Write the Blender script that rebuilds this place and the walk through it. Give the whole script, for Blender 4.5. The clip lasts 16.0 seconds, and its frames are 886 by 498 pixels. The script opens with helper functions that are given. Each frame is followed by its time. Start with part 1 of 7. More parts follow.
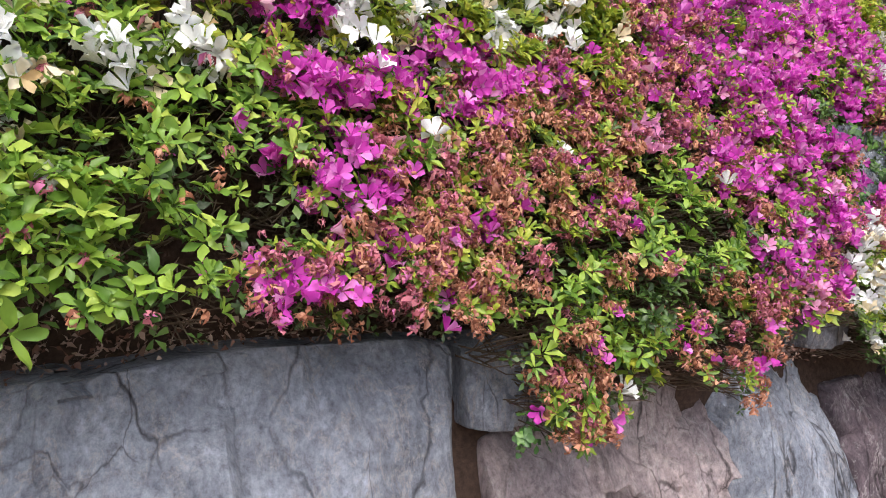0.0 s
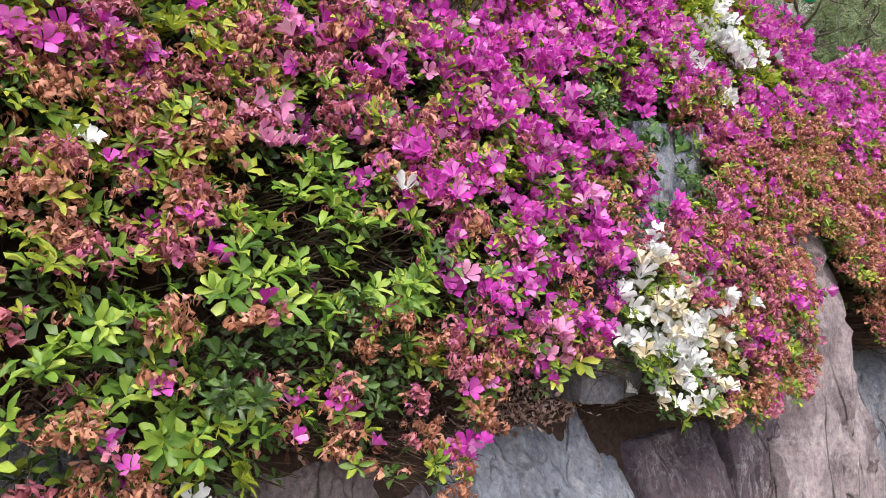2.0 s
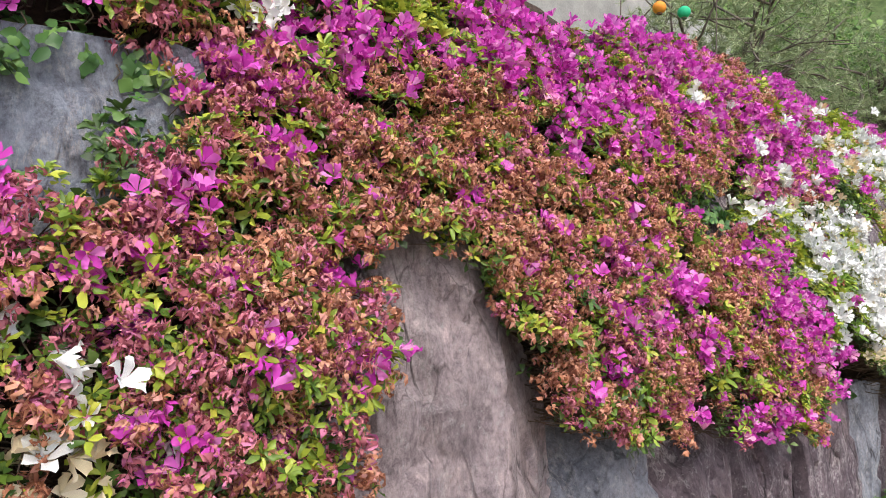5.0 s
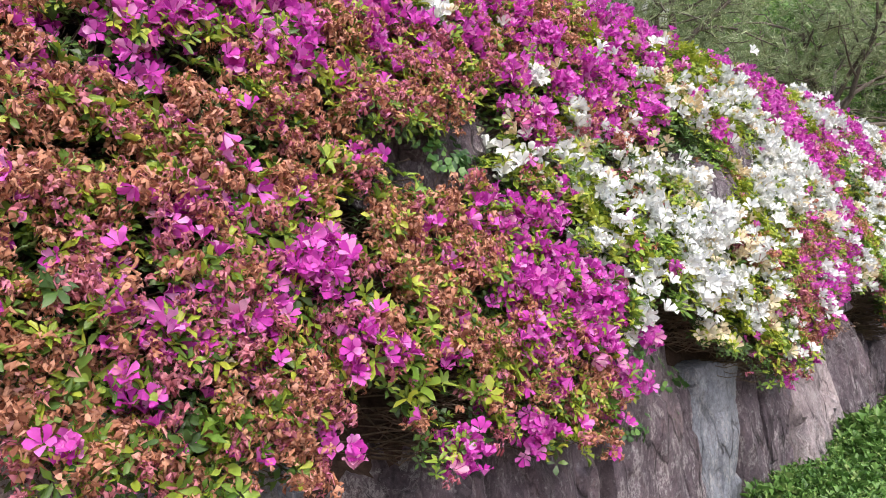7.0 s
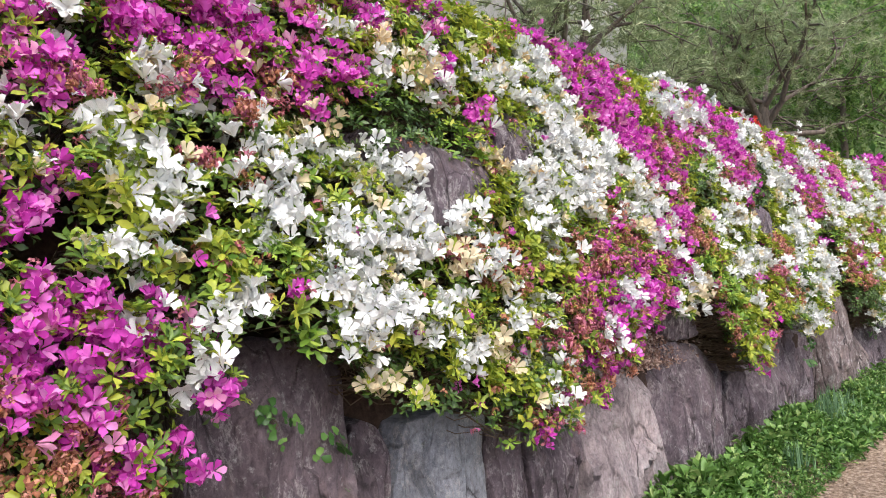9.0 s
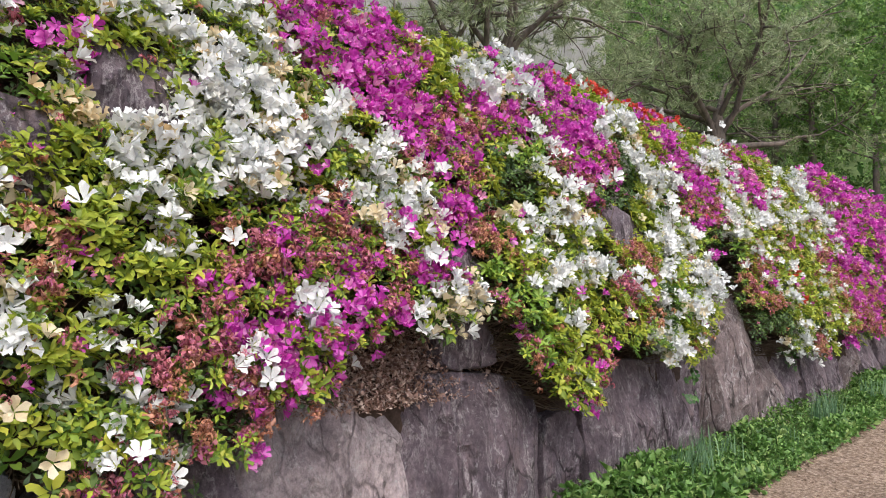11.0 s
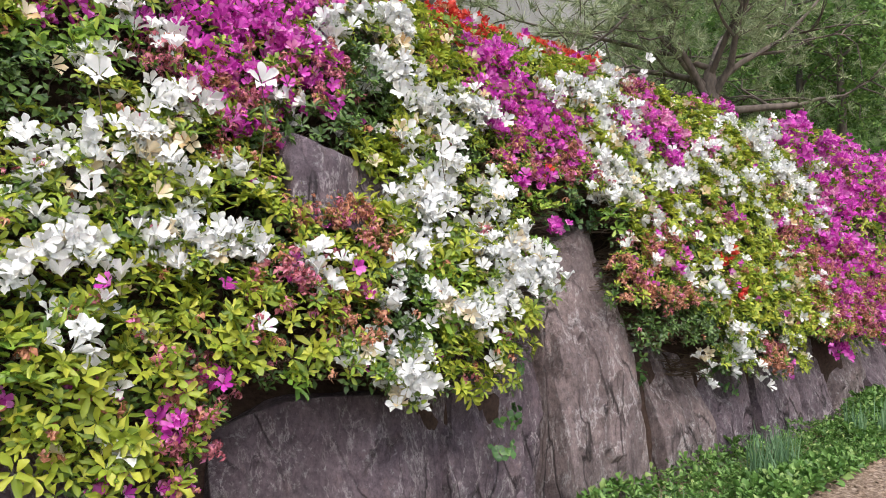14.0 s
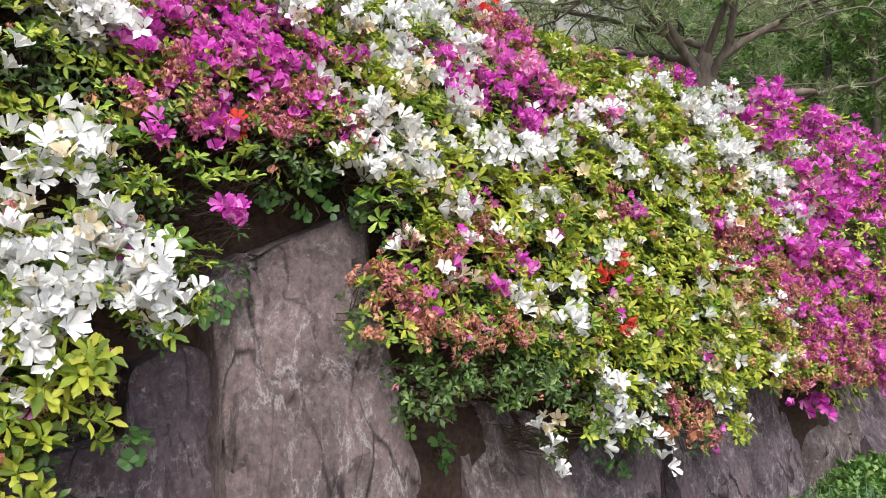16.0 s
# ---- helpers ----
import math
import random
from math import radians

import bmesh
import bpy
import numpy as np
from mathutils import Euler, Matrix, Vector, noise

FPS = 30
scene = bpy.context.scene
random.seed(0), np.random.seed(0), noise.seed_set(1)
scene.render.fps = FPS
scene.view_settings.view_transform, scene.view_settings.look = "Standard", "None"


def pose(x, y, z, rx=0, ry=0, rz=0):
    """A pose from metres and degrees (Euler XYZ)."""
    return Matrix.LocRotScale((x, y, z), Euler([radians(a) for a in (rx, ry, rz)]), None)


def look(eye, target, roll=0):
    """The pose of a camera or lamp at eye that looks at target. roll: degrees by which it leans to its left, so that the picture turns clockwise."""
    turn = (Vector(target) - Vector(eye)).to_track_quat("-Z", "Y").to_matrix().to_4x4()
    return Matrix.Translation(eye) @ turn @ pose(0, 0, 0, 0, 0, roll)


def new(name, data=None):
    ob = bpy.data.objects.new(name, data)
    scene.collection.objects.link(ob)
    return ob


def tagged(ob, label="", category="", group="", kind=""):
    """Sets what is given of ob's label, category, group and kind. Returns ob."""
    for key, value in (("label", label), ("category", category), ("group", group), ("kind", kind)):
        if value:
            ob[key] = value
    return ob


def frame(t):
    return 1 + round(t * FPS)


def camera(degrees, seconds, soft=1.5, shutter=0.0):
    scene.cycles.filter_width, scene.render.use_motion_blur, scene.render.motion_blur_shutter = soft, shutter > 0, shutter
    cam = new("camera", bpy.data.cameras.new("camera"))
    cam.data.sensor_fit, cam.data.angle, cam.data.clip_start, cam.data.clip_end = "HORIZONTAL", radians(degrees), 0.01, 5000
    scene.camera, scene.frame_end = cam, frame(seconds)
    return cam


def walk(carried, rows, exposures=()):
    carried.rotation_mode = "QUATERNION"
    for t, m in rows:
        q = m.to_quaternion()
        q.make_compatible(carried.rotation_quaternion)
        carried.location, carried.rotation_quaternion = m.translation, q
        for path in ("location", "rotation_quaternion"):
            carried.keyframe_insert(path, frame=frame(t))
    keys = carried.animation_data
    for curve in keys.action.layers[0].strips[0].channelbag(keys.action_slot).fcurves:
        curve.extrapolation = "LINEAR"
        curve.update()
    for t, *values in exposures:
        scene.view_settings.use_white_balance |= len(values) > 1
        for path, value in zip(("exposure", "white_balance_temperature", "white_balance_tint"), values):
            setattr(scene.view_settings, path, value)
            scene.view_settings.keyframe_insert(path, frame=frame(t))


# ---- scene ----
cam = camera(65.9, 16.0, soft=1.0)
PATH = [
    (0, (-4.553, -1.855, 1.247), (-3.461, -0.180, 1.192), 0.89),
    (0.5, (-4.196, -1.777, 1.263), (-3.106, -0.100, 1.240), 0.89),
    (1, (-3.842, -1.772, 1.238), (-2.754, -0.094, 1.240), 0.06),
    (1.5, (-3.502, -1.790, 1.268), (-2.375, -0.137, 1.267), -0.16),
    (2, (-3.123, -1.802, 1.259), (-1.926, -0.200, 1.281), -0.41),
    (2.5, (-2.745, -1.788, 1.292), (-1.451, -0.265, 1.352), 0.72),
    (3, (-2.343, -1.781, 1.263), (-1.056, -0.253, 1.345), 0.71),
    (3.5, (-1.920, -1.788, 1.247), (-0.636, -0.259, 1.357), 0.94),
    (3.7, (-1.737, -1.779, 1.236), (-0.456, -0.247, 1.349), 0.82),
    (5.8, (-0.155, -1.710, 1.271), (1.207, -0.248, 1.368), 0.39),
    (6, (0.000, -1.700, 1.268), (1.366, -0.243, 1.364), -0.51),
    (6.5, (0.456, -1.796, 1.249), (1.835, -0.351, 1.338), -1.23),
    (7, (0.946, -1.889, 1.249), (2.328, -0.444, 1.301), -1.15),
    (7.5, (1.438, -1.913, 1.261), (2.830, -0.478, 1.313), -1.28),
    (8, (1.932, -2.024, 1.241), (3.341, -0.605, 1.288), -1.81),
    (8.5, (2.395, -2.173, 1.256), (3.814, -0.765, 1.300), -1.71),
    (9, (2.868, -2.256, 1.281), (4.294, -0.856, 1.351), -0.32),
    (9.5, (3.353, -2.377, 1.277), (4.789, -0.987, 1.358), 0.19),
    (10, (3.881, -2.532, 1.273), (5.330, -1.157, 1.371), 1.91),
    (10.2, (4.084, -2.580, 1.256), (5.533, -1.206, 1.358), 1.82),
    (12.3, (6.159, -2.662, 1.229), (7.499, -1.181, 1.333), -0.24),
    (12.5, (6.358, -2.679, 1.238), (7.691, -1.192, 1.335), -0.32),
    (13, (6.892, -2.758, 1.233), (8.212, -1.258, 1.332), 0.58),
    (13.5, (7.420, -2.737, 1.214), (8.732, -1.230, 1.304), 1.11),
    (14, (7.969, -2.638, 1.227), (9.267, -1.121, 1.337), 0.41),
    (14.5, (8.574, -2.596, 1.250), (9.843, -1.055, 1.367), 0.66),
    (15, (9.164, -2.502, 1.245), (10.405, -0.938, 1.353), 1.10),
    (15.5, (9.717, -2.385, 1.263), (10.963, -0.824, 1.371), 1.22),
    (16, (10.298, -2.341, 1.323), (11.495, -0.744, 1.455), 1.71),
]
walk(cam, [(t, look(eye, target, roll)) for t, eye, target, roll in PATH], exposures=[(0, 0.70), (2.0, 0.72), (3.0, 0.58), (3.5, 0.76), (6.0, 0.70), (7.5, 0.78), (9, 0.70), (10, 0.44), (12.5, 0.60), (14.5, 0.66), (15, 0.64), (16, 0.78)])
SKY_STRENGTH, SUN_STRENGTH = 0.19, 1.5

# world, sun, light
world = bpy.data.worlds.new("sky")
scene.world = world
world.use_nodes = True
wn = world.node_tree.nodes
sky = wn.new("ShaderNodeTexSky")
sky.sky_type = "NISHITA"
sky.sun_disc = False
sky.sun_elevation = radians(52)
sky.sun_rotation = radians(200)
sky.air_density, sky.dust_density, sky.ozone_density = 1.0, 3.0, 1.0
wn["Background"].inputs["Strength"].default_value = SKY_STRENGTH
world.node_tree.links.new(sky.outputs[0], wn["Background"].inputs["Color"])
sun = new("sun", bpy.data.lights.new("sun", "SUN"))
sun.data.energy, sun.data.angle, sun.data.color = SUN_STRENGTH, radians(35), (1.0, 0.96, 0.9)
sun.matrix_world = look((-8, -14, 20), (0, 0, 0))


# ---- materials ----
def material(name, rough=0.7, spec=0.3):
    m = bpy.data.materials.new(name)
    m.use_nodes = True
    b = m.node_tree.nodes["Principled BSDF"]
    b.inputs["Roughness"].default_value = rough
    b.inputs["Specular IOR Level"].default_value = spec
    return m, m.node_tree.nodes, m.node_tree.links, b


def ramp(nodes, links, fac, stops):
    r = nodes.new("ShaderNodeValToRGB")
    while len(r.color_ramp.elements) < len(stops):
        r.color_ramp.elements.new(0.5)
    for e, (p, c) in zip(r.color_ramp.elements, stops):
        e.position, e.color = p, (*c, 1)
    links.new(fac, r.inputs["Fac"])
    return r.outputs["Color"]


def noise_tex(nodes, links, scale, detail=6, rough=0.6, stretch=None, kind="Object", distort=0.0):
    tc = nodes.new("ShaderNodeTexCoord")
    vec = tc.outputs[kind]
    if stretch:
        mp = nodes.new("ShaderNodeMapping")
        mp.inputs["Scale"].default_value = stretch
        links.new(vec, mp.inputs["Vector"])
        vec = mp.outputs["Vector"]
    n = nodes.new("ShaderNodeTexNoise")
    n.inputs["Scale"].default_value, n.inputs["Detail"].default_value = scale, detail
    n.inputs["Roughness"].default_value, n.inputs["Distortion"].default_value = rough, distort
    links.new(vec, n.inputs["Vector"])
    return n.outputs["Fac"]


def mixed(nodes, links, fac, a, b, how="MIX"):
    mx = nodes.new("ShaderNodeMix")
    mx.data_type, mx.blend_type = "RGBA", how
    for value, socket in ((fac, mx.inputs[0]), (a, mx.inputs[6]), (b, mx.inputs[7])):
        if isinstance(value, bpy.types.NodeSocket):
            links.new(value, socket)
        elif isinstance(value, tuple):
            socket.default_value = (*value, 1)
        else:
            socket.default_value = value
    return mx.outputs[2]


def bumped(nodes, links, b, height, strength, distance=0.02):
    bp = nodes.new("ShaderNodeBump")
    bp.inputs["Strength"].default_value, bp.inputs["Distance"].default_value = strength, distance
    links.new(height, bp.inputs["Height"])
    links.new(bp.outputs["Normal"], b.inputs["Normal"])


def petal_like(name, stops, thin=0.35, rough=0.6, spec=0.2, mottle=25.0):
    """Thin plant tissue: colour by piece, a little light passing through."""
    m, n, l, b = material(name, rough, spec)
    geo = n.new("ShaderNodeNewGeometry")
    col = ramp(n, l, geo.outputs["Random Per Island"], stops)
    grain = noise_tex(n, l, mottle, 3)
    col = mixed(n, l, 0.5, col, ramp(n, l, grain, [(0.3, (0.62, 0.6, 0.58)), (0.7, (1.0, 1.0, 1.0))]), "MULTIPLY")
    l.new(col, b.inputs["Base Color"])
    t = n.new("ShaderNodeBsdfTranslucent")
    l.new(col, t.inputs["Color"])
    mx = n.new("ShaderNodeMixShader")
    mx.inputs[0].default_value = thin
    l.new(b.outputs[0], mx.inputs[1])
    l.new(t.outputs[0], mx.inputs[2])
    l.new(mx.outputs[0], n["Material Output"].inputs["Surface"])
    return m


LEAF = petal_like("leaf_green", [(0.0, (0.06, 0.13, 0.022)), (0.4, (0.17, 0.28, 0.036)), (0.75, (0.36, 0.47, 0.055)), (1.0, (0.54, 0.58, 0.07))], 0.3, 0.42, 0.45)
LEAF_FRESH = petal_like("leaf_fresh", [(0.0, (0.07, 0.16, 0.022)), (0.4, (0.21, 0.37, 0.05)), (0.8, (0.38, 0.54, 0.08)), (1.0, (0.54, 0.65, 0.12))], 0.35, 0.42, 0.45)
LEAF_YELLOW = petal_like("leaf_yellow_green", [(0.0, (0.13, 0.21, 0.03)), (0.5, (0.35, 0.44, 0.045)), (1.0, (0.58, 0.59, 0.08))], 0.35, 0.45, 0.4)
# leaf green darkened to stand for shade inside and between the shrubs
LEAF_SHADED = petal_like("leaf_shaded", [(0.0, (0.035, 0.07, 0.018)), (0.6, (0.075, 0.145, 0.03)), (1.0, (0.15, 0.25, 0.055))], 0.2, 0.4, 0.45)
IVY_LEAF = petal_like("ivy_leaf", [(0.0, (0.04, 0.11, 0.03)), (0.6, (0.09, 0.21, 0.05)), (1.0, (0.20, 0.36, 0.09))], 0.25, 0.4, 0.45)
WEED_LEAF = petal_like("weed_leaf", [(0.0, (0.05, 0.12, 0.025)), (0.4, (0.12, 0.25, 0.05)), (0.8, (0.20, 0.36, 0.09)), (1.0, (0.34, 0.46, 0.15))], 0.3, 0.45, 0.4)
BLADE = petal_like("grass_blade", [(0.0, (0.10, 0.20, 0.10)), (1.0, (0.26, 0.42, 0.22))], 0.25, 0.5, 0.3)
MAGENTA = petal_like("petal_magenta", [(0.0, (0.50, 0.035, 0.38)), (0.4, (0.74, 0.09, 0.58)), (0.8, (0.86, 0.21, 0.71)), (1.0, (0.90, 0.42, 0.76))], 0.40)
PINK = petal_like("petal_pale_pink", [(0.0, (0.70, 0.12, 0.40)), (0.5, (0.82, 0.30, 0.58)), (1.0, (0.88, 0.52, 0.66))], 0.35)
WHITE = petal_like("petal_white", [(0.0, (0.82, 0.82, 0.76)), (0.4, (0.85, 0.86, 0.85)), (1.0, (0.88, 0.90, 0.90))], 0.28, mottle=14.0)
CREAM = petal_like("petal_cream", [(0.0, (0.62, 0.42, 0.20)), (0.4, (0.78, 0.64, 0.40)), (1.0, (0.86, 0.80, 0.64))], 0.3)
RED = petal_like("petal_red", [(0.0, (0.55, 0.03, 0.03)), (0.6, (0.76, 0.07, 0.05)), (1.0, (0.82, 0.16, 0.10))], 0.3)
WILT_BROWN = petal_like("petal_wilted_brown", [(0.0, (0.24, 0.09, 0.06)), (0.4, (0.56, 0.25, 0.15)), (0.8, (0.74, 0.40, 0.27)), (1.0, (0.70, 0.34, 0.32))], 0.25, 0.8, 0.1)
WILT_PINK = petal_like("petal_wilted_pink", [(0.0, (0.28, 0.07, 0.09)), (0.4, (0.58, 0.19, 0.24)), (0.75, (0.74, 0.31, 0.36)), (1.0, (0.64, 0.17, 0.44))], 0.25, 0.8, 0.1)
NEEDLE = petal_like("pine_needle", [(0.0, (0.19, 0.24, 0.12)), (0.6, (0.36, 0.43, 0.23)), (1.0, (0.50, 0.56, 0.33))], 0.2, 0.55, 0.3)
TREE_LEAF = petal_like("tree_leaf", [(0.0, (0.06, 0.13, 0.03)), (0.6, (0.16, 0.30, 0.07)), (1.0, (0.31, 0.46, 0.13))], 0.35, 0.5, 0.3)


def bark_material(name, dark, light, scale=18):
    m, n, l, b = material(name, 0.9, 0.15)
    f = noise_tex(n, l, scale, 8, 0.65, (1, 1, 0.35))
    l.new(ramp(n, l, f, [(0.3, dark), (0.7, light)]), b.inputs["Base Color"])
    bumped(n, l, b, f, 0.7, 0.01)
    return m


TWIG = bark_material("twig_bark", (0.06, 0.045, 0.035), (0.20, 0.15, 0.11))
PINE_BARK = bark_material("pine_bark", (0.06, 0.05, 0.045), (0.22, 0.18, 0.155), 9)


def stone_material(name, dark, mid, light, streak=(2.4, 2.4, 0.9), vein=0.6):
    m, n, l, b = material(name, 0.7, 0.35)
    big = noise_tex(n, l, 2.6, 8, 0.62, None, "Object", 0.8)
    col = ramp(n, l, big, [(0.30, dark), (0.46, mid), (0.56, mid), (0.74, light)])
    grain = noise_tex(n, l, 3.0, 12, 0.75, streak, "Object", 0.35)
    col = mixed(n, l, 0.8, col, ramp(n, l, grain, [(0.34, (0.42, 0.40, 0.41)), (0.44, (0.88, 0.87, 0.88)), (0.56, (1.06, 1.05, 1.05)), (0.66, (1.6, 1.57, 1.55))]), "MULTIPLY")
    rust = noise_tex(n, l, 3.0, 8, 0.72, (1.5, 1.5, 0.8))
    col = mixed(n, l, ramp(n, l, rust, [(0.56, (0, 0, 0)), (0.72, (0.35, 0.35, 0.35))]), col, (0.25, 0.16, 0.125))
    # pale mineral veins
    fold = noise_tex(n, l, 2.1, 9, 0.7, (2.2, 2.2, 0.9), "Object", 0.3)
    line = ramp(n, l, fold, [(0.482, (0, 0, 0)), (0.497, (1, 1, 1)), (0.503, (1, 1, 1)), (0.518, (0, 0, 0))])
    patch = ramp(n, l, noise_tex(n, l, 1.7, 4), [(0.38, (0, 0, 0)), (0.52, (vein, vein, vein))])
    col = mixed(n, l, mixed(n, l, 1.0, line, patch, "MULTIPLY"), col, (0.46, 0.43, 0.43))
    pit = noise_tex(n, l, 38, 10, 0.8, (1, 1, 0.7))
    col = mixed(n, l, 0.8, col, ramp(n, l, pit, [(0.36, (0.45, 0.44, 0.45)), (0.5, (1.0, 1.0, 1.0)), (0.64, (1.5, 1.48, 1.46))]), "MULTIPLY")
    speck = noise_tex(n, l, 22, 6, 0.8)
    col = mixed(n, l, ramp(n, l, speck, [(0.57, (0, 0, 0)), (0.66, (0.6, 0.6, 0.6))]), col, (0.46, 0.46, 0.46))
    # chipped facets, each with its own tilt and tone
    wr = n.new("ShaderNodeTexNoise")
    wr.inputs["Scale"].default_value, wr.inputs["Detail"].default_value = 4.0, 5
    tf = n.new("ShaderNodeTexCoord")
    l.new(tf.outputs["Object"], wr.inputs["Vector"])
    wm = n.new("ShaderNodeVectorMath")
    wm.operation = "MULTIPLY_ADD"
    wm.inputs[1].default_value = (0.22, 0.22, 0.22)
    l.new(wr.outputs["Color"], wm.inputs[0])
    l.new(tf.outputs["Object"], wm.inputs[2])
    ws = n.new("ShaderNodeMapping")
    ws.inputs["Scale"].default_value = (1.0, 1.0, 0.45)
    l.new(wm.outputs[0], ws.inputs["Vector"])
    chip = n.new("ShaderNodeTexVoronoi")
    chip.inputs["Scale"].default_value = 7.5
    l.new(ws.outputs["Vector"], chip.inputs["Vector"])
    chips = ramp(n, l, chip.outputs["Color"], [(0.0, (0.0, 0.0, 0.0)), (1.0, (1.0, 1.0, 1.0))])
    col = mixed(n, l, 0.5, col, ramp(n, l, chips, [(0.0, (0.66, 0.65, 0.67)), (1.0, (1.34, 1.32, 1.31))]), "MULTIPLY")
    # cracks that run mostly upright
    tc = n.new("ShaderNodeTexCoord")
    mp = n.new("ShaderNodeMapping")
    mp.inputs["Scale"].default_value = (2.8, 2.8, 0.8)
    mp.inputs["Rotation"].default_value = (0.2, 0.25, 0.1)
    l.new(tc.outputs["Object"], mp.inputs["Vector"])
    vo = n.new("ShaderNodeTexVoronoi")
    vo.feature = "DISTANCE_TO_EDGE"
    vo.inputs["Scale"].default_value = 0.75
    wob = n.new("ShaderNodeTexNoise")
    wob.inputs["Scale"].default_value, wob.inputs["Detail"].default_value = 3.0, 12
    l.new(mp.outputs["Vector"], wob.inputs["Vector"])
    shift = n.new("ShaderNodeVectorMath")
    shift.operation = "MULTIPLY_ADD"
    shift.inputs[1].default_value = (0.28, 0.28, 0.28)
    l.new(wob.outputs["Color"], shift.inputs[0])
    l.new(mp.outputs["Vector"], shift.inputs[2])
    l.new(shift.outputs[0], vo.inputs["Vector"])
    crack = ramp(n, l, vo.outputs["Distance"], [(0.0, (0.08, 0.075, 0.075)), (0.006, (0.35, 0.33, 0.33)), (0.014, (1, 1, 1))])
    col = mixed(n, l, ramp(n, l, noise_tex(n, l, 1.2, 3), [(0.40, (0, 0, 0)), (0.55, (0.85, 0.85, 0.85))]), col, mixed(n, l, 1.0, col, crack, "MULTIPLY"))
    v2 = n.new("ShaderNodeTexVoronoi")
    v2.feature = "DISTANCE_TO_EDGE"
    v2.inputs["Scale"].default_value = 2.1
    l.new(shift.outputs[0], v2.inputs["Vector"])
    hair = ramp(n, l, v2.outputs["Distance"], [(0.0, (0.22, 0.21, 0.21)), (0.010, (0.62, 0.6, 0.6)), (0.022, (1, 1, 1))])
    col = mixed(n, l, ramp(n, l, noise_tex(n, l, 2.3, 4), [(0.48, (0, 0, 0)), (0.60, (0.8, 0.8, 0.8))]), col, mixed(n, l, 1.0, col, hair, "MULTIPLY"))
    l.new(col, b.inputs["Base Color"])
    fine = noise_tex(n, l, 26, 10, 0.75, (1, 1, 0.5))
    h = mixed(n, l, 0.45, grain, fine)
    h = mixed(n, l, 0.2, h, crack)
    bumped(n, l, b, mixed(n, l, 0.28, mixed(n, l, 0.3, h, pit), chips), 1.0, 0.10)
    return m


STONE_GREY = stone_material("stone_grey", (0.12, 0.128, 0.155), (0.25, 0.264, 0.305), (0.42, 0.44, 0.485), (1.6, 1.6, 1.2))
STONE_BLUE = stone_material("stone_blue_grey", (0.16, 0.18, 0.225), (0.31, 0.345, 0.415), (0.53, 0.57, 0.65), (1.6, 1.6, 1.2))
STONE_PURPLE = stone_material("stone_purple", (0.065, 0.049, 0.06), (0.145, 0.113, 0.132), (0.27, 0.222, 0.245))
STONE_RED = stone_material("stone_reddish", (0.10, 0.077, 0.078), (0.205, 0.162, 0.161), (0.35, 0.297, 0.29), (2.0, 2.0, 0.7), 0.8)
STONE_PALE = stone_material("stone_pale", (0.17, 0.138, 0.152), (0.36, 0.30, 0.312), (0.58, 0.51, 0.515), (1.9, 1.9, 0.9), 0.6)


def soil_material(name, stops, scale=30):
    m, n, l, b = material(name, 0.95, 0.1)
    f = noise_tex(n, l, scale, 10, 0.75)
    g = noise_tex(n, l, 1.3, 5, 0.6)
    col = ramp(n, l, f, stops)
    col = mixed(n, l, 0.6, col, ramp(n, l, g, [(0.3, (0.6, 0.58, 0.55)), (0.7, (1.15, 1.1, 1.05))]), "MULTIPLY")
    l.new(col, b.inputs["Base Color"])
    bumped(n, l, b, f, 0.8, 0.02)
    return m


SOIL = soil_material("soil_dark", [(0.3, (0.03, 0.022, 0.018)), (0.6, (0.09, 0.06, 0.05)), (0.8, (0.16, 0.11, 0.09))])
LITTER = petal_like("dry_leaf", [(0.0, (0.17, 0.09, 0.07)), (0.5, (0.36, 0.23, 0.19)), (1.0, (0.60, 0.47, 0.41))], 0.1, 0.85, 0.1)
PATH_DIRT = soil_material("path_gravel", [(0.36, (0.10, 0.07, 0.052)), (0.5, (0.29, 0.215, 0.16)), (0.62, (0.52, 0.42, 0.34))], 28)
GRASS_GROUND = soil_material("grass_ground", [(0.3, (0.06, 0.08, 0.035)), (0.6, (0.14, 0.17, 0.075)), (0.8, (0.25, 0.25, 0.13))], 12)
HILL = soil_material("hill_green", [(0.3, (0.05, 0.075, 0.03)), (0.6, (0.11, 0.155, 0.06)), (0.8, (0.17, 0.21, 0.09))], 3)
CONCRETE = soil_material("grey_masonry", [(0.3, (0.26, 0.26, 0.26)), (0.6, (0.36, 0.36, 0.35)), (0.8, (0.45, 0.45, 0.44))], 14)


# ---- mesh tools ----
rng = np.random.default_rng(7)


def mesh_from(name, verts, faces, mat, smooth=True):
    me = bpy.data.meshes.new(name)
    verts = np.asarray(verts, dtype=np.float32)
    faces = np.asarray(faces, dtype=np.int32)
    k = faces.shape[1]
    me.vertices.add(len(verts))
    me.vertices.foreach_set("co", verts.ravel())
    me.loops.add(faces.size)
    me.loops.foreach_set("vertex_index", faces.ravel())
    me.polygons.add(len(faces))
    me.polygons.foreach_set("loop_start", np.arange(0, faces.size, k, dtype=np.int32))
    me.update(calc_edges=True)
    if smooth:
        me.polygons.foreach_set("use_smooth", np.ones(len(faces), dtype=bool))
    me.materials.append(mat)
    return me


def piece(name, verts, faces, mat, parent=None, label="", smooth=True, kind=""):
    ob = new(name, mesh_from(name, verts, faces, mat, smooth))
    if parent:
        ob.parent = parent
    return tagged(ob, label, kind=kind)


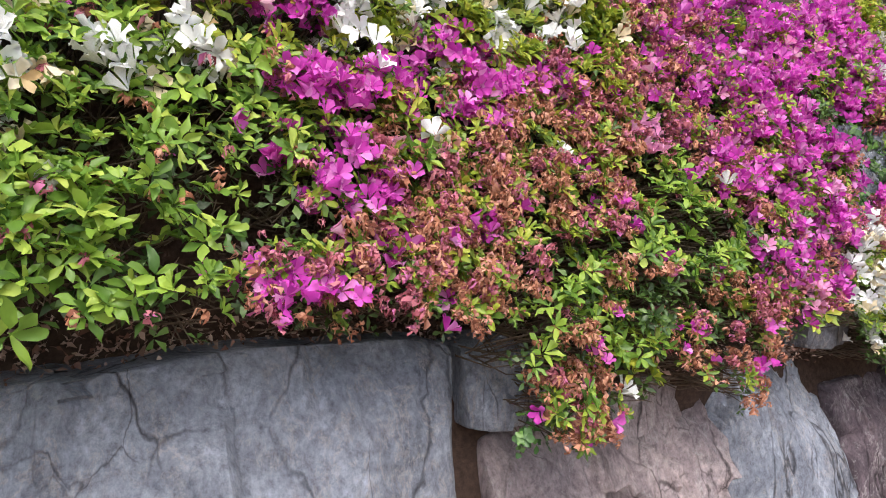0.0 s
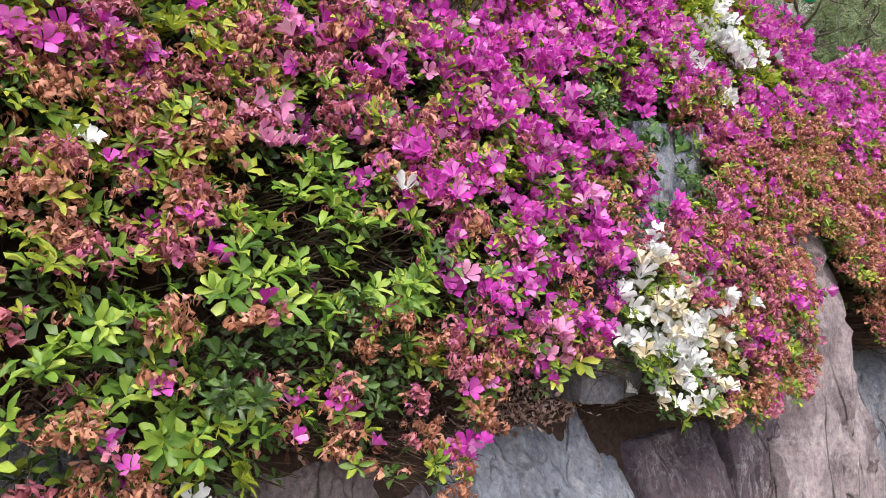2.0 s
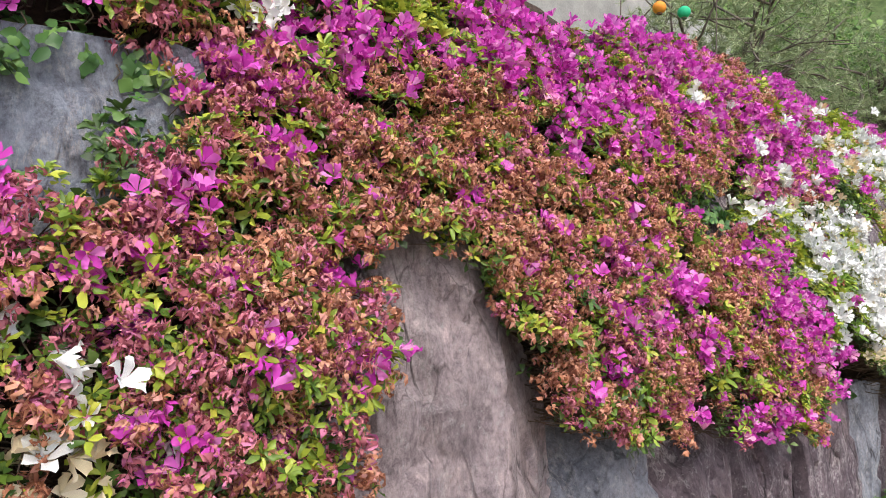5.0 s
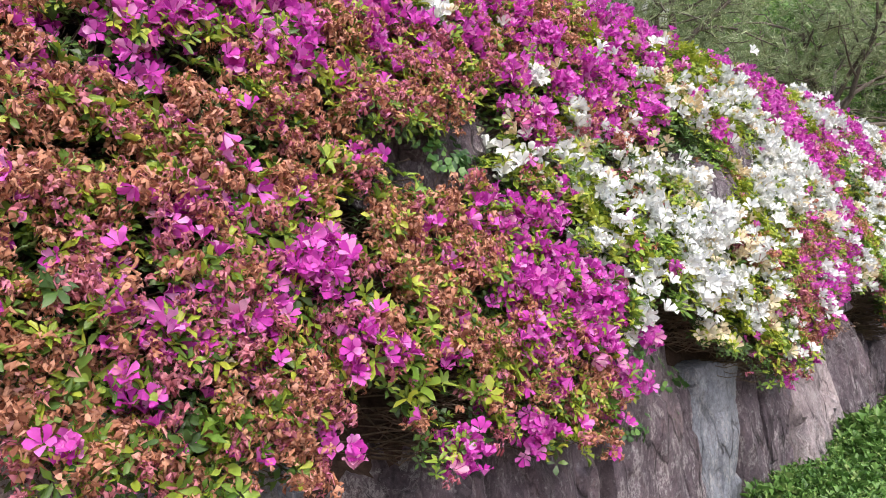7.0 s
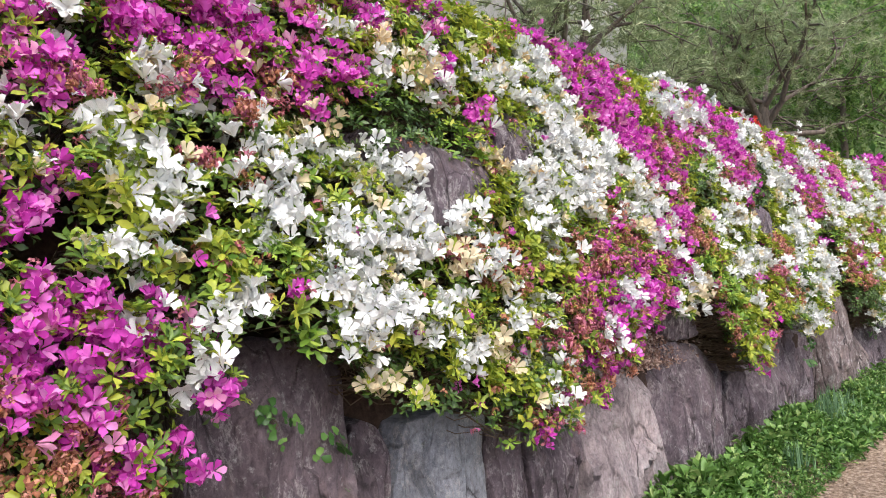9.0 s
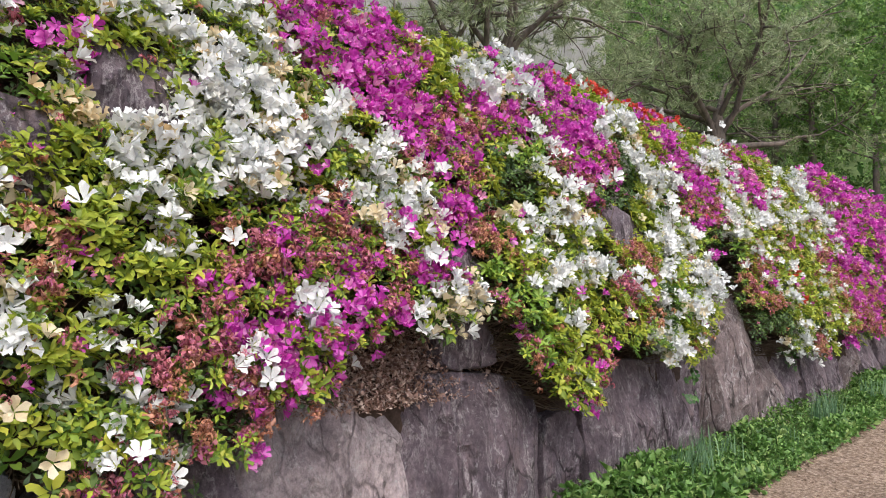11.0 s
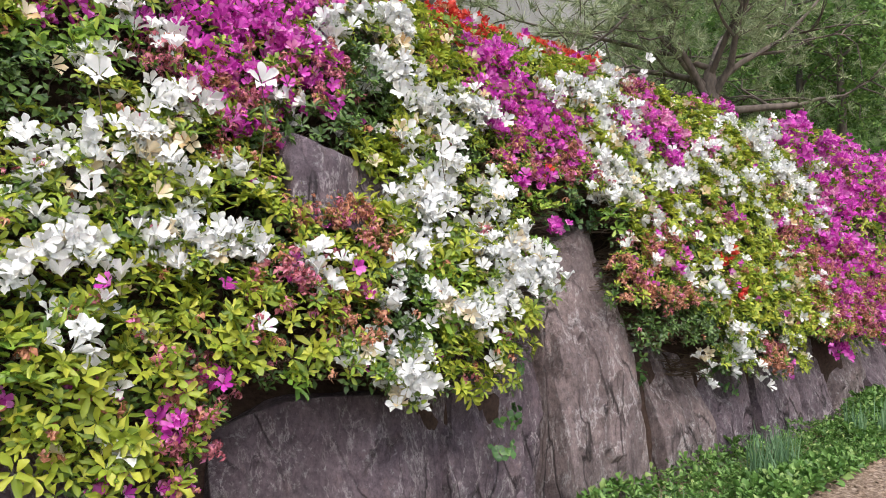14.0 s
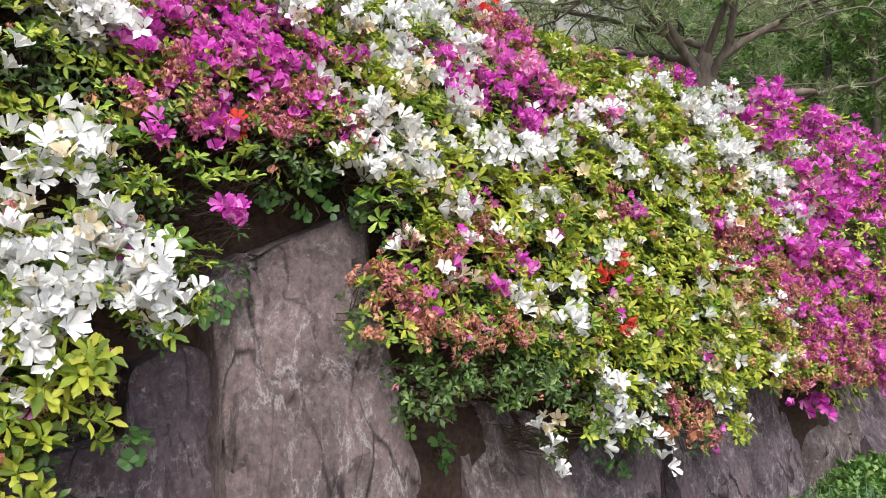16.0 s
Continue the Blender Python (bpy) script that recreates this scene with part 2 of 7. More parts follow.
def scatter(template, places, normals, sizes, spin=None, jitter=0.0):
    """Copies of a template (verts, tris) with z along each normal; returns one joined (verts, tris)."""
    tv, tf = template
    tv, tf = np.asarray(tv), np.asarray(tf)
    n = len(places)
    w = normals / np.linalg.norm(normals, axis=1, keepdims=True)
    ref = np.where(np.abs(w[:, 2:3]) < 0.95, np.array([[0, 0, 1.0]]), np.array([[1.0, 0, 0]]))
    u = np.cross(ref, w)
    u /= np.linalg.norm(u, axis=1, keepdims=True)
    v = np.cross(w, u)
    a = rng.uniform(0, 2 * np.pi, n) if spin is None else spin
    u2 = u * np.cos(a)[:, None] + v * np.sin(a)[:, None]
    v2 = -u * np.sin(a)[:, None] + v * np.cos(a)[:, None]
    rot = np.stack([u2, v2, w], axis=2)
    local = np.repeat(tv[None], n, 0)
    if jitter:
        local = local + rng.normal(0, jitter, local.shape)
    out = np.einsum("nij,nkj->nki", rot, local) * np.asarray(sizes)[:, None, None] + places[:, None, :]
    faces = tf[None] + (np.arange(n) * len(tv))[:, None, None]
    return out.reshape(-1, 3), faces.reshape(-1, tf.shape[1])


def flower_template(width=0.38, tip=1.04, flare=0.50, ruffle=0.16):
    """A five-petalled open funnel of radius 1: each petal narrow at the throat, wavy at the rim, drawn to a tip."""
    V, F = [], []
    for i in range(5):
        a = 2 * math.pi * i / 5
        ca, sa = math.cos(a), math.sin(a)
        wave = ruffle * math.sin(i * 2.6 + 0.8)
        pts = [(0.05, 0, -0.55), (0.36, width * 0.62, -0.04), (0.36, -width * 0.62, -0.04), (0.50, 0, -0.02), (0.70, width, flare * 0.62 - wave), (0.70, -width, flare * 0.62 + wave), (0.76, 0, flare * 0.42), (0.95, width * 0.55, flare * 0.9 + wave), (0.95, -width * 0.55, flare * 0.8), (tip, 0.02, flare * 0.72 - 0.1)]
        o = len(V)
        V += [(x * ca - y * sa, x * sa + y * ca, z) for x, y, z in pts]
        F += [(o + p, o + q, o + r) for p, q, r in ((0, 3, 1), (0, 2, 3), (1, 3, 4), (3, 2, 5), (3, 6, 4), (3, 5, 6), (4, 6, 7), (6, 5, 8), (7, 6, 9), (6, 8, 9))]
    return V, F


def leaf_whorl(count=6, lift=0.45, length=1.0, width=0.36):
    """A rosette of folded, pointed leaves, widest at the middle."""
    V, F = [], []
    for i in range(count):
        a = 2 * math.pi * (i + 0.3 * math.sin(i * 7.1)) / count
        ca, sa = math.cos(a), math.sin(a)
        k = length * (0.70 + 0.42 * ((i * 37) % 10) / 10)
        li = lift * (0.4 + 1.1 * ((i * 53) % 10) / 10)
        pts = [(0.05, 0, 0)] + [(a2 * k, sg * width * w2, li * z2) for a2, w2, z2 in ((0.28, 0.31, 0.42), (0.58, 0.46, 0.72), (0.84, 0.27, 0.76)) for sg in (1, -1)] + [(0.52 * k, 0, li * 0.48), (k, 0, li * 0.70)]
        o = len(V)
        V += [(x * ca - y * sa, x * sa + y * ca, z) for x, y, z in pts]
        F += [(o + p, o + 7, o + q) for p, q in ((0, 1), (1, 3), (3, 5), (5, 8), (8, 6), (6, 4), (4, 2), (2, 0))]
    return V, F


def plain_whorl(count=4):
    V, F = [], []
    for i in range(count):
        a = 2 * math.pi * i / count
        ca, sa = math.cos(a), math.sin(a)
        o = len(V)
        V += [(x * ca - y * sa, x * sa + y * ca, z) for x, y, z in ((0.05, 0, 0), (0.6, 0.22, 0.2), (0.6, -0.22, 0.3), (1.0, 0, 0.2))]
        F += [(o, o + 2, o + 1), (o + 1, o + 2, o + 3)]
    return V, F


def wilted_template():
    """A spent blossom: limp narrow petals that hang, curl and fold together."""
    V, F = [], []
    for i in range(6):
        a = 2 * math.pi * i / 6 + 0.4 * math.sin(i * 3.7)
        ca, sa = math.cos(a), math.sin(a)
        k = 0.8 + 0.5 * ((i * 7) % 6) / 6
        pts = [(0.04, 0, 0.10), (0.26, 0.13, 0.36), (0.30, -0.09, 0.30), (0.54 * k, 0.12, 0.20), (0.50 * k, -0.11, 0.08), (0.66 * k, 0.02, -0.22 * k), (0.50 * k, 0.10, -0.50 * k)]
        o = len(V)
        V += [(x * ca - y * sa, x * sa + y * ca, z) for x, y, z in pts]
        F += [(o, o + 2, o + 1), (o + 1, o + 2, o + 4), (o + 1, o + 4, o + 3), (o + 3, o + 4, o + 5), (o + 4, o + 6, o + 5)]
    return V, F


FLOWER, WHORL, WILTED = flower_template(), leaf_whorl(), wilted_template()
STAR = flower_template(0.37, 1.15, 0.56, 0.15)
INNER = plain_whorl()
IVY = leaf_whorl(3, -0.1, 1.0, 0.9)
WEED = leaf_whorl(4, 0.7, 1.0, 0.42)


def tube(points, radii, sides=5):
    """A bent tapered stick through points; quads."""
    pts = np.asarray(points, float)
    V, F = [], []
    for i, p in enumerate(pts):
        d = pts[min(i + 1, len(pts) - 1)] - pts[max(i - 1, 0)]
        d = d / (np.linalg.norm(d) + 1e-9)
        u = np.cross(d, (0.3, 0.9, 0.2))
        u /= np.linalg.norm(u) + 1e-9
        v = np.cross(d, u)
        for k in range(sides):
            a = 2 * math.pi * k / sides
            V.append(p + radii[i] * (u * math.cos(a) + v * math.sin(a)))
    for i in range(len(pts) - 1):
        for k in range(sides):
            F.append((i * sides + k, i * sides + (k + 1) % sides, (i + 1) * sides + (k + 1) % sides, (i + 1) * sides + k))
    return V, F


def joined(bits):
    V, F, o = [], [], 0
    for v, f in bits:
        V.append(np.asarray(v, float))
        F.append(np.asarray(f, int) + o)
        o += len(v)
    return np.concatenate(V), np.concatenate(F)


# ---- ground, path, bank ----
def bank_depth(x, z):
    """How far back the soil of the bank lies at height z; shelves of soil slope out at two places."""
    steep = float(np.interp(z, (0.0, 0.5, 0.66, 0.74, 1.2, 1.6, 2.0, 2.6, 3.0, 3.2), (0.22, 0.24, 0.28, 0.44, 0.48, 0.48, 0.60, 0.78, 1.05, 1.9)))
    shelf = float(np.interp(z, (0.0, 0.62, 0.98, 1.2), (0.24, 0.20, 0.42, 0.48)))
    w = max(math.exp(-((x - 7.3) / 0.55) ** 4), math.exp(-((x + 1.35) / 0.5) ** 4))
    return steep if z > 1.2 else steep + (shelf - steep) * w


def grid_sheet(xs, ys, height, mat, name, kind="structure", label=""):
    V = [(x, y, height(x, y)) for y in ys for x in xs]
    n = len(xs)
    F = [(j * n + i, j * n + i + 1, (j + 1) * n + i + 1, (j + 1) * n + i) for j in range(len(ys) - 1) for i in range(n - 1)]
    ob = piece(name, V, F, mat)
    return tagged(ob, label, "ground", kind=kind)


def ground_height(x, y):
    if max(abs(x), abs(y)) > 60:
        return -0.05
    rise = float(np.interp(x, (-5.0, 6.0, 8.0, 10.0, 14.0, 20.0), (-0.42, -0.42, -0.35, -0.21, -0.14, -0.02)))
    return rise + 0.012 * noise.noise((x * 1.7, y * 1.7, 0)) + 0.02 * noise.noise((x * 0.4, y * 0.4, 3))


xs = [-3000, -300, -60, -20] + list(np.arange(-10, 32, 0.3)) + [40, 70, 300, 3000]
ys = [-3000, -300, -60, -20, -10, -7, -5] + list(np.arange(-4, 0.7, 0.2))
grid_sheet(xs, ys, ground_height, PATH_DIRT, "ground", label="trodden tan gravel footpath")


def bank_sheet():
    zs = list(np.linspace(-0.8, 3.05, 40))
    cols = list(np.arange(-9, 30, 0.12))
    V, F = [], []
    for z in zs:
        for x in cols:
            b = 0.10 * noise.noise((x * 1.1, z * 1.3, 0.5)) + 0.05 * noise.noise((x * 3.3, z * 3.3, 4))
            V.append((x, bank_depth(x, z) + b, z + 0.05 * noise.noise((x * 2, z * 2, 9))))
    n = len(cols)
    for j in range(len(zs) - 1):
        for i in range(n - 1):
            F.append((j * n + i, j * n + i + 1, (j + 1) * n + i + 1, (j + 1) * n + i))
    tagged(piece("bank", V, F, SOIL), "steep dark soil bank behind the rock wall", "bank", kind="structure")


bank_sheet()


def top_height(x, y):
    base = float(np.interp(y, (1.2, 2.2, 4, 8, 14, 30, 80), (2.95, 3.35, 3.7, 4.5, 5.6, 12.0, 40.0)))
    return base + 0.08 * noise.noise((x * 0.5, y * 0.5, 2)) + 0.03 * noise.noise((x * 2.1, y * 2.1, 5))


grid_sheet([-40, -25] + list(np.arange(-12, 40, 0.6)) + [50, 80], [1.25] + list(np.arange(1.6, 15, 0.5)) + [18, 22, 30, 50, 80], top_height, GRASS_GROUND, "hillside", label="grassy hillside above the bank")


# ---- rocks of the wall ----
def rock(x0, x1, z0, z1, depth, mat, front=0.0, lean=0.0, slant=0.0, rough=1.0, seed=0, label="weathered split boulder in the rock wall", tip=0.5, keen=0.78, peak=0.06, top=(), hard=16):
    """A split boulder: a block with broken faces, rounded edges and cracks."""
    bm = bmesh.new()
    bmesh.ops.create_cube(bm, size=1.0)
    w, h = x1 - x0 - 0.045, z1 - z0
    cuts = int(min(40, max(16, max(w, h) / 0.045)))
    bmesh.ops.subdivide_edges(bm, edges=bm.edges[:], cuts=cuts, use_grid_fill=True)
    s = seed * 7.31
    cut = random.Random(seed)
    planes = []
    for k in range(15):
        d = Vector((cut.uniform(-1, 1), cut.uniform(-1.0, 0.1), cut.uniform(-0.45, 0.8)))
        if k < 5:
            d = Vector((cut.uniform(-0.35, 0.35), -1, cut.uniform(-0.2, 0.5)))
        d.normalize()
        reach = abs(d.x) * w / 2 + abs(d.y) * depth / 2 + abs(d.z) * h / 2
        planes.append((d, reach * cut.uniform(keen, 0.94) if k >= 5 else reach - cut.uniform(0.0, 0.08) - 0.25 * (abs(d.x) * w + abs(d.z) * h)))
    chips = [(cut.uniform(-w / 2, w / 2), cut.uniform(-h / 2, h / 2), cut.uniform(-0.32, 0.32), cut.uniform(-0.22, 0.22), cut.uniform(-0.02, 0.02)) for k in range(int(10 + 16 * w * h))]
    for v in bm.verts:
        p = v.co.copy()
        q = Vector([abs(c) * 2 for c in p])
        r = (q.x ** hard + q.y ** hard + q.z ** hard) ** (1 / hard)
        p = p / r if r > 1e-6 else p
        c = Vector((p.x * w, p.y * depth, p.z * h))
        bend = Vector((noise.noise((c.x * 1.5 + s, c.z * 1.5, 1)), noise.noise((c.x * 1.5 + s, c.z * 1.5, 5)), noise.noise((c.x * 1.5 + s, c.z * 1.5, 9)))) * 0.06
        for d, off in planes:
            over = (c + bend).dot(d) - off
            if over > 0:
                c -= d * over * 0.92
        x, y, z = c
        t = z / h + 0.5
        side = (x / w + 0.5) - tip
        z -= slant * w * side * t + peak * h * abs(side) * t
        if top:
            crest = float(np.interp(x / w + 0.5 + 0.03 * noise.noise((z * 6, s, 2)), [a for a, b in top], [b for a, b in top]))
            z = -h / 2 + (z + h / 2) * (crest - z0) / h
        y += lean * (t - 0.5) * h
        n2 = noise.noise((x * 7.5 + s, y * 7.5, z * 3.0))
        n3 = noise.noise((x * 19 + s, y * 19, z * 8))
        crack = noise.ridged_multi_fractal((x * 2.3 + s, y * 1.5, z * 0.9 + s), 1.0, 2.2, 4, 1.0, 2.0)
        gx, gz = x + 0.05 * n2, (z + 0.05 * n3)
        sx, sz, ta, tb, lift = min(chips, key=lambda k: (k[0] - gx) ** 2 + 0.35 * (k[1] - gz) ** 2)
        tilt = max(-0.05, min(0.05, ta * (x - sx) + tb * (z - sz) + lift))
        facet = noise.cell((x * 5.0 + n2 + s, y * 3, z * 2.2 + n2)) - 0.5
        nv = Vector((p.x * 0.4, -1.0 if p.y < 0 else 1.0, p.z * 0.4)).normalized()
        m = rough * (0.9 * tilt + 0.016 * n2 + 0.012 * n3 + 0.003 * facet - 0.05 * max(0.0, crack - 1.35))
        v.co = Vector((x, y, z)) + nv * m
    bm.normal_update()
    me = bpy.data.meshes.new("boulder")
    bm.to_mesh(me)
    bm.free()
    me.polygons.foreach_set("use_smooth", np.ones(len(me.polygons), dtype=bool))
    me.set_sharp_from_angle(angle=radians(28))
    me.materials.append(mat)
    ob = new("boulder", me)
    ob.location = ((x0 + x1) / 2, front + depth / 2, (z0 + z1) / 2)
    return tagged(ob, label, "boulder", "boulders of the wall")


G_, P_, L_ = STONE_GREY, STONE_PURPLE, STONE_PALE
rock(-7.6, -6.2, -0.7, 0.75, 0.6, STONE_BLUE, 0.0, 0.1, seed=40)
rock(-6.25, -4.75, -0.7, 0.82, 0.6, STONE_BLUE, 0.0, 0.1, seed=41)
rock(-4.80, -3.10, -0.7, 0.87, 0.62, STONE_BLUE, -0.05, 0.10, -0.03, 0.8, 1, "broad blue-grey boulder with a flat split face")
rock(-3.12, -2.70, 0.5, 0.84, 0.35, STONE_BLUE, 0.14, 0.0, 0.1, 1.0, 2, "small grey stone wedged between two boulders")
rock(-3.02, -1.62, -0.7, 0.60, 0.55, L_, -0.04, 0.2, 0.0, 1.2, 3, "low brownish-grey boulder with chipped edges", hard=7)
rock(-1.72, -0.55, -0.7, 0.74, 0.55, STONE_BLUE, -0.03, 0.25, 0.15, 1.0, 4, "rounded dark grey boulder sloping down", 0.35, hard=4, keen=0.9)
rock(-0.62, 0.30, -0.7, 0.42, 0.5, P_, 0.02, 0.1, 0.0, 1.0, 5)
rock(-1.08, -0.66, 0.66, 1.18, 0.40, G_, -0.04, 0.1, 0.0, 1.0, 6, "grey stone set back above the wall")
rock(-0.86, -0.50, 1.05, 1.50, 0.35, G_, 0.10, 0.1, 0.0, 0.8, 7, "grey stone slab among the shrubs")
rock(-0.50, 0.05, 1.28, 1.92, 0.35, STONE_BLUE, 0.12, 0.1, 0.0, 0.9, 8, "upright pale grey slab wrapped by ivy")
rock(0.34, 1.68, -0.7, 1.48, 0.55, L_, -0.10, 0.12, 0.0, 1.2, 61, "tall pointed brownish boulder with long cracks", 0.4, 0.9, 0.0, ((0, 0.85), (0.08, 1.12), (0.17, 1.30), (0.23, 1.45), (0.42, 1.49), (0.60, 1.33), (0.78, 1.0), (1, 0.55)))
rock(0.10, 0.50, -0.7, 0.95, 0.45, P_, 0.0, 0.1, 0.0, 1.0, 10)
rock(1.42, 2.20, -0.7, 0.74, 0.5, G_, 0.0, 0.05, 0.0, 1.0, 11)
rock(2.16, 3.12, -0.7, 0.58, 0.5, P_, 0.0, 0.1, 0.0, 1.0, 12)
rock(3.08, 3.98, -0.7, 0.60, 0.5, P_, 0.02, 0.05, 0.0, 1.0, 13)
rock(3.94, 4.72, -0.7, 1.02, 0.55, P_, -0.02, 0.05, 0.05, 0.7, 14, "tall flat grey-violet slab")
rock(4.70, 4.94, -0.7, 0.62, 0.45, P_, 0.0, 0.0, 0.0, 0.8, 15, "narrow dark stone upright in a joint")
rock(4.92, 5.60, -0.7, 0.60, 0.5, G_, 0.02, 0.0, 0.0, 0.7, 16, "dark grey stone spotted with pale lichen")
rock(5.57, 5.92, -0.7, 0.56, 0.5, P_, 0.0, 0.0, 0.0, 0.8, 17)
rock(5.88, 6.46, -0.7, 0.62, 0.5, P_, 0.0, 0.0, 0.0, 0.8, 18)
rock(6.40, 7.42, -0.7, 0.76, 0.50, L_, -0.06, 0.18, 0.0, 1.0, 19, "pale streaked boulder with a rounded top", hard=6)
rock(7.36, 8.62, -0.7, 0.74, 0.55, P_, -0.03, 0.12, 0.05, 0.8, 20, "broad dark violet boulder with a flat face", 0.4, keen=0.86, hard=9)
rock(8.60, 9.06, -0.7, 0.42, 0.45, P_, 0.04, 0.0, 0.0, 0.8, 21, "low dark stone in a joint of the wall")
rock(9.02, 10.24, -0.7, 0.71, 0.55, P_, 0.0, 0.05, 0.0, 0.8, 22, "broad dark violet boulder with pale veins")
rock(10.22, 11.02, -0.7, 0.76, 0.5, P_, 0.12, 0.0, -0.2, 0.9, 23)
rock(10.86, 11.30, -0.7, 1.10, 0.5, P_, 0.13, 0.0, -0.1, 0.9, 24, "dark stone leaning on the tall pillar")
rock(11.15, 12.02, -0.7, 1.72, 0.50, STONE_RED, -0.07, 0.13, 0.0, 0.9, 25, "tall upright pillar of reddish-brown stone", 0.6, 0.93, 0.0, ((0, 1.40), (0.5, 1.58), (0.82, 1.70), (0.86, 1.60), (0.90, 1.14), (1, 1.04)))
rock(12.02, 12.40, -0.7, 0.72, 0.45, P_, 0.17, 0.0, 0.0, 0.8, 26)
rock(12.36, 13.10, -0.7, 0.78, 0.5, STONE_RED, 0.02, 0.15, 0.1, 0.9, 27, "grey stone with a slanting edge", 0.3)
rock(13.06, 13.9, -0.7, 0.62, 0.5, P_, 0.02, 0.1, 0.0, 0.9, 28)
rock(13.86, 14.66, -0.7, 0.68, 0.5, P_, 0.02, 0.1, 0.0, 0.9, 29)
for i in range(10):
    xa = 14.62 + i * 0.95
    rock(xa, xa + 0.98, -0.7, 0.80 + 0.10 * math.sin(i * 2.3), 0.5, (P_, STONE_RED, P_)[i % 3], 0.03 + 0.06 * math.sin(i * 1.7), 0.1, 0.0, 0.9, 50 + i)
rock(2.55, 3.64, 1.48, 2.06, 0.45, P_, 0.18, 0.1, 0.1, 1.0, 30, "dark stone set back among wilted azaleas")
rock(4.72, 5.72, 1.50, 1.92, 0.45, P_, 0.03, 0.1, 0.1, 1.0, 31, "dark violet ledge stone above white azaleas")
rock(5.74, 6.20, 1.72, 2.22, 0.4, P_, 0.12, 0.1, 0.0, 1.0, 32, "dark upright stone among the azaleas")
rock(7.70, 8.22, 0.74, 1.08, 0.4, P_, 0.08, 0.1, 0.1, 0.9, 33, "rounded violet boulder on the leaf-littered ledge", hard=3, keen=0.9)
rock(7.56, 7.92, 1.05, 1.50, 0.35, P_, 0.0, 0.1, 0.0, 0.9, 34)
rock(9.36, 10.10, 1.48, 1.90, 0.45, P_, 0.02, 0.2, 0.25, 1.0, 35, "dark ridged stone jutting from the bank", 0.3)


# ---- azaleas ----
# share of magenta, pale pink, white, cream, red, wilted pink, wilted brown blossoms; leaf tone; leaf share
MIX = {
    "M": (0.82, 0.03, 0, 0, 0, 0.15, 0, "LEAF", 0.62),
    "P": (0.10, 0.01, 0, 0, 0, 0.62, 0.27, "LEAF", 0.62),
    "B": (0.025, 0.005, 0, 0, 0, 0.22, 0.75, "LEAF", 0.62),
    "W": (0.0, 0.0, 0.88, 0.10, 0, 0.02, 0.0, "LEAF", 0.70),
    "C": (0.0, 0.0, 0.42, 0.54, 0, 0.0, 0.04, "LEAF", 0.60),
    "G": (0.08, 0.0, 0.0, 0, 0, 0.3, 0.58, "FRESH", 0.66),
    "Y": (0.05, 0.0, 0.08, 0.06, 0, 0.26, 0.30, "YELLOW", 1.1),
    "K": (0.1, 0.75, 0, 0, 0, 0.1, 0.05, "LEAF", 0.45),
    "R": (0.1, 0.0, 0, 0, 0.8, 0.1, 0, "LEAF", 0.4),
    # D: shaded parts of the bank, their shade carried by the leaf colour
    "D": (0.0, 0.0, 0.0, 0.1, 0, 0.3, 0.6, "SHADED", 0.7),
}
FLOWER_PER_M2 = {"M": 660, "P": 1500, "B": 1700, "W": 520, "C": 430, "G": 45, "Y": 110, "K": 420, "R": 560, "D": 20}
TONE = {"LEAF": LEAF, "FRESH": LEAF_FRESH, "YELLOW": LEAF_YELLOW, "SHADED": LEAF_SHADED}
BLOOM = (("magenta_blossoms", MAGENTA, 0.033), ("pink_blossoms", PINK, 0.038), ("white_blossoms", WHITE, 0.043), ("cream_blossoms", CREAM, 0.039), ("red_blossoms", RED, 0.032), ("wilted_blossoms", WILT_PINK, 0.028), ("withered_blossoms", WILT_BROWN, 0.029))
WORDS = {"M": "magenta azalea in full bloom", "P": "azalea with fading pink blossoms", "B": "azalea with withered brown blossoms", "W": "white azalea in full bloom", "C": "white azalea with cream fading blossoms", "G": "fresh green azalea with few blossoms", "Y": "yellow-green azalea with sparse blossoms", "K": "pale pink azalea in bloom", "R": "red azalea in bloom", "D": "dark green azalea without blossoms, shade put into its leaf colour"}
TAIL = {"M": " and magenta bloom", "P": " and fading pink bloom", "B": " and withered bloom", "W": " and white bloom", "C": " and cream bloom", "G": " and fresh leaves", "Y": " and yellow-green leaves", "R": " and red bloom", "D": " and leaves darkened for shade", "K": " and pale bloom"}


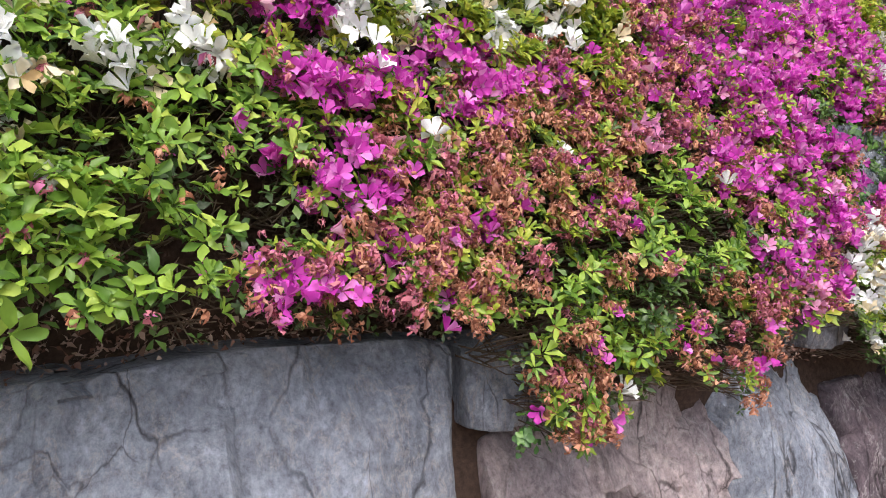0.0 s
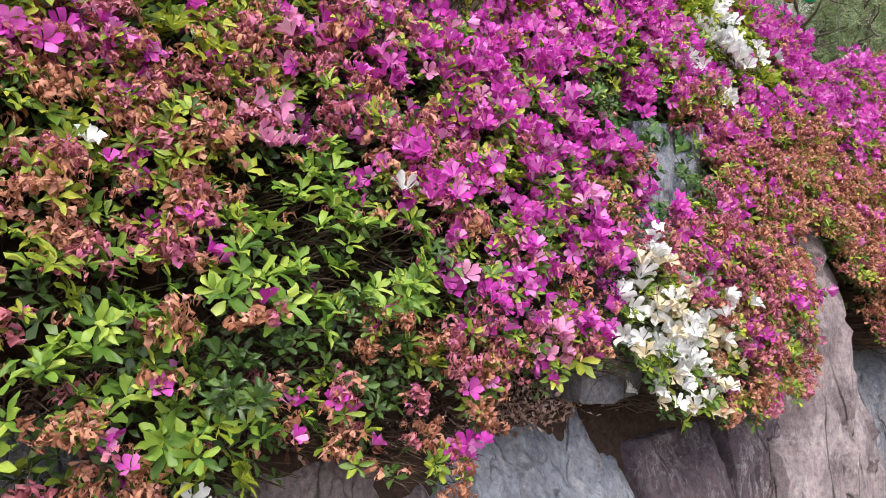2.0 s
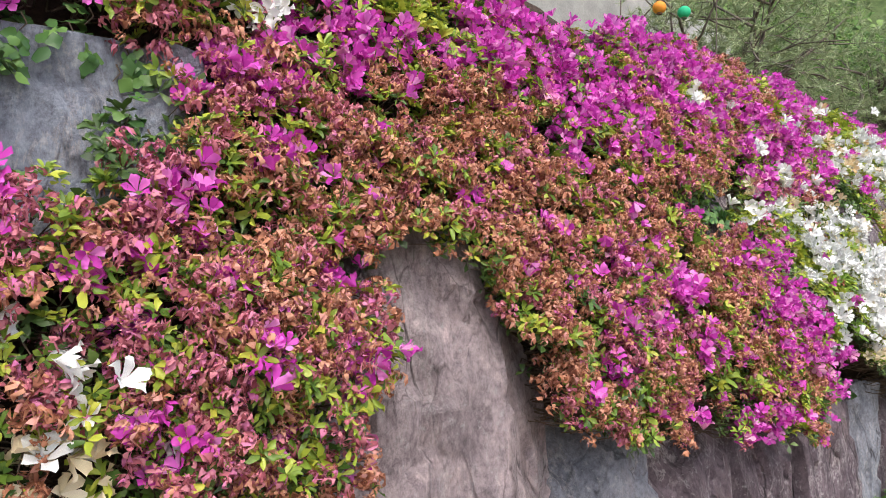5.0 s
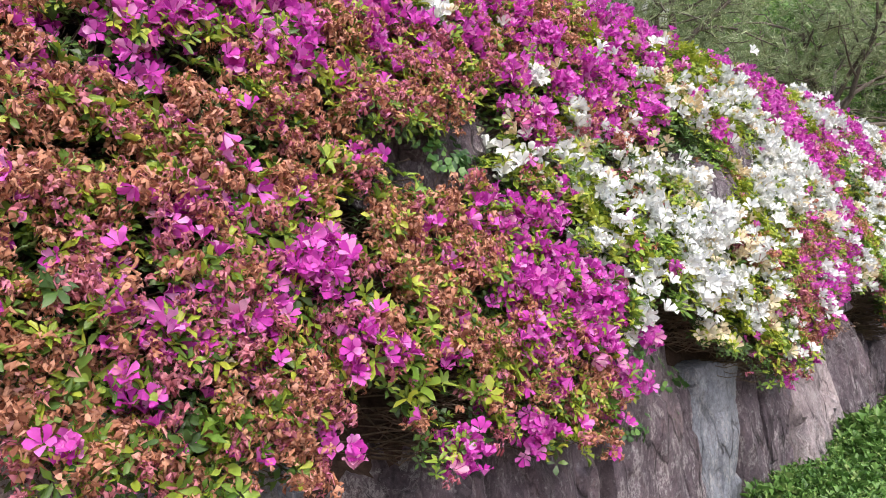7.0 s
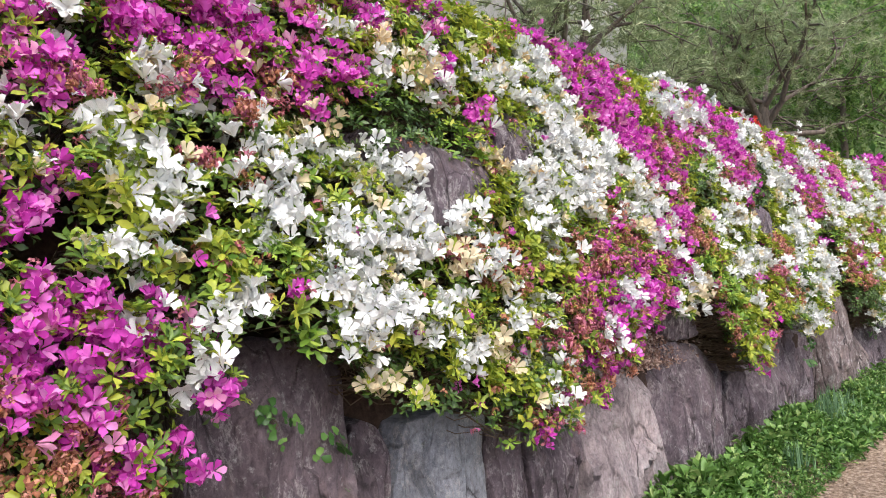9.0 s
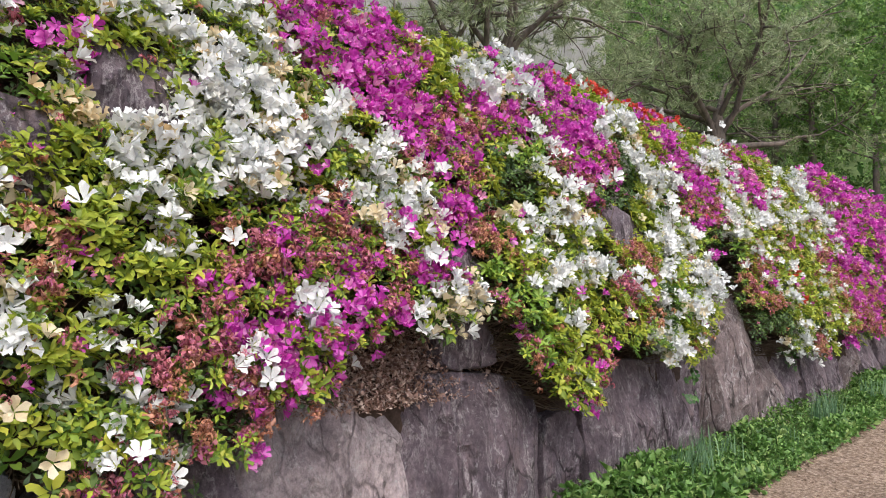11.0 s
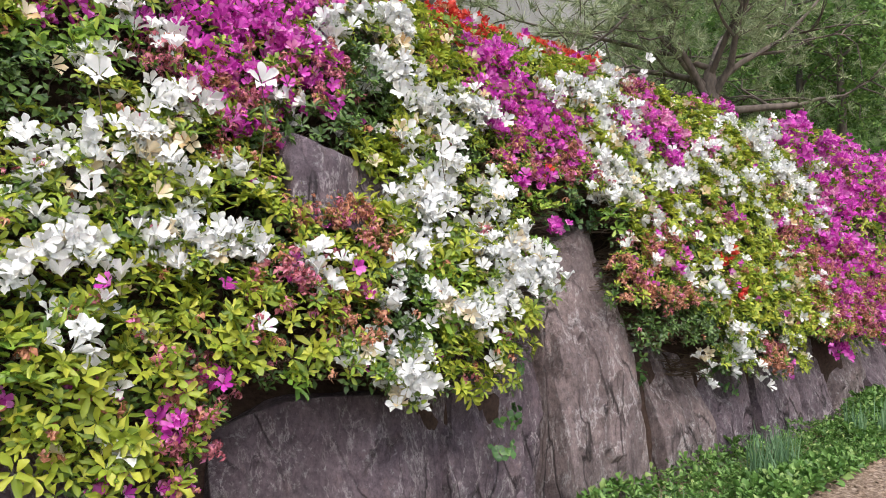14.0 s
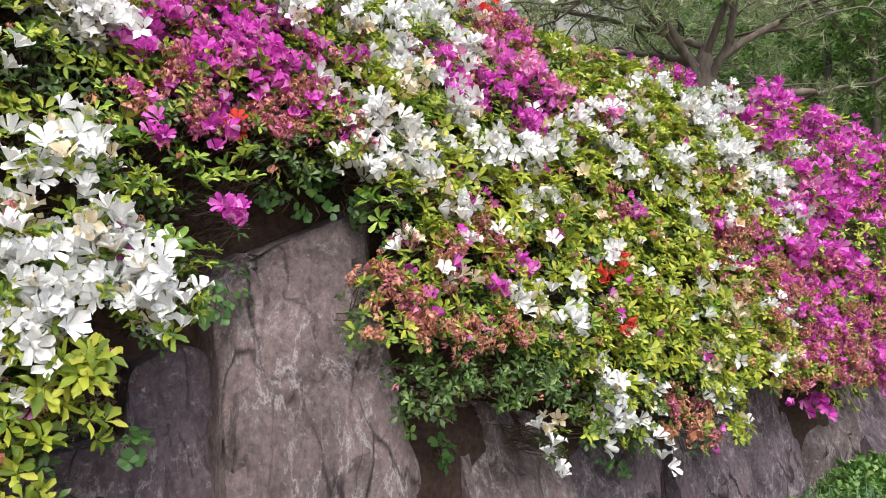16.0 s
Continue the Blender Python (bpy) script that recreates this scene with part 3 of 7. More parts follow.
def dome(x, y, z, r, count, layer=1.0, squash=0.5, face=(0.0, -0.87, 0.5), reach=1.12, upward=0.30, thin=0.0):
    """Places and outward normals on a bush's outer shell, which swells and sinks in cushions; thin: how many are left out of the hollows."""
    n = np.array(face) / np.linalg.norm(face)
    side = np.array([1.0, 0, 0])
    up = np.cross(n, side) * -1
    if up[2] < 0:
        up = -up
    rho = np.sqrt(rng.uniform(0, 1, count)) * reach
    th = rng.uniform(0, 2 * np.pi, count)
    a, b = rho * np.cos(th), rho * np.sin(th)
    hgt = np.sqrt(np.clip(1 - (rho / reach) ** 2, 0, 1)) * squash * layer + rng.normal(0, 0.05, count)
    base = np.array([x, y, z]) + n * (-0.30 * r)
    pts = base + r * (a[:, None] * side + b[:, None] * up + hgt[:, None] * n)
    swell = np.array([noise.noise((p[0] * 5.5, p[1] * 3.0, p[2] * 8.0)) + 0.6 * noise.noise((p[0] * 13, p[1] * 9, p[2] * 17)) for p in pts])
    pts = pts + n[None] * (0.075 * swell)[:, None]
    nor = n[None] * 0.60 + 0.55 * (a[:, None] * side + b[:, None] * up) + rng.normal(0, 0.28, (count, 3)) + np.array([0, 0, upward])
    if thin:
        keep = (swell > -0.22) | (rng.uniform(0, 1, count) > thin)
        pts, nor = pts[keep], nor[keep]
    return pts, nor


def blossom_meshes(name, mat, template):
    """Eight ruffled variants of one open blossom, of radius 1."""
    out = []
    for k in range(8):
        V, F = scatter(template, np.zeros((1, 3)), np.array([[0, 0, 1.0]]), [1.0], None, 0.055)
        out.append(mesh_from(name, V, F, mat))
    return out


SINGLE = {
    "white_blossoms": ("white_blossom", blossom_meshes("white_blossom", WHITE, STAR)),
    "cream_blossoms": ("cream_blossom", blossom_meshes("cream_blossom", CREAM, STAR)),
    "pink_blossoms": ("pink_blossom", blossom_meshes("pink_blossom", PINK, FLOWER)),
}


def azalea(x, y, z, r, look_of, lobes=(), density=1.0, size=1.0, group="azaleas on the bank", face=(0.0, -0.87, 0.5)):
    """A bush of one or more leafy lobes (x, y, z, r), with its blossoms by kind."""
    a, b = look_of[0], look_of[-1]
    bush = new("azalea_bush")
    off = np.array([x, y + 0.25, z])
    bush.location = off
    tagged(bush, WORDS[a] + (TAIL[b] if b != a else ""), "azalea", group)
    wa, wb = (0.62, 0.38) if a != b else (1.0, 0.0)
    shares = [wa * p + wb * q for p, q in zip(MIX[a][:7], MIX[b][:7])]
    bits, singles = {}, []
    big = 1.0 + 0.30 * (wa * (a in "GY") + wb * (b in "GY"))
    for lx, ly, lz, lr in ((x, y, z, r), *lobes):
        area = math.pi * lr * lr * 1.25 * density
        blooms = area * (wa * FLOWER_PER_M2[a] + wb * FLOWER_PER_M2[b]) / size ** 2
        leaves = area * 380 * (wa * MIX[a][8] + wb * MIX[b][8]) / size ** 2 / big ** 1.4
        tones = {MIX[a][7]: wa}
        tones[MIX[b][7]] = tones.get(MIX[b][7], 0) + wb
        if "LEAF" in tones:
            tones["YELLOW"] = tones.get("YELLOW", 0) + (0.5 if a in "WC" else 0.32) * tones["LEAF"]
        for tone, share in tones.items():
            n = int(leaves * share)
            if n < 3:
                continue
            p, q = dome(lx, ly, lz, lr, n, 0.97, face=face, upward=0.45, thin=0.5)
            n = len(p)
            bits.setdefault(("foliage", TONE[tone]), []).append(scatter(WHORL, p - off, q, rng.uniform(0.034, 0.064, n) * size * big, None, 0.05))
        # inner leaves behind the shell, with the bush's own shade put into their colour
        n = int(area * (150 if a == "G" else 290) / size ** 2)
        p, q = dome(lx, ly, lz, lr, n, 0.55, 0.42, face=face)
        bits.setdefault(("inner_foliage", LEAF_SHADED), []).append(scatter(INNER, p - off + np.array([0, 0.04, -0.02]), q, rng.uniform(0.03, 0.055, n) * size, None, 0.05))
        for (name, mat, radius), share in zip(BLOOM, shares):
            n = int(blooms * share + rng.uniform(0, 1))
            if n < 1 or share < 0.02:
                continue
            wilted = mat in (WILT_PINK, WILT_BROWN)
            pale = mat in (WHITE, CREAM)
            m = max(1, int(n / (6.5 if wilted else 12.0 if pale else 7.0)))
            p0, q0 = dome(lx, ly, lz, lr, m, 1.10, face=face, upward=0.40, thin=0.75 if wilted else 0.55)
            m = len(p0)
            if m < 1:
                continue
            pick = rng.integers(0, m, n)
            p = p0[pick] + rng.normal(0, radius * (0.80 if wilted else 1.15 if pale else 1.0) * size, (n, 3))
            q = q0[pick] + rng.normal(0, 0.5, (n, 3))
            if wilted:
                q[:, 2] += 0.2
                bits.setdefault((name, mat), []).append(scatter(WILTED, p - off, q, rng.uniform(0.7, 1.25, n) * radius * size, None, 0.12))
            elif name in SINGLE and lz < 1.75 and -4.5 < lx < 13.5:
                for c, nn, sc in zip(p - off, q, rng.uniform(0.8, 1.15, n) * radius * size):
                    singles.append((name, c, nn, sc))
            else:
                bits.setdefault((name, mat), []).append(scatter(STAR if pale else FLOWER, p - off, q, rng.uniform(0.8, 1.15, n) * radius * size, None, 0.055))
        p, q = dome(lx, ly, lz, lr, int(10 + 40 * lr), 0.9, face=face)
        root = np.array([lx, ly + 0.37, lz - 0.5 * lr]) - off
        for tipp in p - off:
            mid = root * 0.5 + tipp * 0.5 + rng.normal(0, 0.03, 3)
            bits.setdefault(("branchwork", TWIG), []).append(tube([root + rng.normal(0, 0.03, 3), mid, tipp], [0.0045, 0.003, 0.0015], 3))
    for (name, mat), group_bits in bits.items():
        V, F = joined(group_bits)
        piece(name, V, F, mat, bush, kind="stuff")
    for name, c, nn, sc in singles:
        ob = new(SINGLE[name][0], SINGLE[name][1][int(rng.integers(0, 8))])
        ob.parent = bush
        turn = Vector(nn).to_track_quat("Z", "Y").to_matrix().to_4x4() @ Matrix.Rotation(rng.uniform(0, 6.28), 4, "Z")
        ob.matrix_basis = Matrix.Translation(c) @ turn @ Matrix.Scale(sc, 4)
    return bush


def ivy(x, y, z, r):
    plant = new("ivy")
    plant.location = (x, y + 0.2, z)
    off = np.array([x, y + 0.2, z])
    tagged(plant, "green ivy creeping over the stones", "ivy", "ivy on the bank")
    n = int(math.pi * r * r * 620)
    p, q = dome(x, y + 0.04, z, r * 1.1, n, 0.5, 0.3, (0, -0.95, 0.3))
    V, F = scatter(IVY, p - off, q, rng.uniform(0.03, 0.055, n), None, 0.06)
    piece("leaves", V, F, IVY_LEAF, plant, kind="stuff")
    bits = []
    for i in range(5):
        a = rng.normal(0, r * 0.4, 3) * (1, 0.1, 1) + (0, -0.12, 0)
        bits.append(tube([a, a + np.array([0.12, -0.05, -0.25]) * r, a + np.array([-0.08, 0.0, -0.55]) * r], [0.0025, 0.002, 0.0012], 4))
    V, F = joined(bits)
    piece("creeping_stem", V, F, TWIG, plant, kind="stuff")


azalea(-4.43, 0.08, 1.74, 0.06, "C", ((-4.53, 0.04, 1.63, 0.05), (-4.53, -0.05, 1.40, 0.05),))
azalea(-4.40, 0.17, 1.91, 0.16, "G", ((-4.23, 0.17, 1.91, 0.16), (-4.40, 0.23, 2.07, 0.16), (-4.23, 0.23, 2.07, 0.16), (-4.14, 0.03, 1.57, 0.15), (-3.99, 0.08, 1.72, 0.14), (-3.93, 0.01, 1.53, 0.14), (-4.13, -0.02, 1.43, 0.14), (-4.46, -0.01, 1.46, 0.13), (-4.30, -0.05, 1.38, 0.13), (-4.37, -0.11, 1.22, 0.13), (-4.37, 0.08, 1.71, 0.12), (-4.48, 0.01, 1.53, 0.12), (-4.32, 0.01, 1.52, 0.12), (-4.24, -0.10, 1.25, 0.12), (-4.44, -0.07, 1.32, 0.11), (-4.24, 0.10, 1.78, 0.10),))
azalea(-4.18, -0.13, 1.13, 0.11, "G", ((-4.45, -0.13, 1.12, 0.10), (-4.49, -0.12, 1.21, 0.09), (-4.10, -0.09, 1.29, 0.09), (-4.34, -0.14, 1.11, 0.09), (-3.85, -0.01, 1.49, 0.09), (-3.73, -0.09, 1.29, 0.09), (-4.14, 0.06, 1.66, 0.08), (-4.53, -0.07, 1.33, 0.08), (-4.17, -0.14, 1.03, 0.07), (-4.53, -0.14, 1.12, 0.07), (-3.59, -0.10, 1.26, 0.07), (-3.85, -0.14, 1.06, 0.07), (-3.79, -0.11, 1.25, 0.07), (-4.28, -0.14, 1.05, 0.06), (-4.06, -0.14, 1.08, 0.06), (-3.62, -0.12, 1.21, 0.05),))
azalea(-4.11, 0.09, 1.76, 0.08, "W", ((-4.46, 0.04, 1.63, 0.07), (-4.27, 0.06, 1.68, 0.07),))
azalea(-4.06, 0.17, 1.91, 0.16, "Y", ((-4.06, 0.23, 2.07, 0.16), (-3.55, 0.23, 2.07, 0.16), (-3.38, 0.23, 2.07, 0.16), (-3.55, 0.29, 2.23, 0.16), (-3.47, 0.07, 1.69, 0.12), (-3.94, 0.11, 1.83, 0.11), (-3.51, 0.11, 1.83, 0.10), (-3.75, 0.11, 1.83, 0.09),))
azalea(-3.89, 0.29, 2.23, 0.16, "M", ((-3.72, 0.29, 2.23, 0.16),))
azalea(-3.72, 0.00, 1.43, 0.16, "M", ((-3.89, 0.23, 2.07, 0.16), (-3.72, 0.23, 2.07, 0.16), (-3.19, 0.13, 1.87, 0.13), (-3.11, 0.07, 1.67, 0.13), (-3.76, 0.14, 1.90, 0.11), (-3.71, 0.05, 1.62, 0.11), (-3.64, 0.03, 1.58, 0.11), (-3.16, 0.10, 1.79, 0.11), (-3.60, 0.07, 1.71, 0.10), (-3.77, 0.07, 1.70, 0.09), (-3.84, -0.06, 1.37, 0.09), (-3.79, 0.03, 1.59, 0.07), (-3.63, -0.01, 1.48, 0.07), (-3.89, -0.09, 1.30, 0.05), (-3.17, -0.11, 1.24, 0.05), (-3.80, -0.14, 1.10, 0.05),))
azalea(-3.70, -0.13, 1.12, 0.09, "PM", ((-3.85, -0.13, 1.16, 0.08), (-3.90, -0.14, 1.12, 0.08), (-3.97, -0.13, 1.17, 0.06), (-4.02, -0.14, 1.12, 0.06),))
azalea(-3.57, -0.05, 1.37, 0.11, "P", ((-3.56, -0.14, 1.10, 0.09), (-3.91, -0.15, 1.03, 0.05), (-3.79, -0.15, 1.03, 0.05), (-3.67, -0.15, 1.02, 0.05), (-3.72, -0.14, 1.03, 0.05),))
azalea(-3.49, -0.02, 1.47, 0.08, "G")
azalea(-3.47, -0.08, 1.29, 0.11, "B", ((-3.46, -0.13, 1.13, 0.11), (-3.38, -0.14, 1.06, 0.10), (-3.71, -0.13, 1.19, 0.09),))
azalea(-3.41, 0.03, 1.58, 0.12, "BY")
azalea(-3.28, 0.09, 1.75, 0.13, "PM", ((-3.87, 0.07, 1.72, 0.07),))
azalea(-3.04, 0.17, 1.91, 0.16, "Y", ((-2.53, 0.17, 1.91, 0.16), (-3.21, 0.23, 2.07, 0.16), (-2.36, 0.23, 2.07, 0.16), (-3.38, 0.29, 2.23, 0.16), (-3.21, 0.29, 2.23, 0.16), (-3.04, 0.29, 2.23, 0.16), (-2.87, 0.29, 2.23, 0.16), (-2.70, 0.29, 2.23, 0.16), (-2.53, 0.29, 2.23, 0.16), (-3.04, 0.36, 2.39, 0.16), (-2.87, 0.36, 2.39, 0.16), (-2.70, 0.36, 2.39, 0.16), (-2.53, 0.36, 2.39, 0.16), (-2.82, 0.03, 1.60, 0.09),))
azalea(-3.03, 0.19, 2.04, 0.13, "W", ((-2.59, 0.20, 2.06, 0.13), (-2.84, 0.21, 2.11, 0.12), (-3.57, 0.15, 1.94, 0.10), (-3.42, 0.16, 1.98, 0.08), (-3.27, 0.14, 1.92, 0.08), (-3.66, 0.10, 1.82, 0.06), (-2.76, 0.15, 1.95, 0.06), (-3.64, 0.09, 1.77, 0.05), (-3.41, 0.13, 1.90, 0.05),))
ivy(-3.02, -0.11, 0.54, 0.07)
azalea(-2.99, 0.09, 1.77, 0.11, "M")
azalea(-2.87, 0.12, 1.75, 0.16, "P", ((-2.36, 0.17, 1.91, 0.16), (-3.37, -0.04, 1.38, 0.14), (-2.75, 0.13, 1.85, 0.14), (-2.98, -0.09, 1.27, 0.13), (-2.88, 0.13, 1.87, 0.12), (-2.76, 0.07, 1.69, 0.12), (-2.54, -0.04, 1.40, 0.10), (-2.21, 0.07, 1.70, 0.08), (-2.62, -0.09, 1.29, 0.07),))
azalea(-2.82, -0.13, 0.62, 0.11, "B", ((-2.92, -0.13, 0.62, 0.09), (-2.19, -0.14, 0.73, 0.06), (-2.79, -0.14, 0.54, 0.05),))
azalea(-2.81, -0.14, 0.88, 0.11, "BG", ((-2.90, -0.13, 0.73, 0.11), (-2.41, -0.14, 0.88, 0.08), (-2.49, -0.14, 1.11, 0.07), (-2.32, -0.14, 0.80, 0.07),))
azalea(-2.70, -0.11, 0.95, 0.16, "G", ((-2.50, -0.09, 1.28, 0.14), (-2.74, -0.12, 1.19, 0.11), (-2.83, -0.13, 1.11, 0.11), (-2.97, -0.14, 0.91, 0.11), (-2.61, -0.14, 0.88, 0.11), (-2.72, -0.14, 0.75, 0.11), (-2.28, -0.06, 1.35, 0.10), (-2.14, -0.06, 1.35, 0.10), (-2.88, -0.12, 1.21, 0.09), (-2.86, -0.14, 1.04, 0.09), (-2.33, -0.02, 1.45, 0.09), (-2.41, -0.12, 1.20, 0.09), (-2.27, -0.11, 1.24, 0.09), (-2.13, -0.10, 1.25, 0.09), (-2.07, -0.13, 1.14, 0.09), (-3.06, -0.14, 0.84, 0.08),))
azalea(-2.70, 0.00, 1.43, 0.16, "B", ((-2.56, 0.07, 1.67, 0.15), (-3.31, -0.12, 1.16, 0.14), (-3.19, 0.02, 1.55, 0.13), (-2.98, 0.04, 1.61, 0.13), (-2.97, -0.01, 1.46, 0.13), (-3.18, -0.03, 1.41, 0.12), (-3.36, -0.10, 1.26, 0.12), (-3.13, -0.12, 1.16, 0.12), (-2.66, 0.03, 1.57, 0.12), (-3.17, -0.08, 1.30, 0.10), (-2.70, -0.14, 1.05, 0.09), (-2.68, -0.14, 0.69, 0.09), (-3.38, -0.00, 1.51, 0.08), (-3.21, -0.14, 1.03, 0.08), (-2.08, -0.14, 1.04, 0.08), (-2.48, -0.01, 1.49, 0.07),))
azalea(-2.57, -0.14, 0.78, 0.09, "Y", ((-1.92, -0.14, 0.95, 0.07), (-2.00, -0.14, 0.61, 0.05),))
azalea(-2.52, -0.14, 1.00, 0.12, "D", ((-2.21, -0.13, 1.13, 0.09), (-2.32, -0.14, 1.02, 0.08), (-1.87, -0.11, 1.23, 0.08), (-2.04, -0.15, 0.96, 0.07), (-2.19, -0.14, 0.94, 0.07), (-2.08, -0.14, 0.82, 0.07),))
azalea(-2.46, -0.14, 0.81, 0.08, "G", ((-2.53, -0.14, 0.67, 0.06), (-2.41, -0.14, 0.70, 0.06),))
azalea(-2.37, 0.03, 1.58, 0.06, "K", ((-2.43, 0.04, 1.63, 0.06),))
azalea(-2.36, 0.29, 2.23, 0.16, "Y")
azalea(-2.19, 0.29, 2.23, 0.16, "P", ((-1.85, 0.36, 2.39, 0.16), (-1.68, 0.36, 2.39, 0.16), (-2.06, 0.07, 1.71, 0.08),))
azalea(-2.17, 0.00, 1.52, 0.09, "G", ((-2.16, 0.04, 1.60, 0.08), (-2.08, -0.03, 1.45, 0.08), (-2.02, -0.07, 1.35, 0.08), (-2.42, -0.08, 1.31, 0.08), (-1.99, -0.11, 1.25, 0.08), (-2.35, -0.14, 1.11, 0.08), (-1.95, -0.13, 1.15, 0.08), (-2.18, -0.14, 1.07, 0.08), (-2.32, -0.14, 0.91, 0.07), (-2.39, -0.15, 0.97, 0.06),))
azalea(-2.02, 0.29, 2.23, 0.16, "PM", ((-2.00, 0.17, 1.99, 0.10), (-1.84, 0.02, 1.56, 0.09),))
azalea(-1.95, -0.05, 1.40, 0.07, "Y", ((-1.38, -0.15, 0.99, 0.06),))
azalea(-1.81, -0.15, 0.97, 0.09, "B", ((-1.74, -0.14, 0.84, 0.08), (-1.95, -0.14, 1.08, 0.07), (-1.87, -0.14, 0.59, 0.07), (-1.96, -0.14, 0.70, 0.06), (-1.67, -0.14, 0.78, 0.05), (-1.21, -0.15, 0.92, 0.05),))
azalea(-1.75, -0.13, 1.20, 0.09, "M", ((-1.58, -0.12, 1.19, 0.09), (-1.39, 0.05, 1.66, 0.08), (-1.32, -0.01, 1.49, 0.08), (-1.22, -0.01, 1.50, 0.08), (-1.16, -0.05, 1.40, 0.08), (-1.24, -0.08, 1.31, 0.08), (-1.10, -0.07, 1.34, 0.07), (-1.05, -0.11, 1.24, 0.07), (-1.35, -0.14, 1.09, 0.07), (-1.83, -0.03, 1.45, 0.06), (-1.22, -0.15, 1.00, 0.06), (-2.03, 0.04, 1.63, 0.05), (-2.01, -0.02, 1.47, 0.05), (-1.76, -0.14, 0.67, 0.05), (-1.10, -0.14, 1.06, 0.05),))
azalea(-1.73, 0.20, 2.09, 0.09, "K", ((-2.28, 0.12, 1.87, 0.08),))
azalea(-1.68, 0.07, 1.59, 0.16, "P", ((-2.36, 0.12, 1.75, 0.16), (-2.19, 0.23, 2.07, 0.16), (-1.85, 0.29, 2.23, 0.16), (-1.68, 0.29, 2.23, 0.16), (-1.86, 0.18, 2.02, 0.11), (-2.08, 0.11, 1.82, 0.10), (-1.94, 0.09, 1.76, 0.10), (-1.80, 0.07, 1.70, 0.10), (-2.17, 0.15, 1.93, 0.10), (-1.58, 0.04, 1.62, 0.10), (-1.33, 0.08, 1.72, 0.10), (-1.95, 0.06, 1.66, 0.09), (-1.98, 0.01, 1.53, 0.09), (-1.64, -0.08, 1.30, 0.09), (-1.78, -0.08, 1.32, 0.09), (-1.83, -0.14, 1.08, 0.09),))
azalea(-1.65, -0.14, 0.99, 0.09, "P", ((-1.57, -0.14, 1.06, 0.08), (-1.63, -0.14, 0.92, 0.08), (-1.27, -0.14, 1.07, 0.08), (-1.34, -0.13, 1.19, 0.07), (-2.22, -0.14, 0.89, 0.06), (-2.02, -0.15, 0.88, 0.05), (-1.37, -0.15, 0.90, 0.05),))
azalea(-1.51, 0.23, 2.07, 0.16, "M", ((-1.51, 0.29, 2.23, 0.16), (-1.34, 0.29, 2.23, 0.16), (-1.17, 0.36, 2.39, 0.16), (-1.00, 0.36, 2.39, 0.16), (-1.52, 0.15, 1.93, 0.12), (-1.63, 0.17, 2.00, 0.11), (-1.72, 0.12, 1.85, 0.11), (-1.62, 0.09, 1.76, 0.11), (-1.78, -0.02, 1.47, 0.10), (-1.63, -0.01, 1.48, 0.10), (-1.26, -0.05, 1.39, 0.10), (-1.89, 0.13, 1.89, 0.09), (-1.18, 0.09, 1.75, 0.09), (-1.20, 0.12, 1.87, 0.09), (-1.08, 0.13, 1.88, 0.09), (-1.06, 0.04, 1.62, 0.09),))
azalea(-1.50, -0.14, 0.96, 0.09, "K", ((-1.42, -0.14, 0.90, 0.08),))
azalea(-1.29, 0.02, 1.56, 0.07, "G", ((-1.30, -0.13, 1.14, 0.06),))
azalea(-1.27, -0.14, 0.92, 0.06, "Y")
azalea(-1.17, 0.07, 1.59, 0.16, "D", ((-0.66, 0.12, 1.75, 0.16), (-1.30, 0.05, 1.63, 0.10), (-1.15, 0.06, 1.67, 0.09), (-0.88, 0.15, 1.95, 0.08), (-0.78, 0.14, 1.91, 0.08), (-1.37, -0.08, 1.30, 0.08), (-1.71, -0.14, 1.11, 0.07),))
azalea(-1.16, -0.11, 1.25, 0.07, "PM", ((-1.01, -0.02, 1.46, 0.07), (-1.31, -0.15, 0.98, 0.06), (-1.11, -0.14, 1.12, 0.05), (-1.03, -0.14, 1.12, 0.05),))
azalea(-1.02, 0.09, 1.79, 0.08, "M", ((-0.89, 0.07, 1.72, 0.08), (-0.91, 0.03, 1.61, 0.08),))
azalea(-0.97, -0.08, 1.32, 0.07, "P", ((-0.95, -0.04, 1.41, 0.07),))
azalea(-0.93, -0.00, 1.50, 0.09, "B", ((-0.74, 0.05, 1.67, 0.07), (-0.87, -0.03, 1.44, 0.06),))
azalea(-0.85, -0.14, 0.82, 0.08, "W", ((-0.58, -0.14, 0.65, 0.08), (-0.92, -0.14, 0.89, 0.07), (-0.77, -0.14, 0.90, 0.07), (-0.70, -0.15, 0.93, 0.07), (-0.86, -0.12, 1.22, 0.06), (-0.59, -0.15, 1.02, 0.06), (-0.19, -0.15, 0.98, 0.05), (-0.67, -0.15, 0.86, 0.05),))
azalea(-0.83, 0.07, 1.59, 0.16, "M", ((-1.51, 0.12, 1.75, 0.16), (-1.34, 0.23, 2.07, 0.16), (-1.17, 0.23, 2.07, 0.16), (-1.17, 0.29, 2.23, 0.16), (-1.00, 0.29, 2.23, 0.16), (-1.41, 0.12, 1.83, 0.14), (-1.48, -0.01, 1.46, 0.13), (-1.25, 0.17, 1.98, 0.13), (-1.06, 0.19, 2.02, 0.13), (-1.40, 0.06, 1.68, 0.12), (-0.89, 0.18, 2.03, 0.12), (-1.45, -0.07, 1.32, 0.11), (-0.48, 0.19, 2.03, 0.11), (-1.40, 0.13, 1.87, 0.10), (-1.25, 0.10, 1.81, 0.10), (-0.93, 0.09, 1.77, 0.10),))
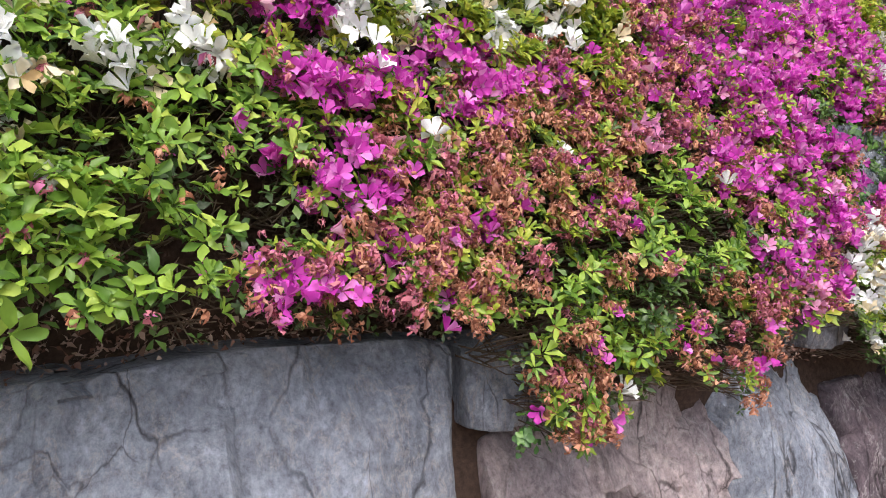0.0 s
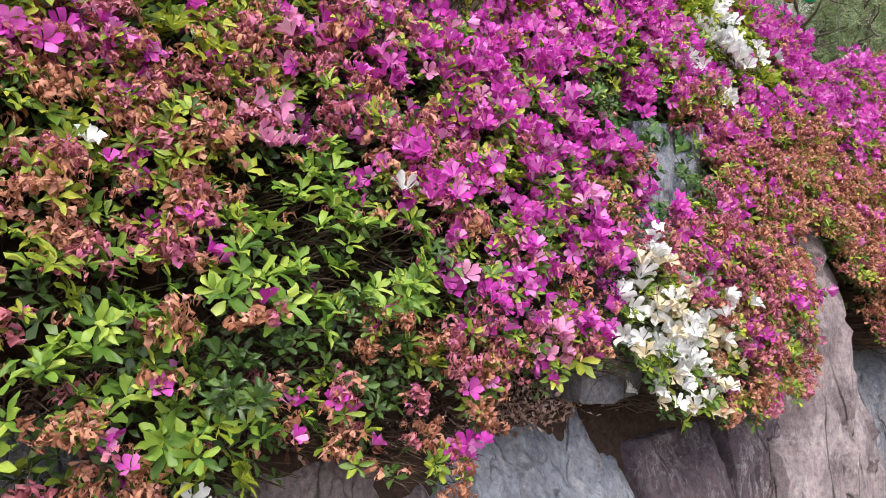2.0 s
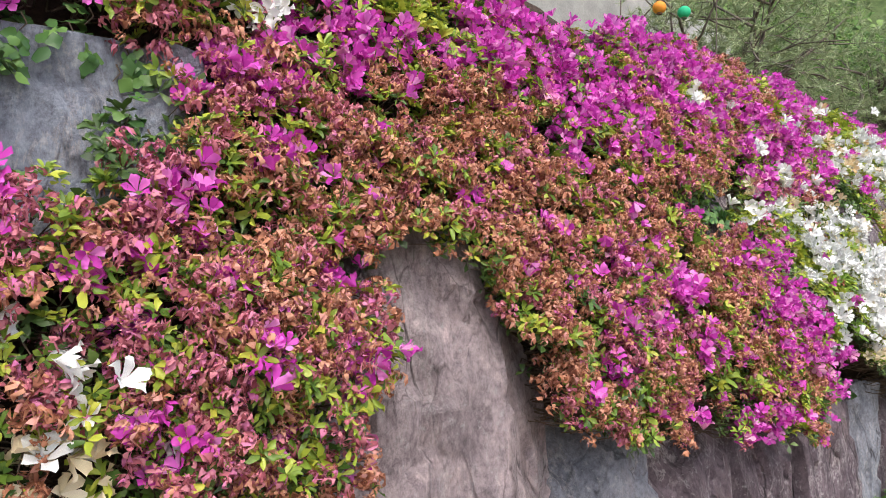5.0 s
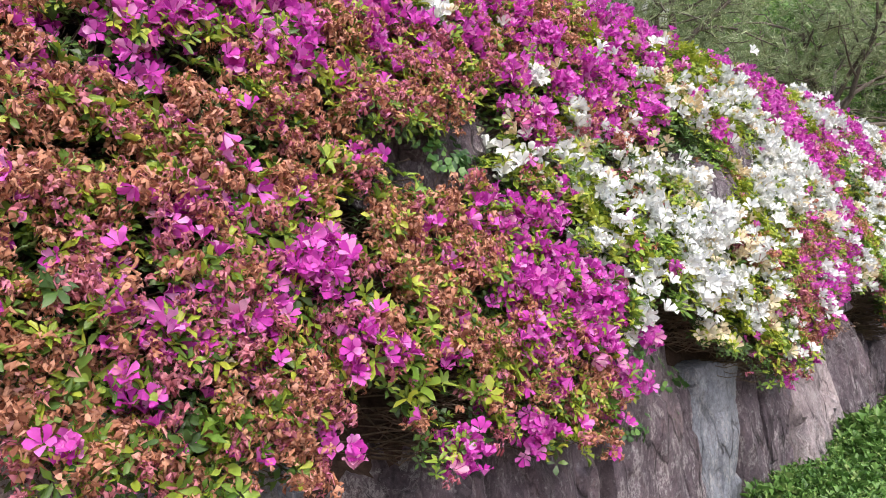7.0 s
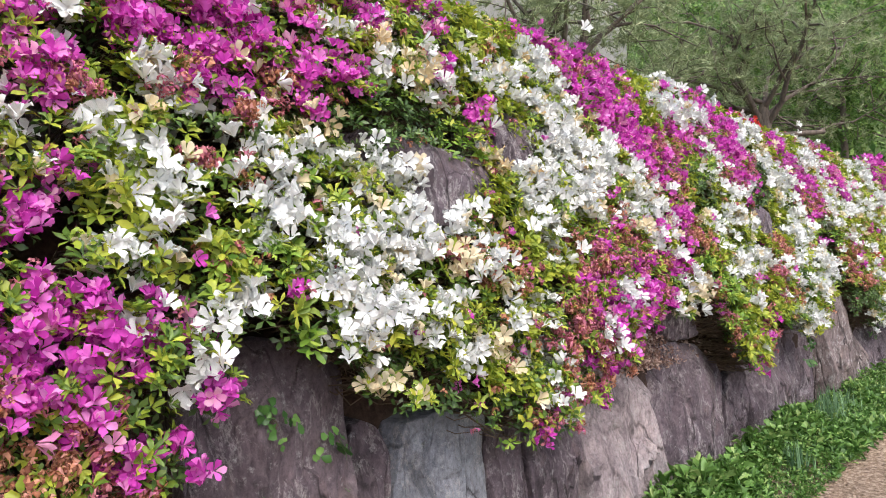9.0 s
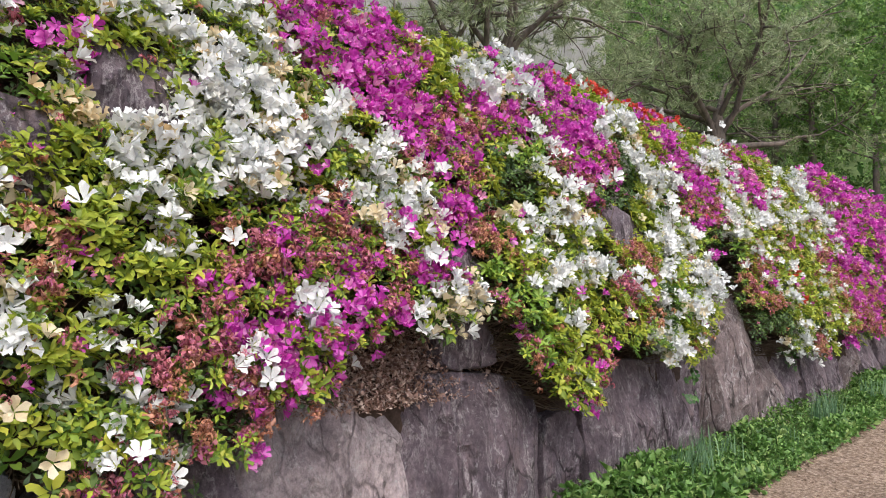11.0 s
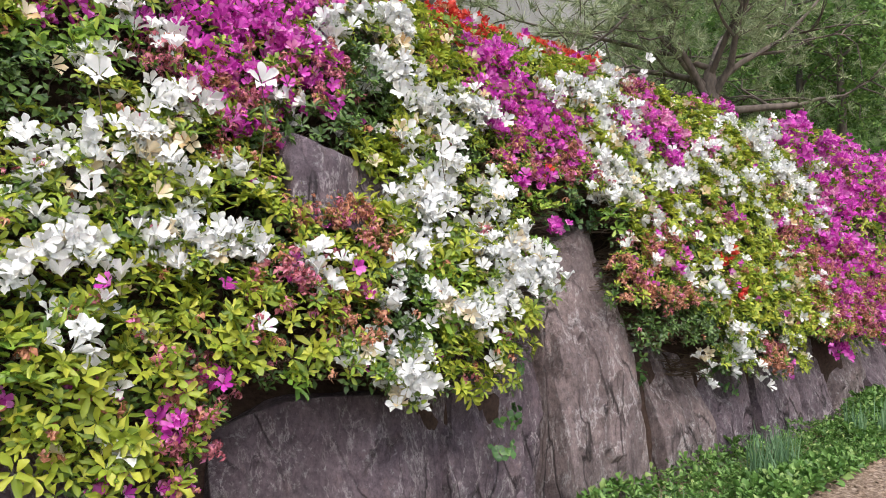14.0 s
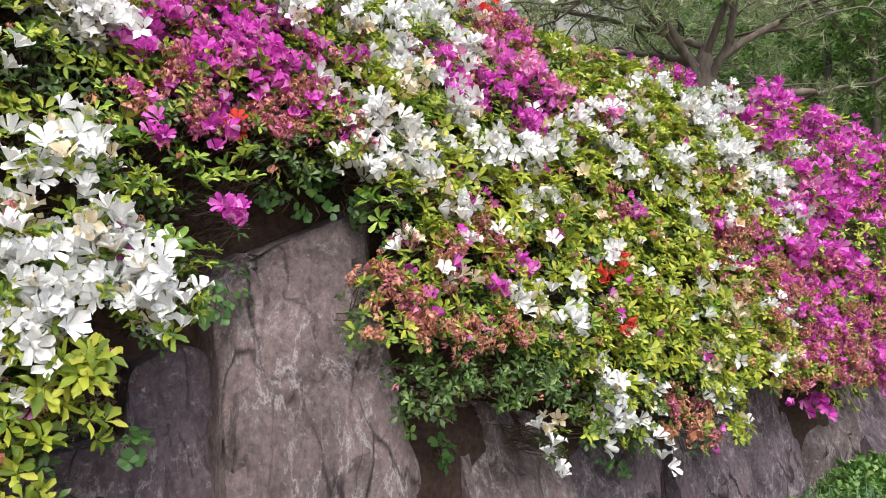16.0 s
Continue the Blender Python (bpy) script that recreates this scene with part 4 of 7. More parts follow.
ivy(-0.76, 0.12, 1.78, 0.08)
ivy(-0.75, 0.00, 1.44, 0.07)
azalea(-0.74, -0.14, 1.00, 0.09, "C", ((-0.43, -0.14, 0.94, 0.08), (-0.85, -0.13, 1.14, 0.08), (-0.93, -0.15, 1.01, 0.08), (-0.34, -0.14, 0.77, 0.08), (-0.65, -0.14, 0.77, 0.08), (-0.82, -0.14, 1.03, 0.07), (-0.68, -0.14, 0.66, 0.07), (-0.34, -0.14, 1.12, 0.06), (-0.94, -0.13, 1.18, 0.06), (-0.73, -0.13, 1.14, 0.06), (-1.00, -0.14, 1.06, 0.06), (-0.61, -0.15, 0.95, 0.06), (-0.51, -0.14, 0.67, 0.06), (-0.36, -0.13, 1.17, 0.05), (-0.16, -0.15, 0.88, 0.05), (-0.65, -0.14, 1.11, 0.05),))
ivy(-0.71, 0.07, 1.62, 0.07)
ivy(-0.67, 0.16, 1.90, 0.09)
ivy(-0.59, 0.11, 1.73, 0.06)
ivy(-0.58, -0.01, 1.42, 0.08)
ivy(-0.58, 0.06, 1.59, 0.07)
ivy(-0.52, 0.15, 1.87, 0.11)
azalea(-0.51, -0.14, 0.74, 0.10, "G", ((-0.61, -0.14, 0.82, 0.10), (-1.11, -0.15, 0.88, 0.05), (-1.06, -0.15, 0.83, 0.05),))
ivy(-0.43, 0.00, 1.46, 0.06)
ivy(-0.30, 0.16, 1.91, 0.09)
azalea(-0.24, 0.21, 2.11, 0.12, "M", ((0.10, 0.25, 2.20, 0.11), (0.13, 0.21, 2.10, 0.11),))
azalea(-0.23, 0.27, 2.24, 0.17, "M", ((0.36, 0.17, 1.91, 0.16), (-0.83, 0.29, 2.23, 0.16), (-0.83, 0.36, 2.39, 0.16), (-0.66, 0.36, 2.39, 0.16), (-0.49, 0.36, 2.39, 0.16), (-0.32, 0.36, 2.39, 0.16), (-0.15, 0.36, 2.39, 0.16), (-0.49, 0.43, 2.55, 0.16), (-0.32, 0.43, 2.55, 0.16), (-0.15, 0.43, 2.55, 0.16), (0.02, 0.43, 2.55, 0.16), (-0.15, 0.52, 2.71, 0.16), (0.02, 0.52, 2.71, 0.16), (-0.50, 0.23, 2.14, 0.14), (-0.70, 0.22, 2.13, 0.13), (0.01, 0.33, 2.39, 0.13),))
azalea(-0.18, -0.13, 0.73, 0.13, "B", ((-0.34, -0.13, 0.64, 0.12), (0.19, -0.13, 0.66, 0.11), (0.33, -0.14, 0.75, 0.10), (-0.47, -0.14, 0.84, 0.06),))
azalea(-0.16, -0.15, 0.75, 0.05, "C")
ivy(-0.16, 0.08, 1.66, 0.07)
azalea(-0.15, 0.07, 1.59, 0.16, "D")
ivy(-0.14, 0.15, 1.87, 0.09)
azalea(-0.10, -0.14, 0.86, 0.11, "P", ((0.03, -0.13, 0.68, 0.11), (-0.06, -0.13, 0.60, 0.11), (-0.53, -0.08, 1.30, 0.10), (-0.62, -0.12, 1.19, 0.10), (-0.71, -0.10, 1.26, 0.09),))
azalea(-0.08, 0.19, 2.05, 0.13, "P")
ivy(-0.00, 0.13, 1.80, 0.08)
azalea(0.06, -0.12, 1.15, 0.16, "P", ((-0.15, -0.11, 0.95, 0.16), (-0.49, -0.10, 1.11, 0.16), (0.36, -0.10, 1.11, 0.16), (0.02, 0.00, 1.43, 0.16), (-0.17, -0.03, 1.43, 0.14), (-0.06, -0.06, 1.33, 0.14), (0.02, -0.14, 0.94, 0.14), (-0.40, -0.04, 1.39, 0.13), (-0.18, -0.12, 1.19, 0.13), (-0.10, -0.13, 1.07, 0.13), (-0.44, -0.12, 1.21, 0.12), (0.22, -0.13, 1.08, 0.12), (0.29, -0.14, 0.91, 0.12), (0.15, -0.14, 0.79, 0.12), (-0.27, -0.07, 1.32, 0.11), (-0.28, -0.14, 1.02, 0.11),))
azalea(0.19, 0.43, 2.55, 0.16, "Y", ((0.19, 0.52, 2.71, 0.16),))
azalea(0.26, 0.35, 2.44, 0.11, "W", ((0.71, 0.45, 2.64, 0.11), (0.38, 0.28, 2.27, 0.11), (0.75, 0.37, 2.49, 0.09), (0.22, 0.19, 2.06, 0.06), (0.56, 0.37, 2.50, 0.06), (0.86, 0.35, 2.45, 0.06), (0.01, 0.25, 2.21, 0.05),))
azalea(0.37, 0.02, 1.53, 0.18, "B", ((0.46, 0.09, 1.71, 0.16), (0.19, -0.06, 1.27, 0.16), (0.36, -0.06, 1.27, 0.16), (0.19, 0.00, 1.43, 0.16), (0.11, 0.04, 1.58, 0.15), (0.06, -0.10, 1.25, 0.14), (0.38, -0.04, 1.41, 0.10),))
azalea(0.66, 0.15, 1.90, 0.17, "P", ((0.29, 0.10, 1.77, 0.16), (0.02, 0.17, 1.91, 0.16), (0.19, 0.13, 1.88, 0.13), (0.02, 0.07, 1.69, 0.12),))
azalea(0.87, 0.29, 2.23, 0.16, "Y", ((0.36, 0.36, 2.39, 0.16), (0.70, 0.36, 2.39, 0.16), (1.04, 0.36, 2.39, 0.16), (0.36, 0.43, 2.55, 0.16), (0.87, 0.43, 2.55, 0.16), (0.36, 0.52, 2.71, 0.16), (0.53, 0.52, 2.71, 0.16), (0.87, 0.52, 2.71, 0.16), (0.53, 0.66, 2.87, 0.16), (0.70, 0.66, 2.87, 0.16), (0.96, 0.29, 2.32, 0.10),))
azalea(1.14, 0.26, 2.19, 0.20, "M", ((1.55, 0.23, 2.07, 0.16), (1.38, 0.29, 2.23, 0.16), (1.55, 0.29, 2.23, 0.16), (1.72, 0.29, 2.23, 0.16), (0.53, 0.36, 2.39, 0.16), (1.21, 0.36, 2.39, 0.16), (1.72, 0.36, 2.39, 0.16), (1.04, 0.43, 2.55, 0.16), (0.87, 0.66, 2.87, 0.16), (1.04, 0.66, 2.87, 0.16), (1.21, 0.66, 2.87, 0.16), (1.38, 0.66, 2.87, 0.16), (0.53, 0.27, 2.24, 0.15), (0.70, 0.24, 2.16, 0.15), (0.43, 0.19, 2.03, 0.14), (1.12, 0.52, 2.75, 0.14),))
azalea(1.25, 0.10, 1.75, 0.22, "B", ((0.80, 0.09, 1.73, 0.21), (0.92, 0.17, 1.97, 0.18), (1.24, 0.00, 1.48, 0.17), (0.78, 0.02, 1.54, 0.16), (1.29, 0.15, 1.90, 0.16), (1.18, -0.06, 1.27, 0.16), (1.21, -0.06, 1.27, 0.16), (1.04, 0.00, 1.43, 0.16), (1.38, 0.00, 1.43, 0.16), (0.53, 0.07, 1.59, 0.16), (1.04, 0.07, 1.59, 0.16), (1.55, 0.07, 1.59, 0.16), (1.04, 0.12, 1.75, 0.16), (1.38, 0.23, 2.07, 0.16), (1.22, -0.13, 1.16, 0.12), (1.95, 0.12, 1.83, 0.12),))
azalea(1.38, 0.36, 2.39, 0.16, "PM", ((1.55, 0.36, 2.39, 0.16), (1.55, 0.43, 2.55, 0.16), (1.38, 0.52, 2.71, 0.16), (1.55, 0.52, 2.71, 0.16), (1.55, 0.66, 2.87, 0.16), (1.29, 0.42, 2.57, 0.14),))
azalea(1.40, -0.11, 0.95, 0.16, "B", ((1.75, 0.02, 1.55, 0.11), (1.98, -0.04, 1.40, 0.11), (2.02, -0.14, 0.97, 0.11), (1.97, -0.14, 0.88, 0.11), (1.53, -0.05, 1.40, 0.10), (1.62, -0.01, 1.49, 0.10), (1.85, -0.14, 0.94, 0.10), (2.14, -0.14, 0.89, 0.10), (1.78, -0.14, 0.74, 0.10), (1.70, -0.14, 0.72, 0.10), (1.48, -0.07, 1.32, 0.09), (1.50, -0.15, 0.99, 0.09), (1.40, -0.14, 1.04, 0.09), (1.54, -0.14, 0.82, 0.09), (1.63, -0.14, 0.79, 0.09), (1.86, -0.14, 0.77, 0.09),))
ivy(1.42, 0.09, 1.69, 0.07)
azalea(1.44, -0.14, 0.88, 0.08, "B", ((2.02, -0.14, 0.74, 0.08), (1.41, -0.14, 0.80, 0.07), (1.51, -0.14, 0.75, 0.06), (2.06, -0.14, 0.65, 0.06),))
azalea(1.57, 0.06, 1.68, 0.07, "Y", ((1.43, -0.05, 1.41, 0.06), (1.78, -0.07, 1.36, 0.05), (1.65, -0.12, 1.24, 0.05), (1.73, -0.15, 1.02, 0.05),))
azalea(1.70, -0.14, 0.96, 0.08, "D", ((1.66, -0.14, 0.88, 0.08), (1.40, -0.11, 1.23, 0.07),))
azalea(1.73, -0.14, 0.84, 0.10, "G", ((1.85, -0.14, 0.70, 0.09), (1.50, -0.14, 1.08, 0.08),))
ivy(1.76, 0.15, 1.87, 0.08)
azalea(1.81, -0.03, 1.44, 0.11, "P", ((1.87, -0.10, 1.26, 0.11), (1.96, -0.13, 1.13, 0.11), (2.07, -0.13, 1.08, 0.11), (2.14, -0.14, 0.99, 0.11), (1.73, -0.10, 1.27, 0.10), (1.57, -0.08, 1.30, 0.10), (1.68, -0.13, 1.16, 0.10), (1.82, -0.13, 1.07, 0.10), (1.51, -0.12, 1.21, 0.09), (1.44, -0.13, 1.15, 0.09), (1.54, -0.13, 1.14, 0.09), (1.81, -0.13, 1.16, 0.09), (1.60, -0.14, 0.99, 0.09), (1.63, -0.06, 1.37, 0.08), (1.54, -0.14, 0.93, 0.08), (1.42, -0.15, 0.99, 0.07),))
azalea(1.85, -0.14, 1.14, 0.05, "K")
azalea(1.89, 0.29, 2.23, 0.16, "M", ((2.06, 0.29, 2.23, 0.16), (1.89, 0.36, 2.39, 0.16), (2.06, 0.36, 2.39, 0.16), (2.23, 0.36, 2.39, 0.16), (2.57, 0.36, 2.39, 0.16), (2.40, 0.43, 2.55, 0.16), (2.13, 0.22, 2.11, 0.13), (2.61, 0.27, 2.25, 0.13), (1.96, 0.20, 2.07, 0.12), (1.82, 0.18, 2.03, 0.10), (1.66, 0.16, 1.97, 0.09), (1.75, 0.16, 1.97, 0.09), (1.71, 0.19, 2.04, 0.09), (2.23, 0.23, 2.16, 0.09), (1.89, 0.14, 1.91, 0.08), (2.01, 0.18, 2.02, 0.08),))
azalea(1.91, -0.15, 1.01, 0.07, "Y")
azalea(1.97, 0.08, 1.72, 0.12, "D", ((1.49, 0.13, 1.89, 0.10), (1.92, 0.04, 1.62, 0.06), (1.40, -0.07, 1.34, 0.06),))
ivy(2.02, 0.08, 1.67, 0.09)
azalea(2.03, -0.08, 1.31, 0.08, "M", ((2.10, -0.10, 1.28, 0.08), (2.05, -0.11, 1.24, 0.08), (1.92, 0.12, 1.86, 0.06), (1.59, 0.13, 1.88, 0.05), (1.50, -0.03, 1.46, 0.05), (1.69, -0.06, 1.37, 0.05), (1.84, -0.05, 1.41, 0.05), (2.16, -0.15, 0.73, 0.05),))
azalea(2.08, 0.00, 1.51, 0.12, "B", ((1.78, 0.09, 1.76, 0.11), (1.87, 0.02, 1.55, 0.11), (1.97, 0.01, 1.52, 0.11), (1.62, 0.08, 1.72, 0.10), (1.85, 0.05, 1.65, 0.09), (1.95, -0.14, 0.80, 0.09), (1.39, 0.10, 1.79, 0.08), (1.55, 0.08, 1.74, 0.08), (1.42, 0.03, 1.58, 0.08), (1.48, 0.01, 1.53, 0.08),))
azalea(2.10, -0.14, 0.76, 0.05, "P")
ivy(2.11, 0.07, 1.61, 0.09)
azalea(2.23, -0.13, 1.07, 0.12, "PM", ((2.22, -0.10, 1.26, 0.10), (2.14, -0.12, 1.21, 0.10), (1.68, -0.14, 1.05, 0.08), (1.59, -0.14, 1.04, 0.08), (2.34, -0.15, 0.95, 0.07), (1.58, -0.15, 0.90, 0.05),))
azalea(2.28, 0.17, 1.98, 0.11, "Y", ((1.67, 0.04, 1.63, 0.09), (2.44, 0.18, 2.03, 0.09), (2.24, -0.01, 1.48, 0.08), (1.91, -0.07, 1.34, 0.07),))
azalea(2.31, 0.21, 2.09, 0.11, "P", ((2.38, 0.04, 1.61, 0.10), (2.20, -0.06, 1.35, 0.10),))
azalea(2.34, -0.01, 1.49, 0.11, "G", ((2.62, -0.14, 0.96, 0.11), (2.51, -0.14, 1.01, 0.11), (2.59, -0.14, 0.86, 0.11), (2.63, 0.03, 1.59, 0.09), (2.22, -0.15, 0.82, 0.05),))
azalea(2.40, 0.36, 2.39, 0.16, "B", ((2.41, 0.22, 2.12, 0.14), (2.15, 0.12, 1.83, 0.13), (2.84, 0.19, 2.04, 0.13), (2.94, 0.16, 1.96, 0.13), (2.21, 0.07, 1.69, 0.13), (2.45, 0.13, 1.88, 0.12), (2.05, 0.15, 1.93, 0.10), (2.36, 0.08, 1.71, 0.10),))
azalea(2.57, 0.43, 2.55, 0.16, "M", ((2.74, 0.43, 2.55, 0.16), (2.91, 0.43, 2.55, 0.16), (3.08, 0.43, 2.55, 0.16), (2.74, 0.52, 2.71, 0.16), (2.91, 0.52, 2.71, 0.16), (2.82, 0.30, 2.33, 0.13), (2.12, 0.16, 1.96, 0.08),))
azalea(2.67, -0.14, 0.75, 0.08, "G")
ivy(2.85, 0.13, 1.80, 0.09)
azalea(2.91, -0.10, 1.25, 0.15, "BM")
azalea(2.92, -0.14, 0.97, 0.12, "Y", ((2.82, -0.14, 0.77, 0.09), (3.40, -0.13, 0.54, 0.08), (2.51, -0.14, 0.83, 0.07), (3.28, -0.13, 0.49, 0.07),))
azalea(2.94, -0.12, 1.14, 0.15, "B", ((2.72, -0.02, 1.44, 0.14), (2.82, -0.06, 1.34, 0.14), (2.68, -0.13, 1.07, 0.14), (3.48, -0.13, 0.80, 0.14), (2.51, -0.03, 1.42, 0.13), (2.58, -0.07, 1.31, 0.13), (2.43, -0.12, 1.20, 0.13), (2.64, -0.12, 1.19, 0.13), (2.47, -0.13, 1.09, 0.13), (3.12, -0.14, 0.86, 0.13), (2.91, -0.01, 1.47, 0.12), (2.79, -0.14, 0.98, 0.12), (2.85, -0.14, 0.85, 0.12), (2.98, -0.13, 0.73, 0.12), (3.39, -0.13, 0.59, 0.12), (2.51, -0.14, 0.72, 0.06),))
ivy(2.94, 0.09, 1.70, 0.09)
azalea(2.99, 0.31, 2.35, 0.10, "W", ((3.46, 0.33, 2.41, 0.06),))
ivy(3.06, 0.08, 1.65, 0.08)
azalea(3.08, 0.23, 2.15, 0.17, "P", ((2.57, 0.17, 1.91, 0.16), (2.74, 0.17, 1.91, 0.16), (3.25, 0.29, 2.23, 0.16), (2.65, 0.24, 2.18, 0.15), (2.66, 0.19, 2.03, 0.15), (3.44, 0.28, 2.25, 0.15), (2.82, 0.24, 2.17, 0.13), (3.62, 0.15, 1.93, 0.11),))
azalea(3.16, -0.14, 0.81, 0.08, "M", ((2.62, -0.14, 0.64, 0.08), (2.70, -0.14, 0.61, 0.08), (3.05, -0.14, 0.85, 0.07), (3.20, -0.14, 0.56, 0.07), (2.56, -0.14, 0.58, 0.07),))
azalea(3.25, 0.07, 1.59, 0.16, "YW", ((3.37, 0.07, 1.68, 0.13),))
azalea(3.28, -0.14, 0.99, 0.13, "P", ((3.27, -0.13, 0.73, 0.13),))
azalea(3.28, 0.11, 1.83, 0.06, "C")
azalea(3.42, -0.11, 0.95, 0.16, "M", ((3.76, -0.10, 1.11, 0.16), (3.25, 0.00, 1.43, 0.16), (3.14, -0.10, 1.22, 0.15), (3.49, -0.13, 1.07, 0.14), (3.05, -0.04, 1.41, 0.13), (3.16, -0.06, 1.34, 0.13), (3.34, -0.10, 1.24, 0.13), (3.34, -0.12, 1.12, 0.13), (3.13, -0.13, 1.04, 0.13), (3.71, -0.14, 0.85, 0.13), (3.66, -0.14, 1.01, 0.12), (3.52, -0.14, 0.92, 0.11), (3.01, -0.01, 1.48, 0.10), (3.03, -0.11, 1.23, 0.10), (3.02, -0.14, 0.98, 0.10), (3.12, -0.13, 0.66, 0.10),))
azalea(3.52, 0.02, 1.56, 0.10, "M", ((3.36, -0.01, 1.49, 0.10), (3.52, -0.10, 1.27, 0.08),))
azalea(3.60, 0.30, 2.32, 0.16, "PM", ((3.76, 0.29, 2.23, 0.16), (3.25, 0.43, 2.55, 0.16), (3.42, 0.43, 2.55, 0.16), (3.59, 0.43, 2.55, 0.16), (3.08, 0.52, 2.71, 0.16), (3.25, 0.52, 2.71, 0.16), (3.42, 0.52, 2.71, 0.16), (3.33, 0.36, 2.44, 0.15),))
azalea(3.61, -0.13, 0.68, 0.13, "PM", ((2.88, -0.14, 0.66, 0.08),))
azalea(3.66, -0.13, 0.57, 0.10, "B", ((3.61, -0.13, 0.50, 0.09),))
azalea(3.76, 0.07, 1.59, 0.16, "Y", ((3.76, 0.12, 1.75, 0.16), (3.76, 0.17, 1.91, 0.16), (3.70, -0.01, 1.48, 0.12),))
azalea(3.83, 0.37, 2.47, 0.17, "M", ((3.99, 0.25, 2.17, 0.17), (3.42, 0.17, 1.91, 0.16), (4.10, 0.23, 2.07, 0.16), (4.10, 0.36, 2.39, 0.16), (3.59, 0.52, 2.71, 0.16), (3.34, 0.20, 2.06, 0.15), (4.04, 0.27, 2.24, 0.15), (4.24, 0.29, 2.30, 0.13), (4.35, 0.26, 2.23, 0.13), (4.48, 0.26, 2.21, 0.13), (3.49, 0.18, 2.03, 0.12), (3.10, 0.31, 2.35, 0.11),))
azalea(3.87, 0.13, 1.87, 0.13, "W", ((3.86, 0.06, 1.66, 0.13), (3.59, 0.07, 1.70, 0.12), (4.00, -0.12, 1.18, 0.12), (4.34, 0.12, 1.83, 0.11), (4.33, 0.13, 1.87, 0.10), (4.17, -0.00, 1.50, 0.10), (3.76, 0.18, 2.02, 0.09), (3.33, 0.09, 1.75, 0.09), (3.63, -0.06, 1.37, 0.09), (3.78, -0.08, 1.32, 0.09), (4.24, 0.20, 2.07, 0.09), (3.64, 0.24, 2.19, 0.08), (4.23, 0.05, 1.65, 0.08), (4.35, -0.07, 1.33, 0.08), (3.67, -0.13, 1.15, 0.07), (4.27, 0.07, 1.73, 0.07),))
azalea(3.95, 0.46, 2.65, 0.17, "B", ((4.10, 0.43, 2.55, 0.16), (3.76, 0.52, 2.71, 0.16), (4.10, 0.52, 2.71, 0.16), (4.27, 0.52, 2.71, 0.16), (3.59, 0.66, 2.87, 0.16), (3.76, 0.66, 2.87, 0.16), (3.93, 0.66, 2.87, 0.16), (4.10, 0.66, 2.87, 0.16), (4.27, 0.66, 2.87, 0.16),))
azalea(3.96, -0.14, 0.93, 0.09, "M", ((3.80, -0.14, 0.68, 0.08), (4.22, -0.13, 1.17, 0.05),))
azalea(4.07, 0.06, 1.66, 0.11, "P", ((3.94, 0.17, 2.00, 0.10), (4.41, 0.19, 2.04, 0.10), (4.12, 0.16, 1.95, 0.10), (4.24, 0.16, 1.95, 0.10),))
azalea(4.15, 0.12, 1.87, 0.10, "D")
azalea(4.20, 0.08, 1.74, 0.05, "W")
azalea(4.27, 0.43, 2.55, 0.16, "Y", ((4.44, 0.43, 2.55, 0.16), (4.78, 0.43, 2.55, 0.16), (4.44, 0.52, 2.71, 0.16), (4.88, 0.33, 2.40, 0.12),))
azalea(4.43, -0.15, 1.04, 0.07, "C")
azalea(4.44, -0.10, 1.11, 0.16, "G", ((5.12, -0.06, 1.27, 0.16), (4.44, 0.12, 1.75, 0.16), (4.10, -0.05, 1.37, 0.13), (4.11, 0.04, 1.60, 0.11), (4.23, -0.07, 1.33, 0.11), (4.10, -0.09, 1.27, 0.11), (4.39, 0.03, 1.58, 0.10),))
azalea(4.48, 0.12, 1.85, 0.10, "C", ((4.55, 0.10, 1.81, 0.09), (4.36, 0.18, 2.05, 0.05),))
azalea(4.54, -0.14, 1.03, 0.10, "W", ((4.84, -0.14, 1.03, 0.09), (4.36, 0.06, 1.67, 0.07), (4.53, 0.03, 1.59, 0.07), (4.42, -0.01, 1.49, 0.07), (4.02, -0.13, 1.21, 0.07), (4.59, -0.15, 0.96, 0.07), (3.94, -0.15, 1.03, 0.06), (4.65, -0.14, 0.83, 0.06),))
azalea(4.61, -0.06, 1.27, 0.16, "Y", ((3.93, 0.00, 1.43, 0.16), (4.61, 0.07, 1.59, 0.16), (3.99, -0.07, 1.32, 0.13), (4.20, -0.12, 1.21, 0.10), (4.36, -0.13, 1.19, 0.08),))
azalea(4.61, 0.43, 2.55, 0.16, "M", ((4.61, 0.52, 2.71, 0.16), (4.78, 0.52, 2.71, 0.16), (4.78, 0.66, 2.87, 0.16), (4.56, 0.20, 2.07, 0.14), (4.73, 0.27, 2.24, 0.14), (4.61, 0.35, 2.44, 0.09),))
azalea(4.78, 0.33, 2.40, 0.10, "W", ((4.44, 0.35, 2.44, 0.08),))
